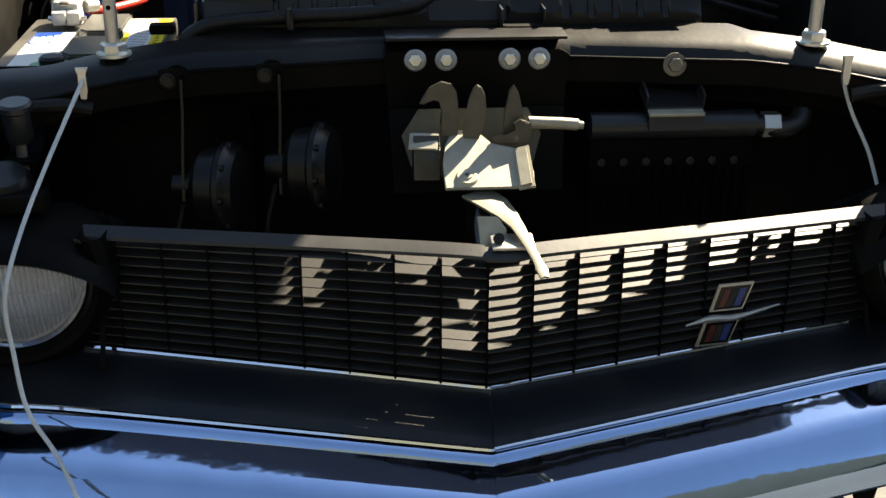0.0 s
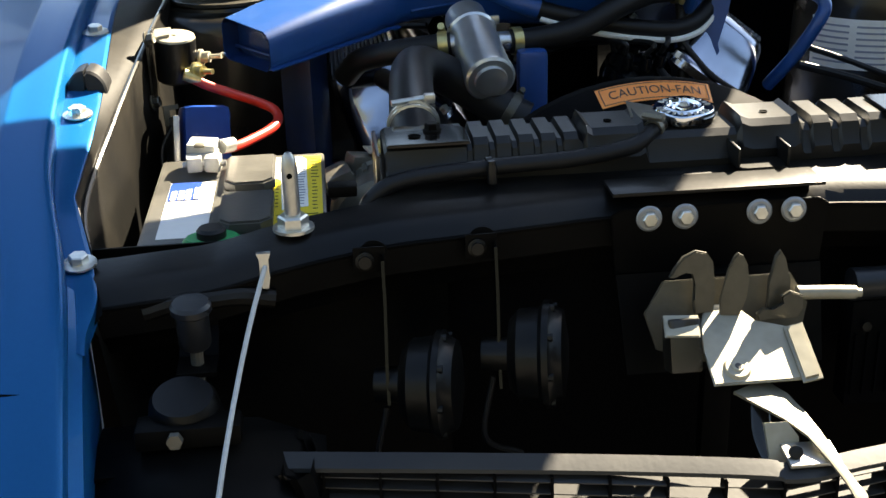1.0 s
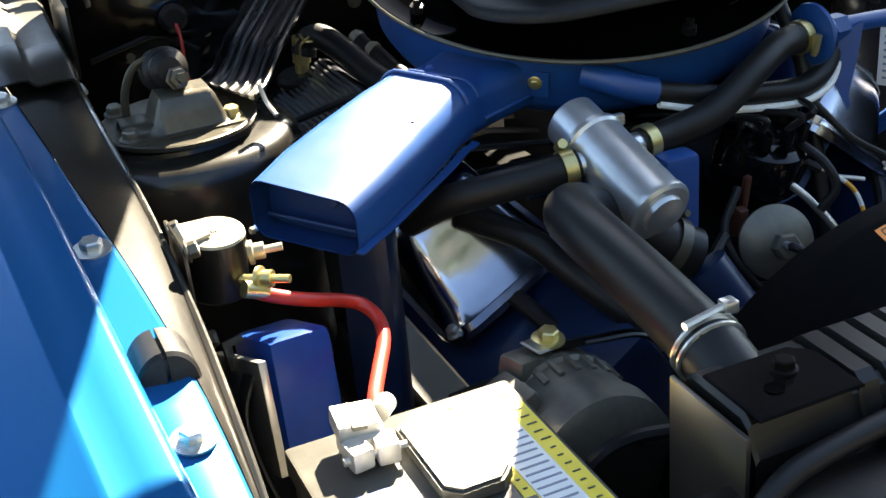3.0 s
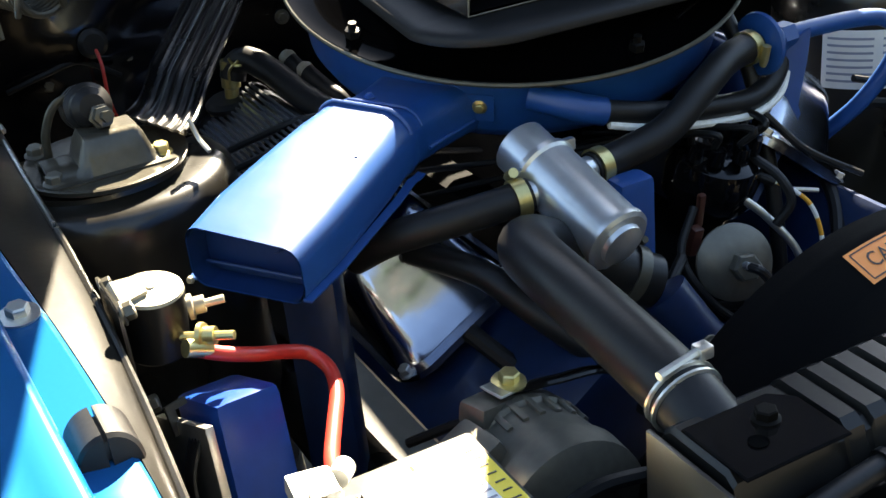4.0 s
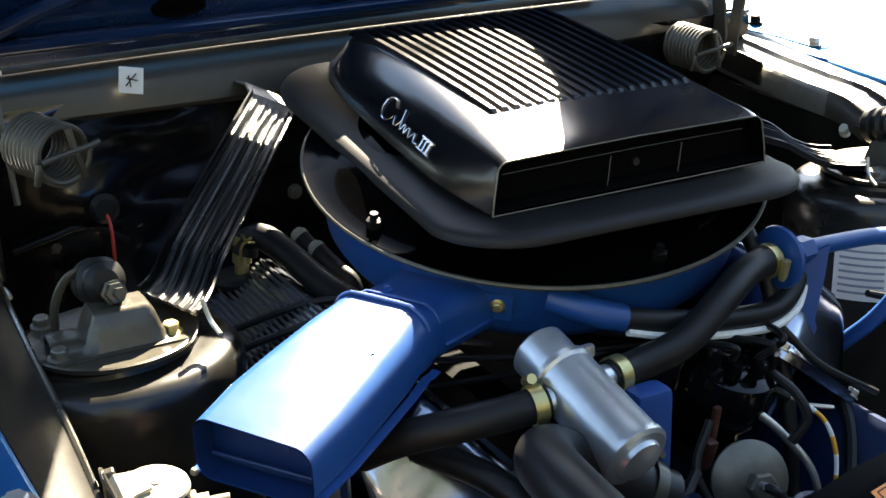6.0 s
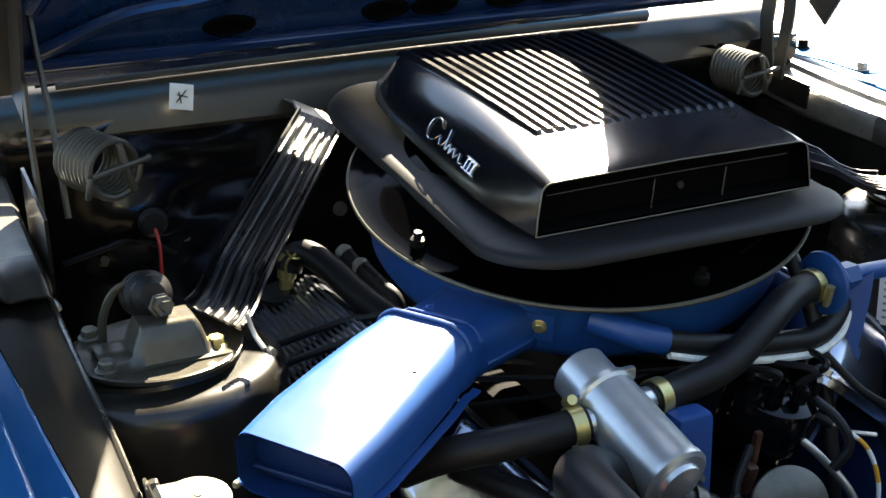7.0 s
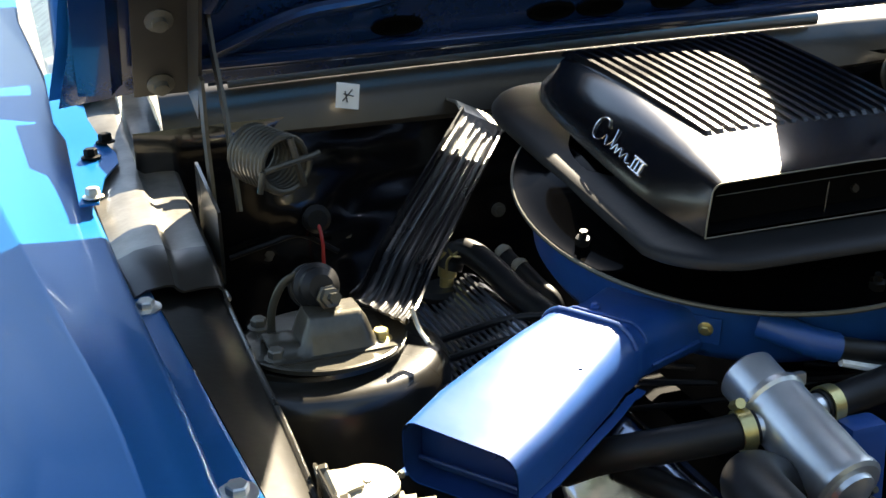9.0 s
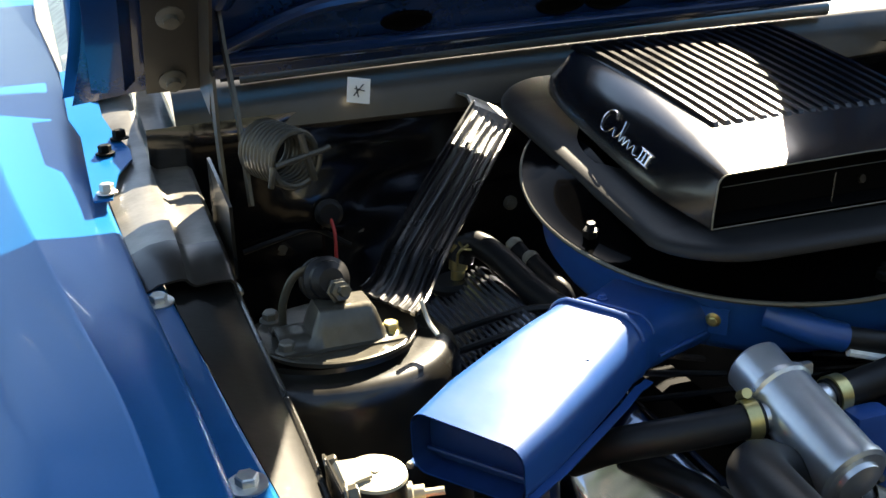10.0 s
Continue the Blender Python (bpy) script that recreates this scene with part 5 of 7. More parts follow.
part("flourish", tube([on_side(u, v) for u, v in FLOUR], 0.0008, 8, n=5), CHROME, sp)
for u in (0.118, 0.127, 0.136):
    part("upright_bar", tube([on_side(u, 0.003), on_side(u + 0.002, 0.02)], 0.0013, 8, smooth=False), CHROME, sp)
part("bottom_bar", tube([on_side(0.112, 0.003), on_side(0.142, 0.003)], 0.0011, 8, smooth=False), CHROME, sp)
part("top_bar", tube([on_side(0.115, 0.02), on_side(0.144, 0.02)], 0.0011, 8, smooth=False), CHROME, sp)

# air-pump bypass valve: bright canister with two hoses
can = thing("bypass_valve", (-0.168, 0.51, 0.83), "bright galvanised bypass valve canister", "canister")
CA, CB = Vector((-0.183, 0.581, 0.885)), Vector((-0.167, 0.438, 0.832))
ax = (CB - CA).normalized()
L = (CB - CA).length
part("body", lathe([(0, 0.0), (0.024, 0.0), (0.0285, 0.004), (0.0285, 0.036), (0.0335, 0.038), (0.0345, 0.044), (0.032, 0.047), (0.032, L - 0.012), (0.0335, L - 0.008), (0.0335, L - 0.002), (0.03, L + 0.001), (0.022, L + 0.001), (0.021, L + 0.006), (0.012, L + 0.009), (0, L + 0.01)], CA, ax, 48), GALVANISED, can, angle=30)
part("neck", tube([(-0.2, 0.52, 0.862), (-0.225, 0.524, 0.859)], 0.0135, 18, smooth=False), GALVANISED, can)
part("neck", tube([(-0.145, 0.537, 0.858), (-0.118, 0.543, 0.856)], 0.0135, 18, smooth=False), GALVANISED, can)
part("ear", box((-0.145, 0.55, 0.885), (0.012, 0.008, 0.012), 0.002), ZINC, can)
ha = thing("air_hose", (-0.27, 0.54, 0.85), "black rubber air hose from the bypass valve", "hose", "air hoses")
part("hose", tube([(-0.208, 0.522, 0.861), (-0.24, 0.527, 0.857), (-0.29, 0.545, 0.848), (-0.33, 0.575, 0.832), (-0.35, 0.62, 0.8)], 0.0165, 16), RUBBER, ha)
clamp(ha, (-0.219, 0.523, 0.86), (-1, 0.12, -0.1), 0.017, 0.013, lug=(0.2, 0.6, 1))
hb = thing("air_hose", (0, 0.57, 0.87), "black rubber air hose from the bypass valve", "hose", "air hoses")
part("hose", tube([(-0.128, 0.541, 0.856), (-0.09, 0.548, 0.856), (-0.03, 0.552, 0.866), (0.03, 0.57, 0.89), (0.075, 0.59, 0.902), (0.11, 0.603, 0.903), (0.13, 0.608, 0.901)], 0.0165, 16), RUBBER, hb)
clamp(hb, (-0.117, 0.543, 0.856), (1, 0.15, 0.0), 0.017, 0.013, lug=(0, -0.4, -1))
clamp(hb, (0.121, 0.607, 0.902), (1, 0.2, 0), 0.017, 0.011, lug=(0, -1, -0.2))

# check valve and blue air tube
cv = thing("check_valve", (0.15, 0.612, 0.89), "blue painted check valve on the air tube", "valve")
part("disc", lathe([(0, 0), (0.018, 0), (0.034, 0.004), (0.035, 0.008), (0.03, 0.012), (0.022, 0.02), (0.016, 0.03), (0, 0.03)], (0.134, 0.61, 0.901), (1, 0.12, -0.02), 32), ENGINE_BLUE, cv)
part("hex", lathe([(0, 0), (0.016, 0), (0.016, 0.02), (0, 0.02)], (0.166, 0.614, 0.9), (1, 0.12, -0.02), 6), ENGINE_BLUE, cv)
at = thing("air_tube", (0.27, 0.63, 0.85), "blue painted steel air injection tube", "pipe")
part("pipe", tube([(0.17, 0.614, 0.9), (0.21, 0.617, 0.899), (0.29, 0.622, 0.892), (0.33, 0.618, 0.884), (0.342, 0.606, 0.868), (0.328, 0.6, 0.84), (0.305, 0.62, 0.79), (0.285, 0.66, 0.74)], 0.0098, 14), ENGINE_BLUE, at)
br = thing("valve_bracket", (0.17, 0.6, 0.82), "blue painted strap bracket beside the valve cover", "bracket")
part("strap", loft([[Vector(p) + Vector((dx, dy, dz)) for dx, dy, dz in ((-0.013, 0.004, -0.006), (0.013, -0.004, 0.006), (0.0135, -0.001, 0.006), (-0.0125, 0.007, -0.006))] for p in ((0.19, 0.604, 0.9), (0.184, 0.602, 0.865), (0.17, 0.598, 0.818), (0.172, 0.596, 0.808), (0.16, 0.595, 0.785), (0.128, 0.59, 0.752), (0.1, 0.585, 0.72))]), ENGINE_BLUE, br)

# breather hoses to the air cleaner
bh = thing("breather_hose", (0.17, 0.6, 0.87), "black breather hose with a white stripe", "hose")
part("hose", tube([(-0.083, 0.59, 0.889), (-0.03, 0.588, 0.874), (0.018, 0.59, 0.862), (0.07, 0.592, 0.853), (0.117, 0.595, 0.849), (0.155, 0.606, 0.858), (0.18, 0.625, 0.88), (0.185, 0.66, 0.9)], 0.0125, 14), RUBBER, bh)
part("white_line", tube([(-0.077, 0.581, 0.876), (-0.03, 0.578, 0.861), (0.018, 0.58, 0.849), (0.07, 0.582, 0.84), (0.117, 0.584, 0.836), (0.158, 0.595, 0.845), (0.186, 0.614, 0.87)], 0.0042, 8), BRAID, bh)

# upper radiator hose
rh = thing("radiator_hose", (-0.25, 0.35, 0.84), "thick black moulded radiator hose", "hose")
part("hose", tube([(-0.287, 0.155, 0.84), (-0.286, 0.2, 0.853), (-0.28, 0.3, 0.86), (-0.272, 0.39, 0.86), (-0.258, 0.445, 0.853), (-0.228, 0.475, 0.835), (-0.185, 0.475, 0.808), (-0.145, 0.462, 0.782), (-0.12, 0.455, 0.768)], 0.0265, 20), RUBBER, rh)
part("wire_clamp", lathe([(0.027, -0.002), (0.0295, -0.001), (0.0295, 0.001), (0.027, 0.002)], (-0.2862, 0.196, 0.852), (0.03, 1, 0.25), 28), ZINC, rh)
part("wire_clamp", lathe([(0.027, -0.002), (0.0295, -0.001), (0.0295, 0.001), (0.027, 0.002)], (-0.2865, 0.188, 0.85), (0.03, 1, 0.25), 28), ZINC, rh)
part("clamp_screw", tube([(-0.31, 0.188, 0.879), (-0.262, 0.196, 0.882)], 0.0035, 8, smooth=False), ZINC, rh)
part("clamp_nut", box((-0.268, 0.194, 0.881), (0.012, 0.012, 0.01), 0.002), ZINC, rh)
clamp(rh, (-0.14, 0.461, 0.78), (0.8, -0.25, -0.5), 0.0272, 0.012, HOOK_STEEL, lug=(0, 0.5, 1))
hh = thing("heater_hose", (-0.25, 0.5, 0.78), "black rubber hose beside the valve cover", "hose", "heater hoses")
clamp(hh, (-0.168, 0.424, 0.706), (0.75, -0.35, -0.55), 0.0145, 0.009, STEEL, lug=(0, 0, 1))
part("hose", tube([(-0.3, 0.6, 0.8), (-0.262, 0.53, 0.792), (-0.235, 0.48, 0.765), (-0.2, 0.44, 0.73), (-0.16, 0.42, 0.7)], 0.014, 14), RUBBER, hh)
hh2 = thing("heater_hose", (0.13, 0.6, 0.75), "black rubber hose running down beside the distributor", "hose", "heater hoses")
clamp(hh2, (0.1215, 0.545, 0.645), (-0.04, -0.2, -1), 0.0095, 0.007, STEEL, lug=(0, -1, 0))
part("hose", tube([(0.13, 0.66, 0.93), (0.135, 0.62, 0.87), (0.132, 0.59, 0.8), (0.125, 0.56, 0.72), (0.12, 0.54, 0.62)], 0.009, 12), RUBBER, hh2)

# ---- engine bay fittings ----
dist = thing("distributor", (0.06, 0.6, 0.7), "black distributor with plug leads", "distributor")
part("body", lathe([(0, -0.12), (0.03, -0.12), (0.035, -0.02), (0.05, 0), (0.052, 0.03), (0.047, 0.05), (0.03, 0.058), (0, 0.058)], (0.06, 0.6, 0.755), (0.1, -0.3, 1), 32), GLOSS_BLACK, dist)
for i in range(8):
    a = 2 * math.pi * i / 8
    p = Vector((0.065 + 0.034 * math.cos(a), 0.585 + 0.034 * math.sin(a), 0.806))
    part("tower", lathe([(0, 0), (0.009, 0), (0.008, 0.018), (0, 0.018)], p, (0.1, -0.3, 1), 12), GLOSS_BLACK, dist)
    q = Vector((0.24 if math.cos(a) > 0 else -0.2, 0.55 + 0.09 * i, 0.74))
    part("plug_lead", tube([p + Vector((0, 0, 0.016)), p + Vector((0.02 * math.cos(a), 0.01, 0.035)), p.lerp(q, 0.5) + Vector((0, 0, 0.012)), q], 0.004, 8), RUBBER, dist)
part("clip", box((0.012, 0.55, 0.765), (0.008, 0.007, 0.04), 0.002, (10, 0, 0)), BROWN_PLASTIC, dist)
part("connector", box((0.0, 0.545, 0.735), (0.013, 0.012, 0.035), 0.003, (14, 4, 0)), BROWN_PLASTIC, dist)
vac = thing("vacuum_advance", (0.01, 0.49, 0.72), "grey zinc vacuum advance diaphragm with a hex nut", "vacuum unit")
VA = Vector((-0.28, -0.9, 0.36)).normalized()
VC = Vector((-0.001, 0.478, 0.738))
part("diaphragm", lathe([(0, -0.02), (0.025, -0.018), (0.036, -0.008), (0.04, -0.004), (0.04, 0.0), (0.034, 0.004), (0.018, 0.01), (0, 0.012)], VC, VA, 40), PHOSPHATE, vac)
part("nut", lathe([(0, 0.01), (0.015, 0.01), (0.015, 0.028), (0.0125, 0.031), (0, 0.031)], VC + Vector((0.004, 0, -0.004)), VA, 6), PHOSPHATE, vac)
part("nipple", tube([VC + VA * 0.026, VC + VA * 0.04], 0.004, 10, smooth=False), CAST, vac)
part("vacuum_hose", tube([VC + VA * 0.036, VC + VA * 0.05 + Vector((0.012, 0, -0.01)), VC + Vector((0.03, -0.03, -0.035)), VC + Vector((0.02, 0.0, -0.055)), VC + Vector((-0.02, 0.03, -0.06))], 0.005, 10), RUBBER, vac)
send = thing("temperature_sender", (-0.092, 0.52, 0.71), "brass and grey temperature sender", "sensor")
part("stem", lathe([(0, 0), (0.012, 0), (0.012, 0.018), (0.009, 0.02), (0.008, 0.045), (0.004, 0.047), (0.004, 0.06), (0, 0.06)], (-0.092, 0.52, 0.718), (0.08, -0.57, 0.82), 20), STEEL, send)
part("hex", lathe([(0, 0), (0.0135, 0), (0.0135, 0.008), (0, 0.008)], (-0.092, 0.52, 0.718), (0.08, -0.57, 0.82), 6), GOLD_ZINC, send)
ow = thing("sender_wire", (0.17, 0.53, 0.74), "orange and white wire with a bare plug", "wire")
WIRE = spline([(0.112, 0.56, 0.768), (0.128, 0.545, 0.758), (0.146, 0.53, 0.738), (0.15, 0.515, 0.705), (0.143, 0.505, 0.66)], 6)
for k in range(0, len(WIRE) - 1, 3):
    part("wire", tube(WIRE[k:k + 4], 0.0026, 8, n=1), ORANGE_WIRE if k % 6 else WHITE_LABEL, ow)
part("plug", tube([(0.1, 0.566, 0.774), (0.116, 0.555, 0.764)], 0.0055, 10, smooth=False), RUBBER, ow)
part("tip", tube([(0.136, 0.55, 0.752), (0.166, 0.54, 0.745)], 0.0026, 8, smooth=False), ZINC, ow)
pw = thing("steel_line", (0.1, 0.5, 0.7), "bright steel fuel line beside the distributor", "pipe")
part("pipe", tube([(0.062, 0.555, 0.768), (0.09, 0.535, 0.738), (0.115, 0.512, 0.695), (0.124, 0.5, 0.63)], 0.0046, 12), ZINC, pw)

# alternator
alt = thing("alternator", (-0.33, 0.33, 0.66), "dark cast alternator with a gold adjusting bolt", "alternator")
part("body", lathe([(0, -0.07), (0.05, -0.07), (0.066, -0.06), (0.07, -0.03), (0.066, -0.027), (0.066, 0.02), (0.07, 0.023), (0.068, 0.05), (0.05, 0.06), (0, 0.06)], (-0.315, 0.345, 0.685), (0, -1, 0.05), 40), PHOSPHATE, alt)
part("pulley", lathe([(0, 0.062), (0.036, 0.062), (0.028, 0.07), (0.036, 0.078), (0, 0.08)], (-0.315, 0.345, 0.685), (0, -1, 0.05), 32), TOWER_BLACK, alt)
part("ear", box((-0.335, 0.395, 0.745), (0.05, 0.03, 0.022), 0.006, (0, 12, 20)), PHOSPHATE, alt)
part("ear", box((-0.372, 0.36, 0.735), (0.04, 0.05, 0.03), 0.008, (0, -20, 10)), PHOSPHATE, alt)
for i in range(9):
    a = radians(40 + 14 * i)
    part("vent_rib", box((-0.315 + 0.066 * math.cos(a), 0.37, 0.685 + 0.066 * math.sin(a)), (0.005, 0.03, 0.006), 0.001, (0, -math.degrees(a), 0)), PHOSPHATE, alt)
part("adjuster_arm", tube([(-0.318, 0.4, 0.752), (-0.27, 0.39, 0.752), (-0.22, 0.39, 0.742), (-0.17, 0.395, 0.7)], 0.008, 10, flat=0.5), GLOSS_BLACK, alt)
part("slot_plate", plate([(-0.018, -0.012), (0.016, -0.012), (0.016, 0.012), (-0.018, 0.012)], pose(-0.318, 0.398, 0.757, 6, 12, 20), 0.003, 0.001), ZINC, alt)
hexbolt(alt, (-0.311, 0.401, 0.759), (0.05, -0.1, 1), 0.0095, 0.009, 0.0155, GOLD_ZINC)
belt = thing("fan_belt", (-0.15, 0.27, 0.6), "black fan belt running to the alternator", "belt")
part("band", tube([(-0.35, 0.28, 0.7), (-0.315, 0.278, 0.722), (-0.25, 0.276, 0.715), (-0.05, 0.275, 0.66), (0, 0.275, 0.6), (-0.05, 0.275, 0.54), (-0.28, 0.278, 0.65), (-0.345, 0.28, 0.67), (-0.35, 0.28, 0.7)], 0.007, 8), RUBBER, belt)

# starter solenoid on the apron
sol = thing("starter_solenoid", (-0.585, 0.5, 0.84), "black starter solenoid with a bright top on the apron", "solenoid")
SA = Vector((0.05, -0.12, 1)).normalized()
SB = Vector((-0.573, 0.512, 0.836))
part("case", lathe([(0, 0), (0.024, 0), (0.0265, 0.003), (0.0268, 0.056), (0.0262, 0.058)], SB, SA, 32), TANK_BLACK, sol)
part("cover", lathe([(0.0266, 0.0575), (0.0255, 0.06), (0.02, 0.0612), (0.004, 0.0612), (0.003, 0.0625), (0, 0.0625)], SB, SA, 32), CREAM_STEEL, sol)
part("mount_plate", plate([(-0.03, -0.05), (0.03, -0.05), (0.034, 0.0), (0.03, 0.05), (-0.03, 0.05), (-0.034, 0.0)], pose(-0.604, 0.505, 0.85, 90, 0, 90), 0.003, 0.001), TOWER_BLACK, sol)
part("strap", loft([[(x, 0.506 + dy, z + dz) for dy, dz in ((-w, 0), (w, 0.004), (w, 0.007), (-w, 0.003))] for x, w, z in ((-0.575, 0.012, 0.897), (-0.588, 0.015, 0.896), (-0.597, 0.02, 0.894), (-0.602, 0.021, 0.888), (-0.603, 0.021, 0.872))]), CREAM_STEEL, sol)
for dy, dz, m in ((-0.035, 0.018, GOLD_ZINC), (0.012, 0.026, CREAM_STEEL)):
    c = SB + Vector((0.012, dy * 0.6, dz))
    d = Vector((0.75, -0.6 if dy < 0 else -0.2, 0.05)).normalized()
    part("stud", tube([c, c + d * 0.05], 0.0036, 10, smooth=False), m, sol)
    part("nut", lathe([(0, 0.02), (0.011, 0.02), (0.011, 0.024), (0.0075, 0.025), (0.0075, 0.034), (0, 0.034)], c, d, 12), m, sol)
for y, z in ((0.545, 0.888), (0.47, 0.9), (0.46, 0.82)):
    hexbolt(sol, (-0.602, y, z), (1, -0.2, 0.2), 0.0075, 0.008, 0.01, BARE_METAL)
part("lower_bracket", plate([(0, 0), (0.008, 0), (0.008, 0.02), (0.02, 0.02), (0.02, 0.026), (0, 0.026)], pose(-0.588, 0.452, 0.79, 75, 0, 20), 0.003), BARE_METAL, sol)
cable = thing("battery_cable", (-0.5, 0.4, 0.82), "thick red battery cable from clamp to solenoid", "cable")
part("sheath", tube([(-0.549, 0.474, 0.845), (-0.53, 0.473, 0.835), (-0.504, 0.474, 0.824), (-0.472, 0.49, 0.806), (-0.452, 0.492, 0.795), (-0.444, 0.472, 0.787), (-0.452, 0.441, 0.783), (-0.472, 0.4, 0.784), (-0.492, 0.358, 0.788), (-0.505, 0.322, 0.797)], 0.0064, 14), RED_CABLE, cable)
part("lug", tube([(-0.56, 0.472, 0.852), (-0.54, 0.475, 0.843)], 0.0078, 12, smooth=False), GOLD_ZINC, cable)

# blue voltage regulator below the solenoid
vr = thing("voltage_regulator", (-0.54, 0.42, 0.74), "dark blue painted voltage regulator on the apron", "regulator")
part("cover", box((-0.54, 0.445, 0.765), (0.06, 0.075, 0.1), 0.01, (-16, 6, 12)), REGULATOR_BLUE, vr)
part("base", box((-0.58, 0.435, 0.755), (0.008, 0.09, 0.1), 0.002, (-18, 6, 12)), STEEL, vr)
for i in range(4):
    part("wire", tube([(-0.575, 0.42 + 0.006 * i, 0.8), (-0.59, 0.405 + 0.006 * i, 0.77), (-0.585, 0.39 + 0.008 * i, 0.72), (-0.57, 0.37, 0.66)], 0.0022, 6), RUBBER, vr)

# shock towers
for sx in (-1, 1):
    tw = thing("shock_tower", (sx * 0.53, 0.83, 0.3), "black painted shock tower with a bolted top plate", "shock tower", "shock towers", "structure")
    prof = [(0.14, 0.35), (0.13, 0.6), (0.124, 0.78), (0.1225, 0.825), (0.1215, 0.848), (0.118, 0.859), (0.111, 0.8665), (0.1, 0.8695), (0.088, 0.87), (0.081, 0.871), (0.08, 0.876), (0.06, 0.878), (0, 0.878)]
    part("tower", lathe(prof, (sx * 0.53, 0.835, 0), (0, 0, 1), 48, squash=(1.12, 1.0)), TOWER_BLACK, tw, angle=40)
    mount = thing("shock_mount", (sx * 0.525, 0.83, 0.878), "bare metal upper shock mount bracket with nuts", "shock mount", "shock mounts")
    M0 = (sx * 0.525, 0.832, 0)
    part("plate", lathe([(0, 0.879), (0.076, 0.879), (0.084, 0.88), (0.0855, 0.885), (0.083, 0.886), (0.076, 0.884), (0, 0.884)], M0, (0, 0, 1), 48, squash=(1.0, 1.02)), BARE_METAL, mount)
    # pressed saddle: a wide foot that rises into a hump under the bushing
    hump = []
    for i in range(25):
        u = -0.064 + 0.128 * i / 24
        row = []
        for j in range(17):
            v = -0.054 + 0.09 * j / 16
            ku = min(1.0, max(0.0, (0.044 - abs(u - 0.006)) / 0.018))
            kv = min(1.0, max(0.0, (v + 0.05) / 0.016)) * min(1.0, max(0.0, (0.02 - v) / 0.015))
            k = ku * ku * (3 - 2 * ku) * kv * kv * (3 - 2 * kv)
            row.append((sx * 0.525 + u, 0.832 + v, 0.886 + 0.037 * k + 0.012 * (u < -0.034) * min(1, max(0, (0.03 - abs(v + 0.012)) / 0.012))))
        hump.append(row)
    part("saddle", sheet(hump, thick=0.004), BARE_METAL, mount, angle=50)
    BA = Vector((0.1, -0.9, 0.25)).normalized()
    bc = Vector((sx * 0.528, 0.842, 0.938))
    part("bushing", lathe([(0, -0.026), (0.02, -0.026), (0.0235, -0.022), (0.024, -0.012), (0.019, -0.009), (0.019, -0.005), (0.0245, -0.002), (0.025, 0.004), (0.021, 0.008), (0.02, 0.014), (0.013, 0.02), (0, 0.02)], bc, BA, 32), RUBBER, mount)
    part("top_nut", lathe([(0, 0.022), (0.013, 0.022), (0.013, 0.025), (0.0105, 0.026), (0.0105, 0.036), (0.006, 0.037), (0.006, 0.048), (0, 0.048)], bc + Vector((0.004, -0.004, -0.01)), BA, 6), BARE_METAL, mount, "bright metal nut and stud")
    part("side_hoop", tube([(sx * 0.575, 0.86, 0.886), (sx * 0.572, 0.855, 0.918), (sx * 0.558, 0.85, 0.945), (sx * 0.535, 0.85, 0.952)], 0.0045, 10, flat=0.6), HOOK_STEEL, mount)
    for dx, dy in ((-0.058, -0.035), (0.052, -0.03), (-0.058, 0.055), (0.04, 0.05)):
        hexbolt(mount, (sx * 0.525 + dx, 0.832 + dy, 0.885), (0, -0.1, 1), 0.0085, 0.009, 0.012, GOLD_ZINC if dx > 0 else PHOSPHATE, "nut")
    # export brace from tower to cowl, pressed with long ribs
    brace = thing("export_brace", (sx * 0.35, 1.0, 0.9), "black ribbed steel brace from shock tower to cowl", "brace", "export braces", "structure")
    a0, b0 = Vector((sx * 0.482, 0.893, 0.898)), Vector((sx * 0.447, 0.79, 0.9))
    a1, b1 = Vector((sx * 0.237, 1.2, 1.017)), Vector((sx * 0.176, 1.2, 0.985))
    rows = []
    for f in np.linspace(0, 1, 25):
        p, q = a0.lerp(a1, f), b0.lerp(b1, f)
        sag = -0.012 * math.sin(math.pi * min(1, f * 5)) if f < 0.2 else 0.0
        up = Vector((0, -0.35, 0.94))
        row = []
        for k in range(61):
            u = k / 60
            w = sum(0.0042 * math.exp(-((u - c) / 0.032) ** 2) for c in (0.17, 0.36, 0.52, 0.68, 0.84)) * min(1, 0.4 + 6 * f, 6 * (1 - f)) + (0.009 if k in (0, 60) else 0.0)
            row.append(p.lerp(q, u) + up * (w + sag))
        rows.append(row)
    part("channel", sheet(rows, thick=0.0025), BRACE_BLACK, brace, angle=50)
    part("foot", tube([b0 + Vector((0.012 * -sx, -0.03, -0.01)), b0 + Vector((0.008 * -sx, -0.012, 0.0)), b0 + Vector((0.004 * -sx, -0.004, 0.02))], 0.0025, 8), STEEL, brace)
    part("top_flange", sheet([[a1 + Vector((0, 0, 0.0)), b1], [a1 + Vector((0, 0.02, 0.012)), b1 + Vector((0, 0.02, 0.012))], [a1 + Vector((0, 0.06, 0.008)), b1 + Vector((0, 0.06, 0.008))]], thick=0.003), STEEL, brace)

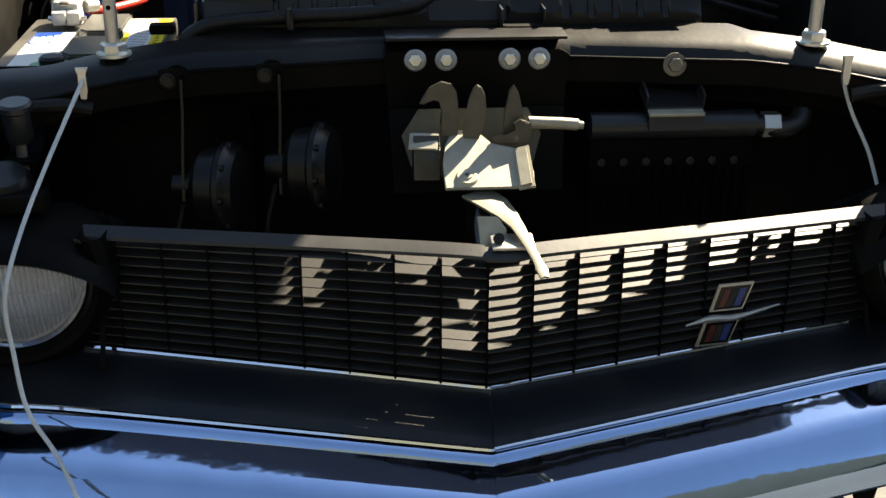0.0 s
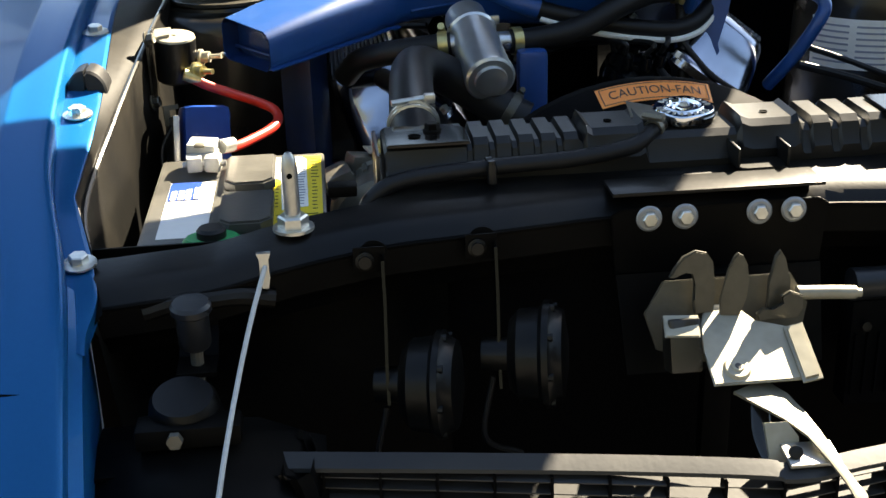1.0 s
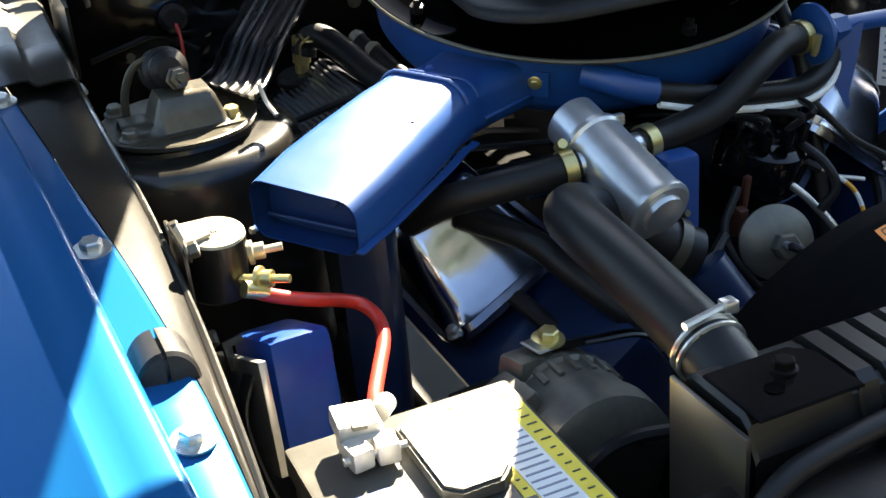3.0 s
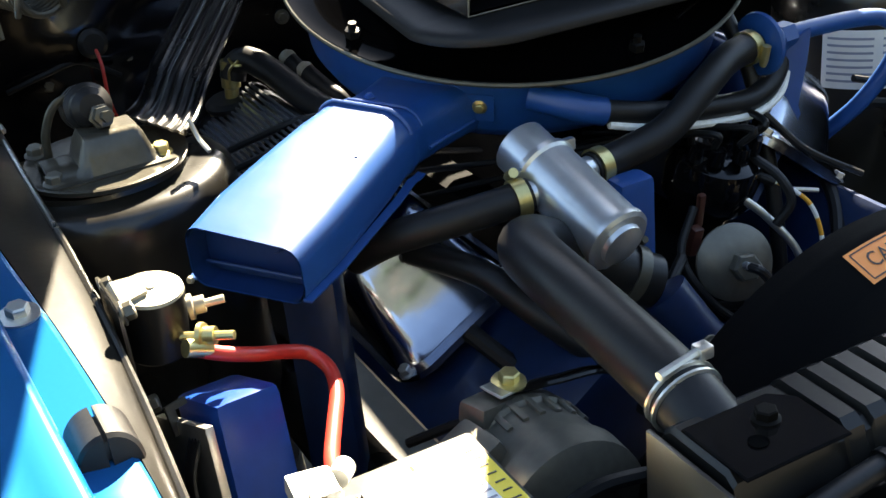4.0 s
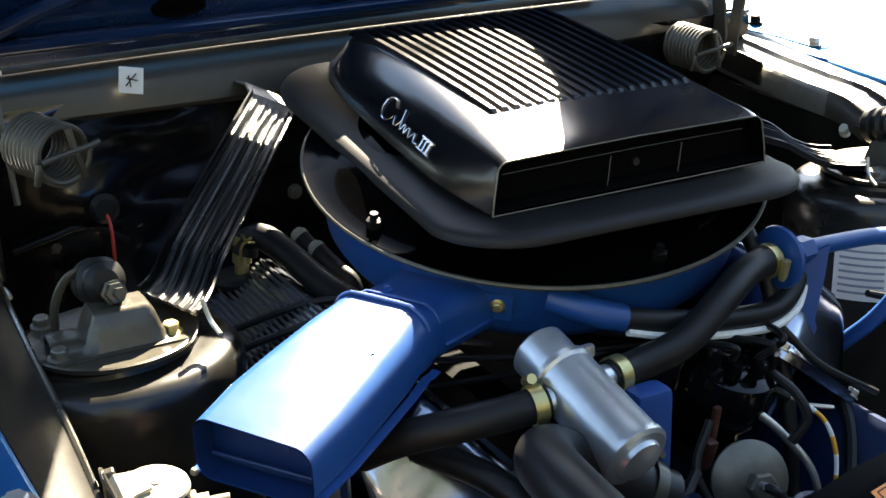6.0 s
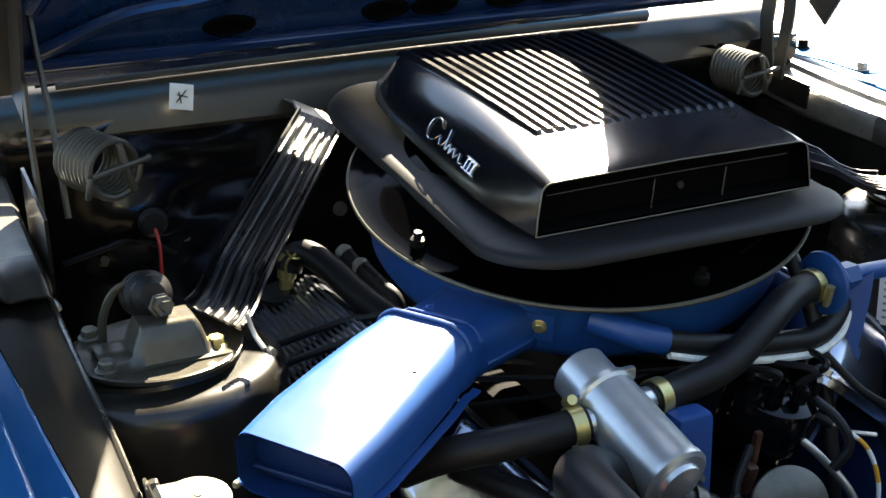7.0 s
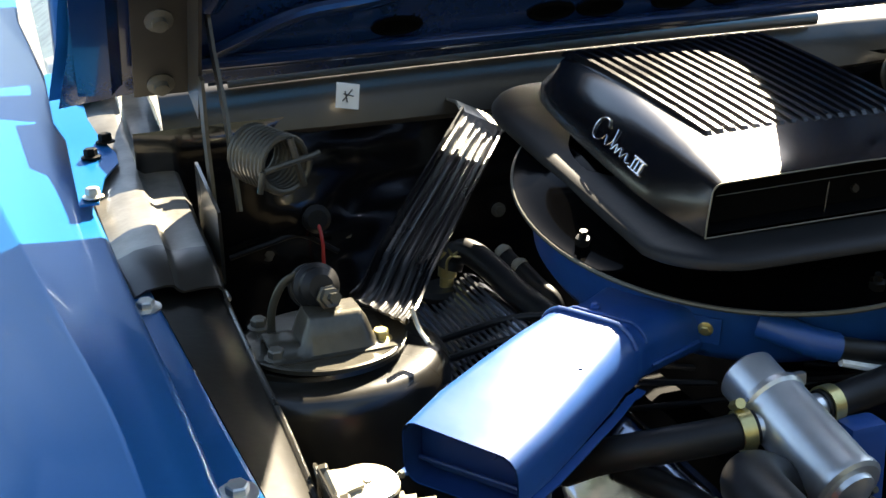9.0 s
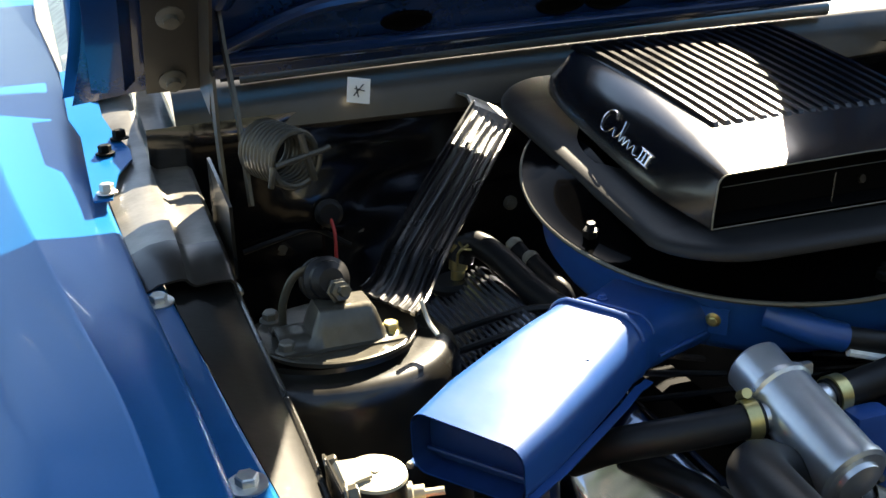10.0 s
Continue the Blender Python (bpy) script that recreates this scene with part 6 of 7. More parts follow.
# hood hinges with coil springs
RIGHT_COIL = (0.492, 1.247, 0.989)
for sx in (-1, 1):
    hg = thing("spring_hinge", (sx * 0.58, 1.12, 0.95), "grey steel hood hinge with a heavy coil spring", "hood hinge", "hood hinges")
    X = sx * 0.58

    def arm(name, pts, w, x, mat, t=0.004):
        B = bmesh.new()
        pts = [Vector(p) for p in pts]
        L, Rr = [], []
        for i, p in enumerate(pts):
            d = (pts[min(i + 1, len(pts) - 1)] - pts[max(i - 1, 0)]).normalized()
            nrm = Vector((0, -d.z, d.y))
            L.append(p + nrm * w / 2)
            Rr.append(p - nrm * w / 2)
        outline = L + Rr[::-1]
        lo = [B.verts.new((x - t / 2, v.y, v.z)) for v in outline]
        hi = [B.verts.new((x + t / 2, v.y, v.z)) for v in outline]
        B.faces.new(lo)
        B.faces.new(hi)
        skin(B, lo, hi)
        return part(name, B, mat, hg)

    lag = 0.17 * (sx > 0)
    arm("front_arm", [(0, 1.040 + lag * 1.00, 0.969), (0, 1.072 + lag * 0.70, 1.074), (0, 1.123 + lag * 0.40, 1.138), (0, 1.147 + lag * 0.30, 1.195)], 0.024, X + sx * -0.012, HOOK_STEEL)
    arm("rear_arm", [(0, 1.09 + lag, 0.96), (0, 1.1 + lag, 1.05), (0, 1.09 + lag, 1.12)], 0.03, X + sx * 0.01, HOOK_STEEL)
    arm("base_plate", [(0, 1.0 + lag, 0.94), (0, 1.08 + lag, 0.95), (0, 1.16 + lag * 0.7, 0.96)], 0.09 - 0.3 * lag, X + sx * 0.018, TOWER_BLACK)
    # hood-side leg, bolted to the hood's rail
    B = loft([[on_hood(sx * x, d, h) for x, h in ((0.66, -0.018), (0.66, -0.023), (0.596, -0.023), (0.592, -0.07), (0.588, -0.07), (0.592, -0.018))] for d in (0.05, 0.1, 0.32)])
    part("hood_leg", B, COWL_BLACK, hg)
    for d in (0.069, 0.17, 0.27):
        part("leg_bolt", lathe([(0, 0), (0.0165, 0), (0.017, 0.002), (0.009, 0.004), (0.009, 0.012), (0, 0.013)], on_hood(sx * 0.628, d, -0.023), (0, -math.sin(HA), -math.cos(HA)), 12), PHOSPHATE, hg)
    # coil
    SAx = Vector((0.38, -0.9, -0.06) if sx < 0 else (0.12, -0.98, -0.06)).normalized()
    sb = basis(SAx)
    sc0 = Vector((-0.547, 1.045, 1.036) if sx < 0 else RIGHT_COIL)
    pts = [sc0 + sb @ Vector((0.031 * math.cos(2 * math.pi * i / 18), 0.031 * math.sin(2 * math.pi * i / 18), 0.0076 * i / 18)) for i in range(9 * 18 + 1)]
    part("coil_spring", tube(pts, 0.0043, 8, n=1), HOOK_STEEL, hg)
    end = sc0 + SAx * 0.072
    part("spring_tail", tube([end + sb @ Vector((-0.031, 0, 0)), end + sb @ Vector((-0.01, 0.004, 0.004)), end + sb @ Vector((0.03, 0.008, 0.006)), end + sb @ Vector((0.038, 0.01, 0.006))], 0.0036, 8, n=3), HOOK_STEEL, hg)
    part("spring_bridge", tube([end + sb @ Vector((0.004, 0.031, 0.0)), end + sb @ Vector((0.01, 0.0, 0.004)), end + sb @ Vector((0.02, -0.026, 0.0))], 0.0042, 8, n=3), HOOK_STEEL, hg)
    part("hook", tube([end + sb @ Vector((-0.034, 0, 0)), end + sb @ Vector((-0.036, -0.01, 0)), end + sb @ Vector((-0.036, -0.024, -0.004))], 0.0036, 8), HOOK_STEEL, hg)
    # bracing panel behind the hinge
    gus = thing("hinge_gusset", (sx * 0.62, 1.15, 0.93), "worn black steel shelf below the hood hinge", "gusset", "hinge gussets", "structure")
    def shelf_lift(y):
        return lerp(y, (0.95, 0.975, 1.0, 1.03, 1.08, 1.2, 1.32, 1.42, 1.43, 1.52, 1.64, 1.78, 1.95), (-0.022, -0.012, -0.005, -0.001, 0.002, 0.014, 0.03, 0.046, 0.052, 0.07, 0.08, 0.085, 0.085))

    def shelf_rows(ys):
        return [[(sx * x, y, z + shelf_lift(y)) for x, z in ((0.602, 0.9), (0.606, 0.932), (0.612, 0.938), (0.63, 0.939), (0.65, 0.9375), (0.655, 0.941), (0.659, 0.946), (0.668, 0.9475), (0.69, 0.945), (-flange_out(y) - 0.003, 0.936))] for y in ys]

    part("front_shelf", sheet(shelf_rows((0.95, 0.975, 1.0, 1.03)), thick=0.003), COWL_BLACK, gus, angle=40)
    part("shelf", sheet(shelf_rows((1.03, 1.08, 1.14, 1.2, 1.26, 1.32, 1.42, 1.43, 1.52, 1.64, 1.78, 1.95)), thick=0.003), WORN_GREY, gus, angle=40)
    part("dark_slot", box((sx * 0.64, 1.33, 0.975), (0.012, 0.006, 0.004), 0.001), RECESS_SHADE, gus)
    # body-coloured fender tab bolted over the shelf's outer edge
    tab = [[(sx * x, y, 0.954 + shelf_lift(y)) for x in (0.74 + 0.012 * (y > 1.4), 0.5 * (0.74 + xi), xi + 0.003, xi)] for y, xi in ((1.17, 0.717), (1.25, 0.703), (1.295, 0.681), (1.33, 0.68), (1.395, 0.696), (1.45, 0.706), (1.7, 0.706))]
    part("fender_tab", sheet(tab, thick=0.003), PAINT, gus, "light blue fender tab with bolts", angle=40)
    for x, y, m in ((0.713, 1.321, SATIN_BLACK), (0.69, 1.368, SATIN_BLACK), (0.722, 1.187, STEEL)):
        hexbolt(gus, (sx * x, y, 0.9555 + shelf_lift(y)), (0, 0, 1), 0.009, 0.01, 0.013, m)

# printed sheet on the far shock tower
sh = thing("printed_sheet", (0.45, 0.75, 0.776), "white printed specification label on the shock tower", "label")


def on_tower(u, v, lift):
    """u runs round the far tower's face from 0 to 1, v up the label."""
    a = radians(203 + 60 * u)
    return Vector((0.53 + (0.143 + lift) * math.cos(a), 0.835 + (0.128 + lift) * math.sin(a), 0.736 + 0.08 * v))


part("paper", sheet([[on_tower(i / 12, v, 0.0) for i in range(13)] for v in (0.0, 0.5, 1.0)], thick=0.0008), WHITE_LABEL, sh)
for k in range(7):
    v = 0.12 + 0.12 * k
    for u0, u1 in ((0.05, 0.46), (0.54, 0.95 - 0.1 * (k % 3 == 1))):
        part("text_line", sheet([[on_tower(u0 + (u1 - u0) * i / 6, v + dv, 0.0012) for i in range(7)] for dv in (0.0, 0.04)], thick=0.0004), GREY_INK, sh)
rl = thing("wire_loom", (0.42, 0.65, 0.75), "black wire loom across the far apron", "wire")
for k in range(2):
    part("wire", tube([(0.33, 0.66, 0.8 - 0.03 * k), (0.4, 0.655, 0.775 - 0.025 * k), (0.48, 0.64, 0.745 - 0.02 * k), (0.58, 0.62, 0.72 - 0.02 * k)], 0.0045 + 0.002 * k, 8), RUBBER, rl)
# gold fitting, hoses and ribbed breather on the near valve cover
bp = thing("pcv_valve", (-0.32, 1.07, 0.8), "black breather valve with a gold stem on the valve cover", "breather valve")
part("base", lathe([(0, -0.012), (0.021, -0.012), (0.021, 0.008), (0.018, 0.012), (0, 0.012)], (-0.321, 1.074, 0.802), (-0.2, 0, 1), 24), GOLD_ZINC, bp, "gold plated base cup")
part("grommet", lathe([(0, 0), (0.027, 0), (0.03, 0.004), (0.03, 0.009), (0.024, 0.014), (0, 0.014)], (-0.318, 1.066, 0.815), (-0.1, -0.05, 1), 28), RUBBER, bp)
part("stem", lathe([(0, 0), (0.009, 0), (0.009, 0.014), (0.012, 0.016), (0.012, 0.05), (0, 0.05)], (-0.314, 1.064, 0.826), (0.1, 0, 1), 20), GOLD_ZINC, bp)
part("hose", tube([(-0.309, 1.063, 0.852), (-0.303, 1.062, 0.868), (-0.29, 1.045, 0.876), (-0.275, 1.005, 0.866), (-0.258, 0.95, 0.845), (-0.235, 0.88, 0.83), (-0.2, 0.82, 0.82)], 0.0165, 16), RUBBER, bp)
part("spring_clip", tube([(-0.316, 1.045, 0.884), (-0.309, 1.043, 0.874), (-0.296, 1.03, 0.878), (-0.286, 1.03, 0.89)], 0.0018, 8), GOLD_ZINC, bp)
part("spring_clip", tube([(-0.318, 1.05, 0.85), (-0.316, 1.048, 0.868), (-0.305, 1.04, 0.88)], 0.0018, 8), GOLD_ZINC, bp)
for k, (dy, dz) in enumerate(((0.0, 0.0), (-0.045, -0.004), (-0.1, -0.012))):
    pl = thing("plug_lead", (-0.38, 0.9 + dy, 0.82), "black spark plug lead over the valve cover", "ignition lead", "plug leads")
    part("lead", tube([(-0.44, 0.965 + dy, 0.765 + dz), (-0.395, 0.952 + dy, 0.797 + dz), (-0.34, 0.93 + dy, 0.82 + dz), (-0.285, 0.902 + dy, 0.839 + dz), (-0.22, 0.87 + dy, 0.845 + dz)], 0.0048, 8), RUBBER, pl)
    part("boot", tube([(-0.45, 0.968 + dy, 0.752 + dz), (-0.425, 0.962 + dy, 0.778 + dz)], 0.0085, 10, smooth=False), RUBBER, pl)
for p, q in (((-0.215, 1.112, 0.84), (-0.19, 1.06, 0.8)), ((-0.203, 1.085, 0.828), (-0.18, 1.03, 0.795))):
    wf = thing("boot_fitting", p, "black elbow fitting with a pale metal cap", "fitting", "cap fittings")
    d = (Vector(p) - Vector(q)).normalized()
    part("cap", lathe([(0, 0), (0.012, 0), (0.012, 0.006), (0.008, 0.012), (0, 0.013)], p, d, 16), CREAM_STEEL, wf)
    part("stalk", tube([p, Vector(p).lerp(Vector(q), 0.5), q, Vector(q) + Vector((0.01, -0.01, -0.06))], 0.011, 12), RUBBER, wf)
# water pump, small hoses and wires low in front of the engine
wp = thing("water_pump", (0, 0.38, 0.62), "grimy blue cast water pump housing, darkened as in shade, with bolts", "water pump")
part("housing", lathe([(0, -0.05), (0.05, -0.05), (0.062, -0.03), (0.062, 0.0), (0.045, 0.015), (0.03, 0.04), (0, 0.04)], (0.0, 0.39, 0.63), (0, -1, 0.05), 32), GRIMY_SHADE_BLUE, wp)
part("outlet", tube([(-0.03, 0.4, 0.65), (-0.08, 0.42, 0.7), (-0.11, 0.45, 0.755)], 0.024, 16), GRIMY_SHADE_BLUE, wp)
for i in range(6):
    a = 2 * math.pi * i / 6 + 0.3
    hexbolt(wp, (0.055 * math.cos(a), 0.385, 0.63 + 0.055 * math.sin(a)), (0, -1, 0.05), 0.006, 0.007, 0.008, PHOSPHATE)
fp = thing("fuel_pump", (0.08, 0.46, 0.66), "dark blue fuel pump with a crimped rim", "fuel pump")
part("body", lathe([(0, -0.03), (0.034, -0.03), (0.036, -0.005), (0.042, -0.003), (0.042, 0.004), (0.036, 0.006), (0.03, 0.03), (0, 0.034)], (0.085, 0.46, 0.665), (0.2, -0.5, 0.8), 32), GRIMY_SHADE_BLUE, fp)
part("nipple", tube([(0.1, 0.44, 0.69), (0.12, 0.43, 0.7)], 0.006, 10, smooth=False), STEEL, fp)
for pts, r in (([(-0.2, 0.5, 0.74), (-0.15, 0.47, 0.73), (-0.1, 0.47, 0.735), (-0.05, 0.5, 0.75)], 0.006), ([(-0.02, 0.52, 0.79), (-0.05, 0.5, 0.75), (-0.03, 0.47, 0.7), (0.02, 0.45, 0.66)], 0.0045),
               ([(0.1, 0.6, 0.8), (0.09, 0.56, 0.8), (0.1, 0.53, 0.785), (0.105, 0.515, 0.76), (0.09, 0.52, 0.735)], 0.0055), ([(-0.27, 0.55, 0.72), (-0.24, 0.48, 0.69), (-0.2, 0.42, 0.68), (-0.12, 0.4, 0.66)], 0.01),
               ([(0.22, 0.62, 0.76), (0.2, 0.55, 0.72), (0.16, 0.5, 0.68), (0.12, 0.46, 0.64)], 0.008), ([(-0.37, 0.5, 0.66), (-0.33, 0.46, 0.69), (-0.28, 0.43, 0.7), (-0.22, 0.43, 0.69)], 0.005)):
    ln = thing("small_hose", pts[0], "thin black rubber hose or wire among the engine parts", "hose", "small hoses")
    part("hose", tube(pts, r, 10), RUBBER, ln)
for i, (x, y, z) in enumerate(((-0.1, 0.36, 0.66), (0.1, 0.36, 0.68), (-0.06, 0.36, 0.55), (0.08, 0.36, 0.54), (-0.12, 0.37, 0.74))):
    bs = thing("cover_bolt", (x, y, z), "small oily bolt on the front cover", "bolt", "cover bolts")
    part("head", lathe([(0, 0), (0.01, 0), (0.01, 0.003), (0.0075, 0.004), (0.0075, 0.011), (0, 0.012)], (x, y, z), (0, -1, 0.1), 12), PHOSPHATE, bs)

# ---- hood latch, horns, cooler, lanyards ----
part("latch_lip", box((0, 0.022, 0.8265), (0.215, 0.045, 0.004), 0.001), SUPPORT_BLACK, rs)
la = thing("hood_latch", (0, -0.02, 0.7), "hood latch with a pale zinc plate and release lever", "hood latch")
part("mount_panel", plate([(-0.105, -0.055), (0.105, -0.055), (0.11, 0.008), (0.1, 0.014), (-0.1, 0.014), (-0.11, 0.008)], pose(0, -0.002, 0.8, 90, 0, 0), 0.004, 0.001), SATIN_BLACK, la)
part("lower_panel", plate([(-0.1, -0.1), (0.1, -0.1), (0.105, 0), (-0.105, 0)], pose(0, -0.006, 0.745, 68, 0, 0), 0.004), SATIN_BLACK, la)
for x in (-0.073, -0.037, 0.038, 0.073):
    part("bolt", lathe([(0, 0), (0.0125, 0), (0.013, 0.002), (0.011, 0.0035), (0.009, 0.0035), (0, 0.0035)], (x, -0.007, 0.804), (0, -1, 0.1), 28), CAST, la)
    part("bolt_head", lathe([(0, 0.003), (0.0078, 0.003), (0.0078, 0.008), (0.0065, 0.0095), (0, 0.0095)], (x, -0.007, 0.804), (0, -1, 0.1), 6), ZINC, la)
part("back_plate", plate([(-0.075, -0.035), (-0.03, -0.05), (0.04, -0.05), (0.065, -0.035), (0.075, 0.0), (0.06, 0.03), (-0.065, 0.03), (-0.085, 0.0)], pose(-0.008, -0.073, 0.733, 70, 0, 0), 0.004, 0.001), HOOK_STEEL, la)


def hook(name, outline, x, y, z, rot, t=0.006):
    return part(name, plate(outline, pose(x, y, z, 84, 0, rot), t, 0.0012), HOOK_STEEL, la)


hook("hook", [(-0.006, 0), (0.012, 0), (0.013, 0.02), (0.012, 0.036), (0.011, 0.05), (0.005, 0.059), (-0.006, 0.062), (-0.018, 0.057), (-0.027, 0.046), (-0.031, 0.038), (-0.026, 0.037), (-0.016, 0.043), (-0.008, 0.041), (-0.005, 0.03), (-0.008, 0.014)], -0.042, -0.085, 0.737, 4)
hook("hook", [(-0.012, 0), (0.006, 0), (0.012, 0.016), (0.014, 0.034), (0.012, 0.05), (0.008, 0.058), (0.003, 0.061), (-0.001, 0.057), (-0.006, 0.045), (-0.009, 0.03), (-0.013, 0.016)], -0.012, -0.09, 0.735, -6)
hook("striker_guide", [(-0.01, 0), (0.014, 0), (0.013, 0.03), (0.008, 0.052), (0.003, 0.061), (-0.002, 0.056), (-0.008, 0.03)], 0.031, -0.086, 0.733, 5)
hook("secondary_hook", [(-0.024, 0), (0.014, 0), (0.019, 0.01), (0.018, 0.022), (0.006, 0.027), (-0.003, 0.022), (0.002, 0.015), (-0.01, 0.009), (-0.02, 0.012), (-0.026, 0.007)], 0.034, -0.097, 0.731, 2)
part("cross_bar", tube([(0.05, -0.09, 0.752), (0.085, -0.09, 0.75), (0.107, -0.09, 0.748)], 0.0068, 12, smooth=False), CREAM_STEEL, la)
part("bar_tip", tube([(0.104, -0.09, 0.748), (0.113, -0.09, 0.747)], 0.0045, 12, smooth=False), CREAM_STEEL, la)
PM = pose(-0.0, -0.142, 0.709, 25, 0, 0)
part("face_plate", plate([(-0.05, -0.024), (0.048, -0.024), (0.05, 0.0), (0.044, 0.034), (0.03, 0.038), (0.006, 0.045), (-0.008, 0.068), (-0.036, 0.07), (-0.046, 0.044), (-0.05, 0.015)], PM, 0.004, 0.0012), CREAM_STEEL, la)
part("face_rib", plate([(-0.009, -0.03), (0.009, -0.03), (0.009, 0.034), (-0.009, 0.034)], PM @ pose(0.04, 0, 0.004, 0, -18, 0), 0.008, 0.003), CREAM_STEEL, la)
part("rivet_boss", lathe([(0, 0), (0.013, 0), (0.011, 0.003), (0.006, 0.003), (0.005, 0.0045), (0, 0.005)], PM @ Vector((-0.025, -0.008, 0.004)), PM.to_3x3() @ Vector((0, 0, 1)), 28), CREAM_STEEL, la)
part("rivet_socket", lathe([(0, 0.0052), (0.003, 0.0052), (0.0032, 0.0045)], PM @ Vector((-0.025, -0.008, 0.004)), PM.to_3x3() @ Vector((0, 0, 1)), 8), INK, la)
part("side_tab", plate([(-0.016, -0.012), (0.016, -0.012), (0.016, 0.012), (-0.016, 0.012)], pose(-0.071, -0.125, 0.742, 30, 0, -8), 0.003, 0.001), CREAM_STEEL, la)
part("side_box", box((-0.068, -0.12, 0.722), (0.03, 0.03, 0.05), 0.003, (-20, 0, 0)), TOWER_BLACK, la)
# release lever: a bent strip that narrows towards its tip
pts = [(-0.014, -0.158, 0.694, 0.036), (0.0, -0.175, 0.69, 0.034), (0.014, -0.198, 0.684, 0.022), (0.022, -0.223, 0.68, 0.014), (0.03, -0.249, 0.67, 0.01), (0.036, -0.271, 0.662, 0.009), (0.04, -0.286, 0.656, 0.012), (0.041, -0.294, 0.652, 0.009)]
rows = []
for i in range(29):
    f = i / 28 * (len(pts) - 1)
    x, y, z, w = (np.interp(f, range(len(pts)), [p[k] for p in pts]) for k in range(4))
    rows.append([(x - w / 2, y - 0.2 * w, z), (x, y, z + 0.002), (x + w / 2, y + 0.2 * w, z)])
part("release_lever", sheet(rows, thick=0.003), LEVER_STEEL, la, "pale bent release lever", angle=60)
part("pull_rod", tube([(-0.005, -0.16, 0.69), (-0.012, -0.19, 0.665), (-0.01, -0.22, 0.65)], 0.009, 10, flat=0.4), TOWER_BLACK, la)

# horns
for k, (x, yb) in enumerate(((-0.292, -0.09), (-0.188, -0.075))):
    hn = thing("horn", (x, yb, 0.62), "black disc horn on a bent bracket", "horn", "horns")
    ax = Vector((1, -0.25, 0.05))
    c = Vector((x, yb, 0.683 + 0.016 * k))
    part("bell", lathe([(0, -0.06), (0.016, -0.06), (0.018, -0.035), (0.034, -0.033), (0.044, -0.024), (0.046, -0.004), (0.052, 0.0), (0.052, 0.006), (0.046, 0.01), (0.042, 0.018), (0.02, 0.022), (0, 0.022)], c, ax, 40), SUPPORT_BLACK, hn)
    for i in range(8):
        a = 2 * math.pi * i / 8
        Bz = basis(ax)
        part("rim_screw", lathe([(0, 0.004), (0.004, 0.004), (0.004, 0.011), (0, 0.011)], c + Bz @ Vector((0.048 * math.cos(a), 0.048 * math.sin(a), 0)), ax, 8), SUPPORT_BLACK, hn)
    bx = x - 0.046 if k == 0 else x - 0.042
    part("bracket", loft([[Vector(p) + Vector((dx, 0, 0)) + Vector((0, dy, 0)) for dx, dy in ((-0.0015, -0.01), (0.0015, -0.01), (0.0015, 0.01), (-0.0015, 0.01))] for p in ((bx, yb + 0.04, 0.8), (bx, yb + 0.03, 0.76), (bx - 0.002, yb + 0.01, 0.7), (bx - 0.002, yb, 0.67))]), GLOSS_BLACK, hn)
    part("bracket_tab", box((bx - 0.012, yb + 0.047, 0.795), (0.03, 0.003, 0.026), 0.001), SATIN_BLACK, hn)
    part("bracket_bolt", lathe([(0, 0), (0.009, 0), (0.009, 0.003), (0.006, 0.004), (0.006, 0.008), (0, 0.008)], (bx - 0.016, yb + 0.045, 0.795), (0, -1, 0.1), 20), SUPPORT_BLACK, hn)
    part("lead", tube([c + Vector((-0.05, 0.0, -0.02)), c + Vector((-0.06, -0.01, -0.08)), c + Vector((-0.02, 0.02, -0.12))], 0.003, 8), RUBBER, hn)

# oil cooler ahead of the radiator
oc = thing("oil_cooler", (0.25, -0.05, 0.7), "black finned oil cooler tank on a bent strap", "oil cooler")
part("upper_tank", tube([(0.135, -0.055, 0.735), (0.2, -0.055, 0.735), (0.335, -0.055, 0.735)], 0.017, 18, smooth=False), COOLER_BLACK, oc)
part("lower_core", box((0.235, -0.05, 0.66), (0.2, 0.03, 0.12), 0.003), MATT_BLACK, oc)
for i in range(7):
    part("fin_end", lathe([(0, 0), (0.005, 0), (0.005, 0.006), (0, 0.007)], (0.148 + 0.027 * i, -0.068, 0.694), (0, -1, 0.2), 14), SUPPORT_BLACK, oc)
for i in range(16):
    part("fin", box((0.14 + 0.0125 * i, -0.067, 0.65), (0.002, 0.006, 0.07), 0.0), MATT_BLACK, oc)
part("pipe_elbow", tube([(0.335, -0.055, 0.735), (0.37, -0.06, 0.73), (0.395, -0.05, 0.74), (0.4, -0.03, 0.77)], 0.012, 14), COOLER_BLACK, oc)
part("fitting", lathe([(0, 0), (0.016, 0), (0.016, 0.02), (0, 0.02)], (0.345, -0.057, 0.734), (1, 0, 0), 6), STEEL, oc)
part("strap", loft([[Vector((0.234 + dx, y, z)) for dx in (-0.032, 0.032)] + [Vector((0.234 + dx, y + 0.003, z + 0.003)) for dx in (0.032, -0.032)] for y, z in ((-0.012, 0.81), (-0.016, 0.785), (-0.04, 0.768), (-0.072, 0.758), (-0.078, 0.735))]), COOLER_BLACK, oc)
for dx in (-0.034, 0.034):
    part("strap_ear", box((0.234 + dx, -0.045, 0.775), (0.003, 0.05, 0.02), 0.001, (20, 0, 0)), COOLER_BLACK, oc)
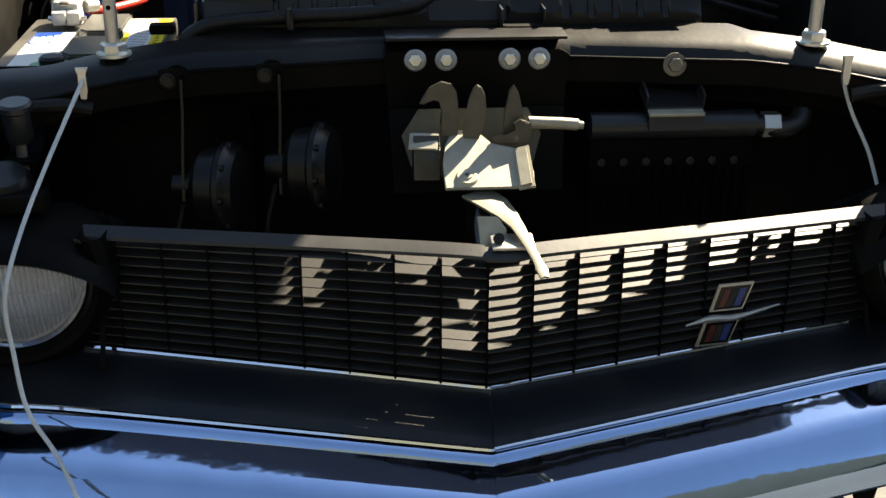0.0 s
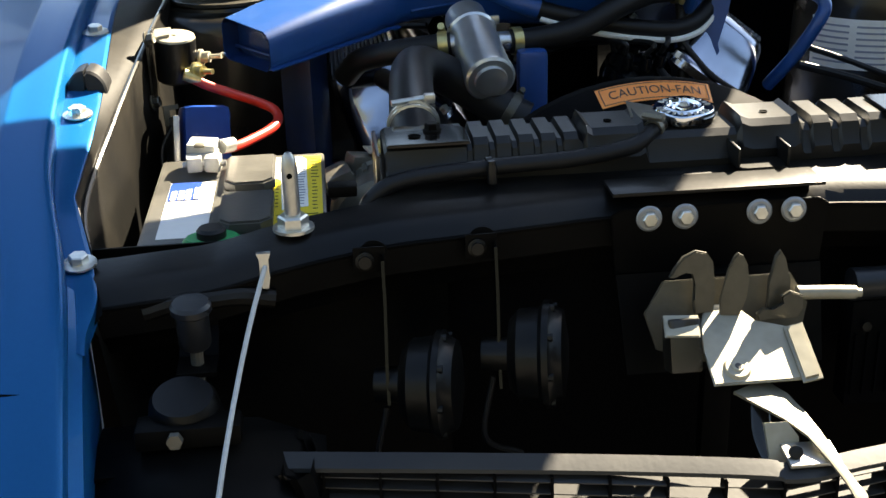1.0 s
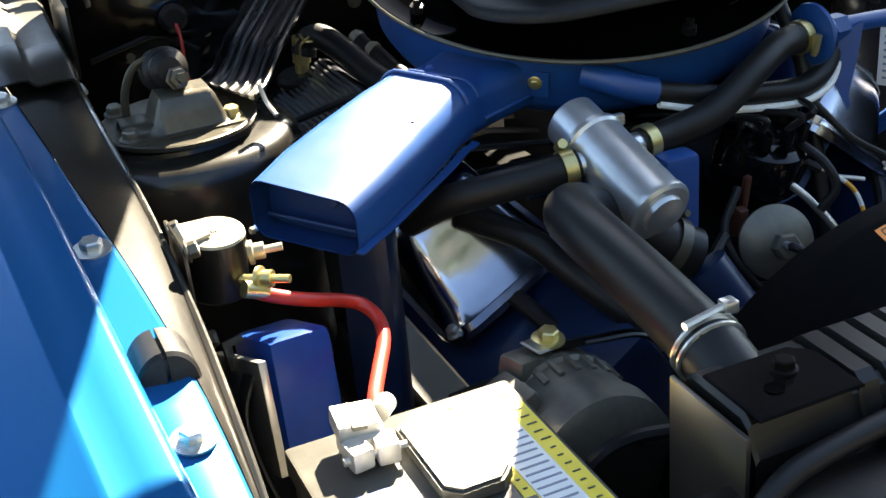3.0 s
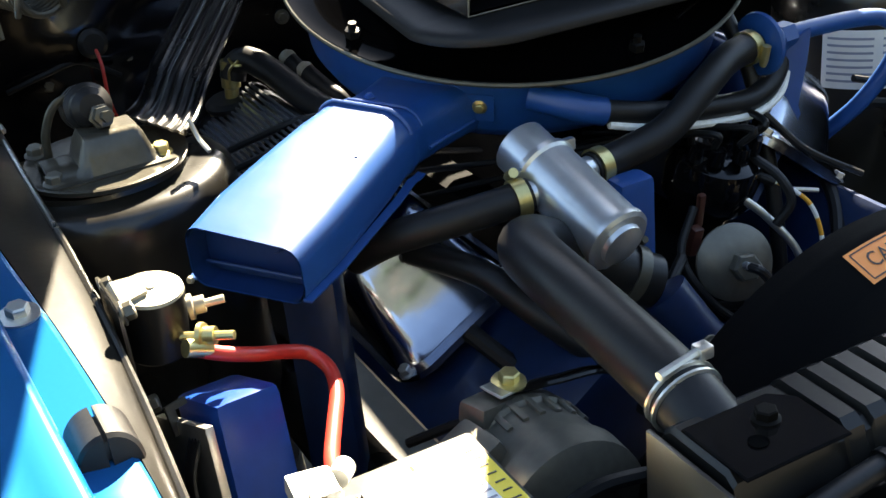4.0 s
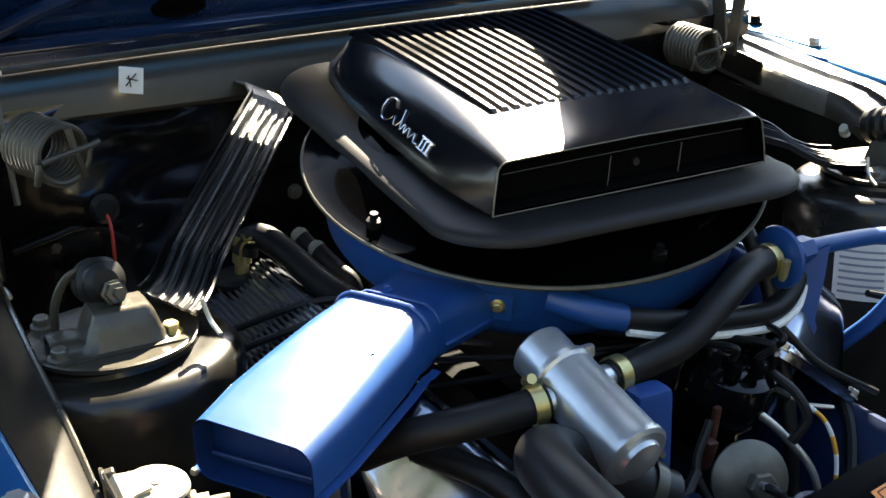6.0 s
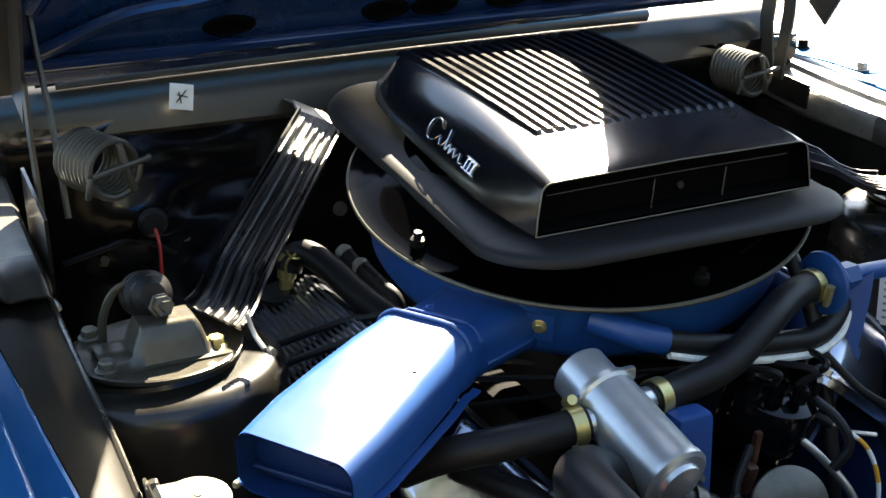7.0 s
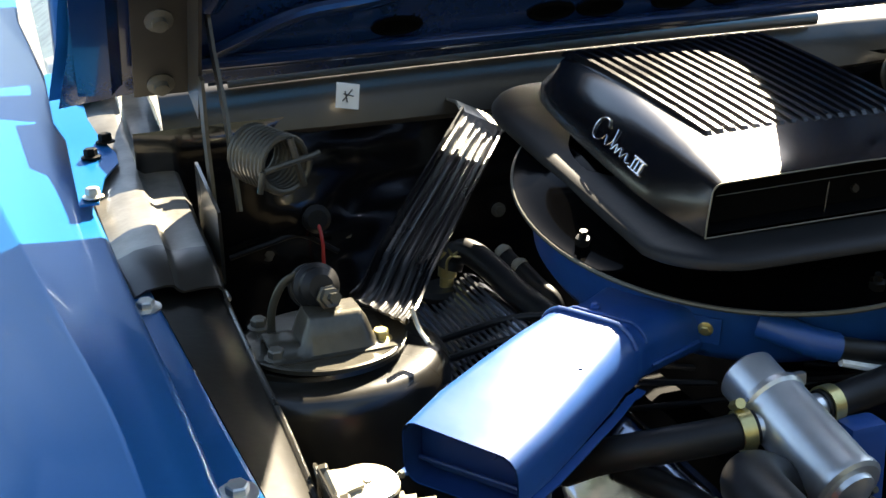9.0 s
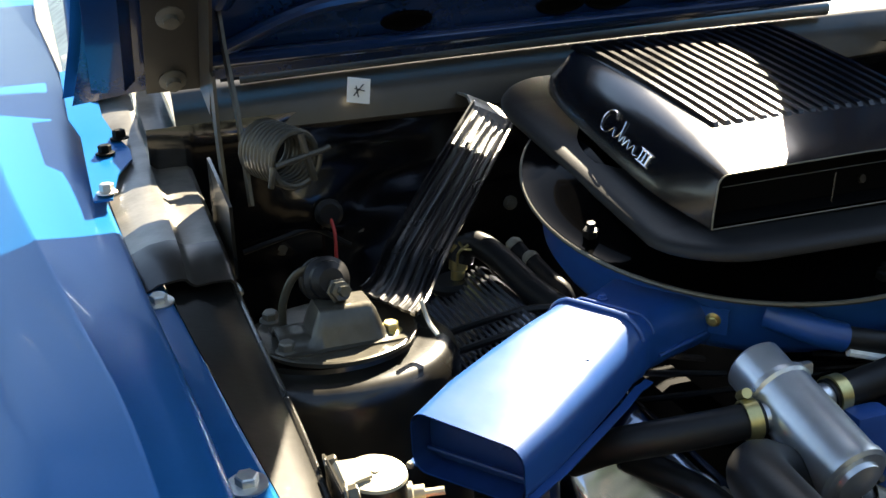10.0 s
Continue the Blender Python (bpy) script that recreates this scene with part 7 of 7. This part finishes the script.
part("strap_lip", box((0.234, -0.074, 0.756), (0.066, 0.014, 0.004), 0.001, (12, 0, 0)), CREAM_STEEL, oc)
oc.location += Vector((0, 0.035, -0.012))

# hood-pin posts, lanyards, height bumpers
for sx in (-1, 1):
    rbm = thing("height_bumper", (sx * 0.512, -0.095, 0.73), "black rubber height bumper on a threaded stem", "bumper stop", "height bumpers")
    part("body", lathe([(0, 0), (0.013, 0), (0.015, 0.004), (0.015, 0.034), (0.0185, 0.037), (0.0185, 0.043), (0.016, 0.046), (0, 0.046)], (sx * 0.512, -0.095, 0.744), (0, -0.1, 1), 28), COOLER_BLACK, rbm)
    part("stem", tube([(sx * 0.512, -0.095, 0.7), (sx * 0.512, -0.095, 0.746)], 0.006, 10, smooth=False), PHOSPHATE, rbm)
    part("bracket", loft([[(sx * 0.512 + dx, y, z + dz) for dx, dz in ((-0.018, 0), (0.018, 0), (0.018, 0.004), (-0.018, 0.004))] for y, z in ((-0.115, 0.722), (-0.08, 0.722), (-0.055, 0.74), (-0.05, 0.765))]), SATIN_BLACK, rbm)
    x = sx * 0.412 - 0.007
    pin = thing("hood_pin", (x, 0.0, 0.81), "upright bare steel hood pin with a lock nut", "hood pin", "hood pins")
    z0 = support_z(x) + 0.002
    part("washer", lathe([(0, 0), (0.02, 0), (0.02, 0.003), (0, 0.003)], (x, 0.0, z0), (0, 0, 1), 28), ZINC, pin)
    part("nut", lathe([(0, 0.003), (0.015, 0.003), (0.015, 0.013), (0.013, 0.015), (0, 0.015)], (x, 0.0, z0), (0, 0, 1), 6), ZINC, pin)
    part("post", lathe([(0, 0.0), (0.0078, 0.0), (0.0078, 0.06), (0.0066, 0.072), (0.003, 0.077), (0, 0.078)], (x, 0.0, z0), (0, 0, 1), 20), STEEL, pin)
    part("pin_hole", tube([(x - 0.0, -0.0085, z0 + 0.056), (x, 0.0085, z0 + 0.056)], 0.0028, 10, smooth=False), RECESS_SHADE, pin)
    lan = thing("lanyard", (sx * 0.45, -0.05, 0.8), "pale wire lanyard hanging from the radiator support", "lanyard", "lanyards")
    lx = sx * 0.447 if sx < 0 else 0.43
    part("end_fitting", loft([[(lx + dx * s, support_y(lx) - 0.006 + dy, zz) for dx, dy in ((-0.007, -0.003), (0.007, -0.003), (0.007, 0.003), (-0.007, 0.003))] for s, zz in ((0.95, 0.813), (0.6, 0.806), (0.65, 0.787), (0.4, 0.778))]), ZINC, lan)
    run = [(-0.446, -0.055, 0.8), (-0.46, -0.1, 0.768), (-0.472, -0.16, 0.737), (-0.483, -0.23, 0.703), (-0.491, -0.284, 0.668), (-0.495, -0.298, 0.637), (-0.489, -0.312, 0.596), (-0.474, -0.345, 0.55), (-0.44, -0.39, 0.525), (-0.41, -0.45, 0.512), (-0.38, -0.5, 0.45), (-0.36, -0.51, 0.38)]
    if sx > 0:
        run = [(0.43, -0.042, 0.782), (0.444, -0.05, 0.742), (0.462, -0.07, 0.7), (0.476, -0.1, 0.645), (0.5, -0.14, 0.6), (0.54, -0.16, 0.58)]
    part("cable", tube(run, 0.0024, 8), PALE_WIRE, lan)

# ---- surroundings, seen only as reflections in the paint ----
rt = random.Random(9)
rows = []
hts = [(4.0 + 2.5 * math.sin(i * 0.7) + 2.0 * rt.random()) * (1 + 3.2 * max(0.0, -math.sin(2 * math.pi * i / 90))) for i in range(90)]
for f in (0.0, 0.5, 1.0):
    rows.append([((34 + rt.random() * 2 * f) * math.cos(2 * math.pi * i / 90), (34 + rt.random() * 2 * f) * math.sin(2 * math.pi * i / 90), f * hts[i % 90]) for i in range(91)])
for r in rows:
    r[-1] = r[0]
solo("backdrop", sheet(rows), TREELINE, "far dark green line of trees round the drive", "trees", "structure")


def palm(x, y, h, seed):
    r = random.Random(seed)
    p = thing("palm_tree", (x, y, 0), "tall palm tree with drooping green fronds beside the drive", "tree", "palms by the drive")
    top = Vector((x + 0.3 * r.random(), y + 0.3 * r.random(), h))
    part("trunk", tube([(x, y, 0), (x + 0.05, y, h * 0.5), top], 0.16, 12, radii=[0.22, 0.15, 0.13]), BARK, p)
    B = bmesh.new()
    for k in range(22):
        a, lift = 2 * math.pi * k / 22 + r.random() * 0.3, 0.9 * r.random() - 0.1
        d = Vector((math.cos(a), math.sin(a), 0))
        L = 1.9 + 0.5 * r.random()
        side = Vector((-d.y, d.x, 0))
        for q in range(16):
            f = (q + 1) / 16
            base = top + d * L * f * (1 - 0.25 * f) + Vector((0, 0, L * (lift * f - 0.75 * f * f)))
            for sg in (-1, 1):
                tip = base + side * sg * 0.55 * math.sin(math.pi * min(1, f * 0.85 + 0.12)) + d * 0.2 + Vector((0, 0, -0.3 - 0.2 * r.random()))
                w = d * 0.035
                B.faces.new([B.verts.new(v) for v in (base - w, base + w, tip)])
    part("crown", B, FOLIAGE, p)


for i, (x, y, h) in enumerate(((-7.5, 6.0, 6.5), (-9.5, 10.0, 8.0), (-6.0, 12.0, 7.0), (-11.0, -3.0, 6.5), (9.0, -8.0, 7.5), (-3.0, -14.0, 7.0))):
    palm(x, y, h, i)
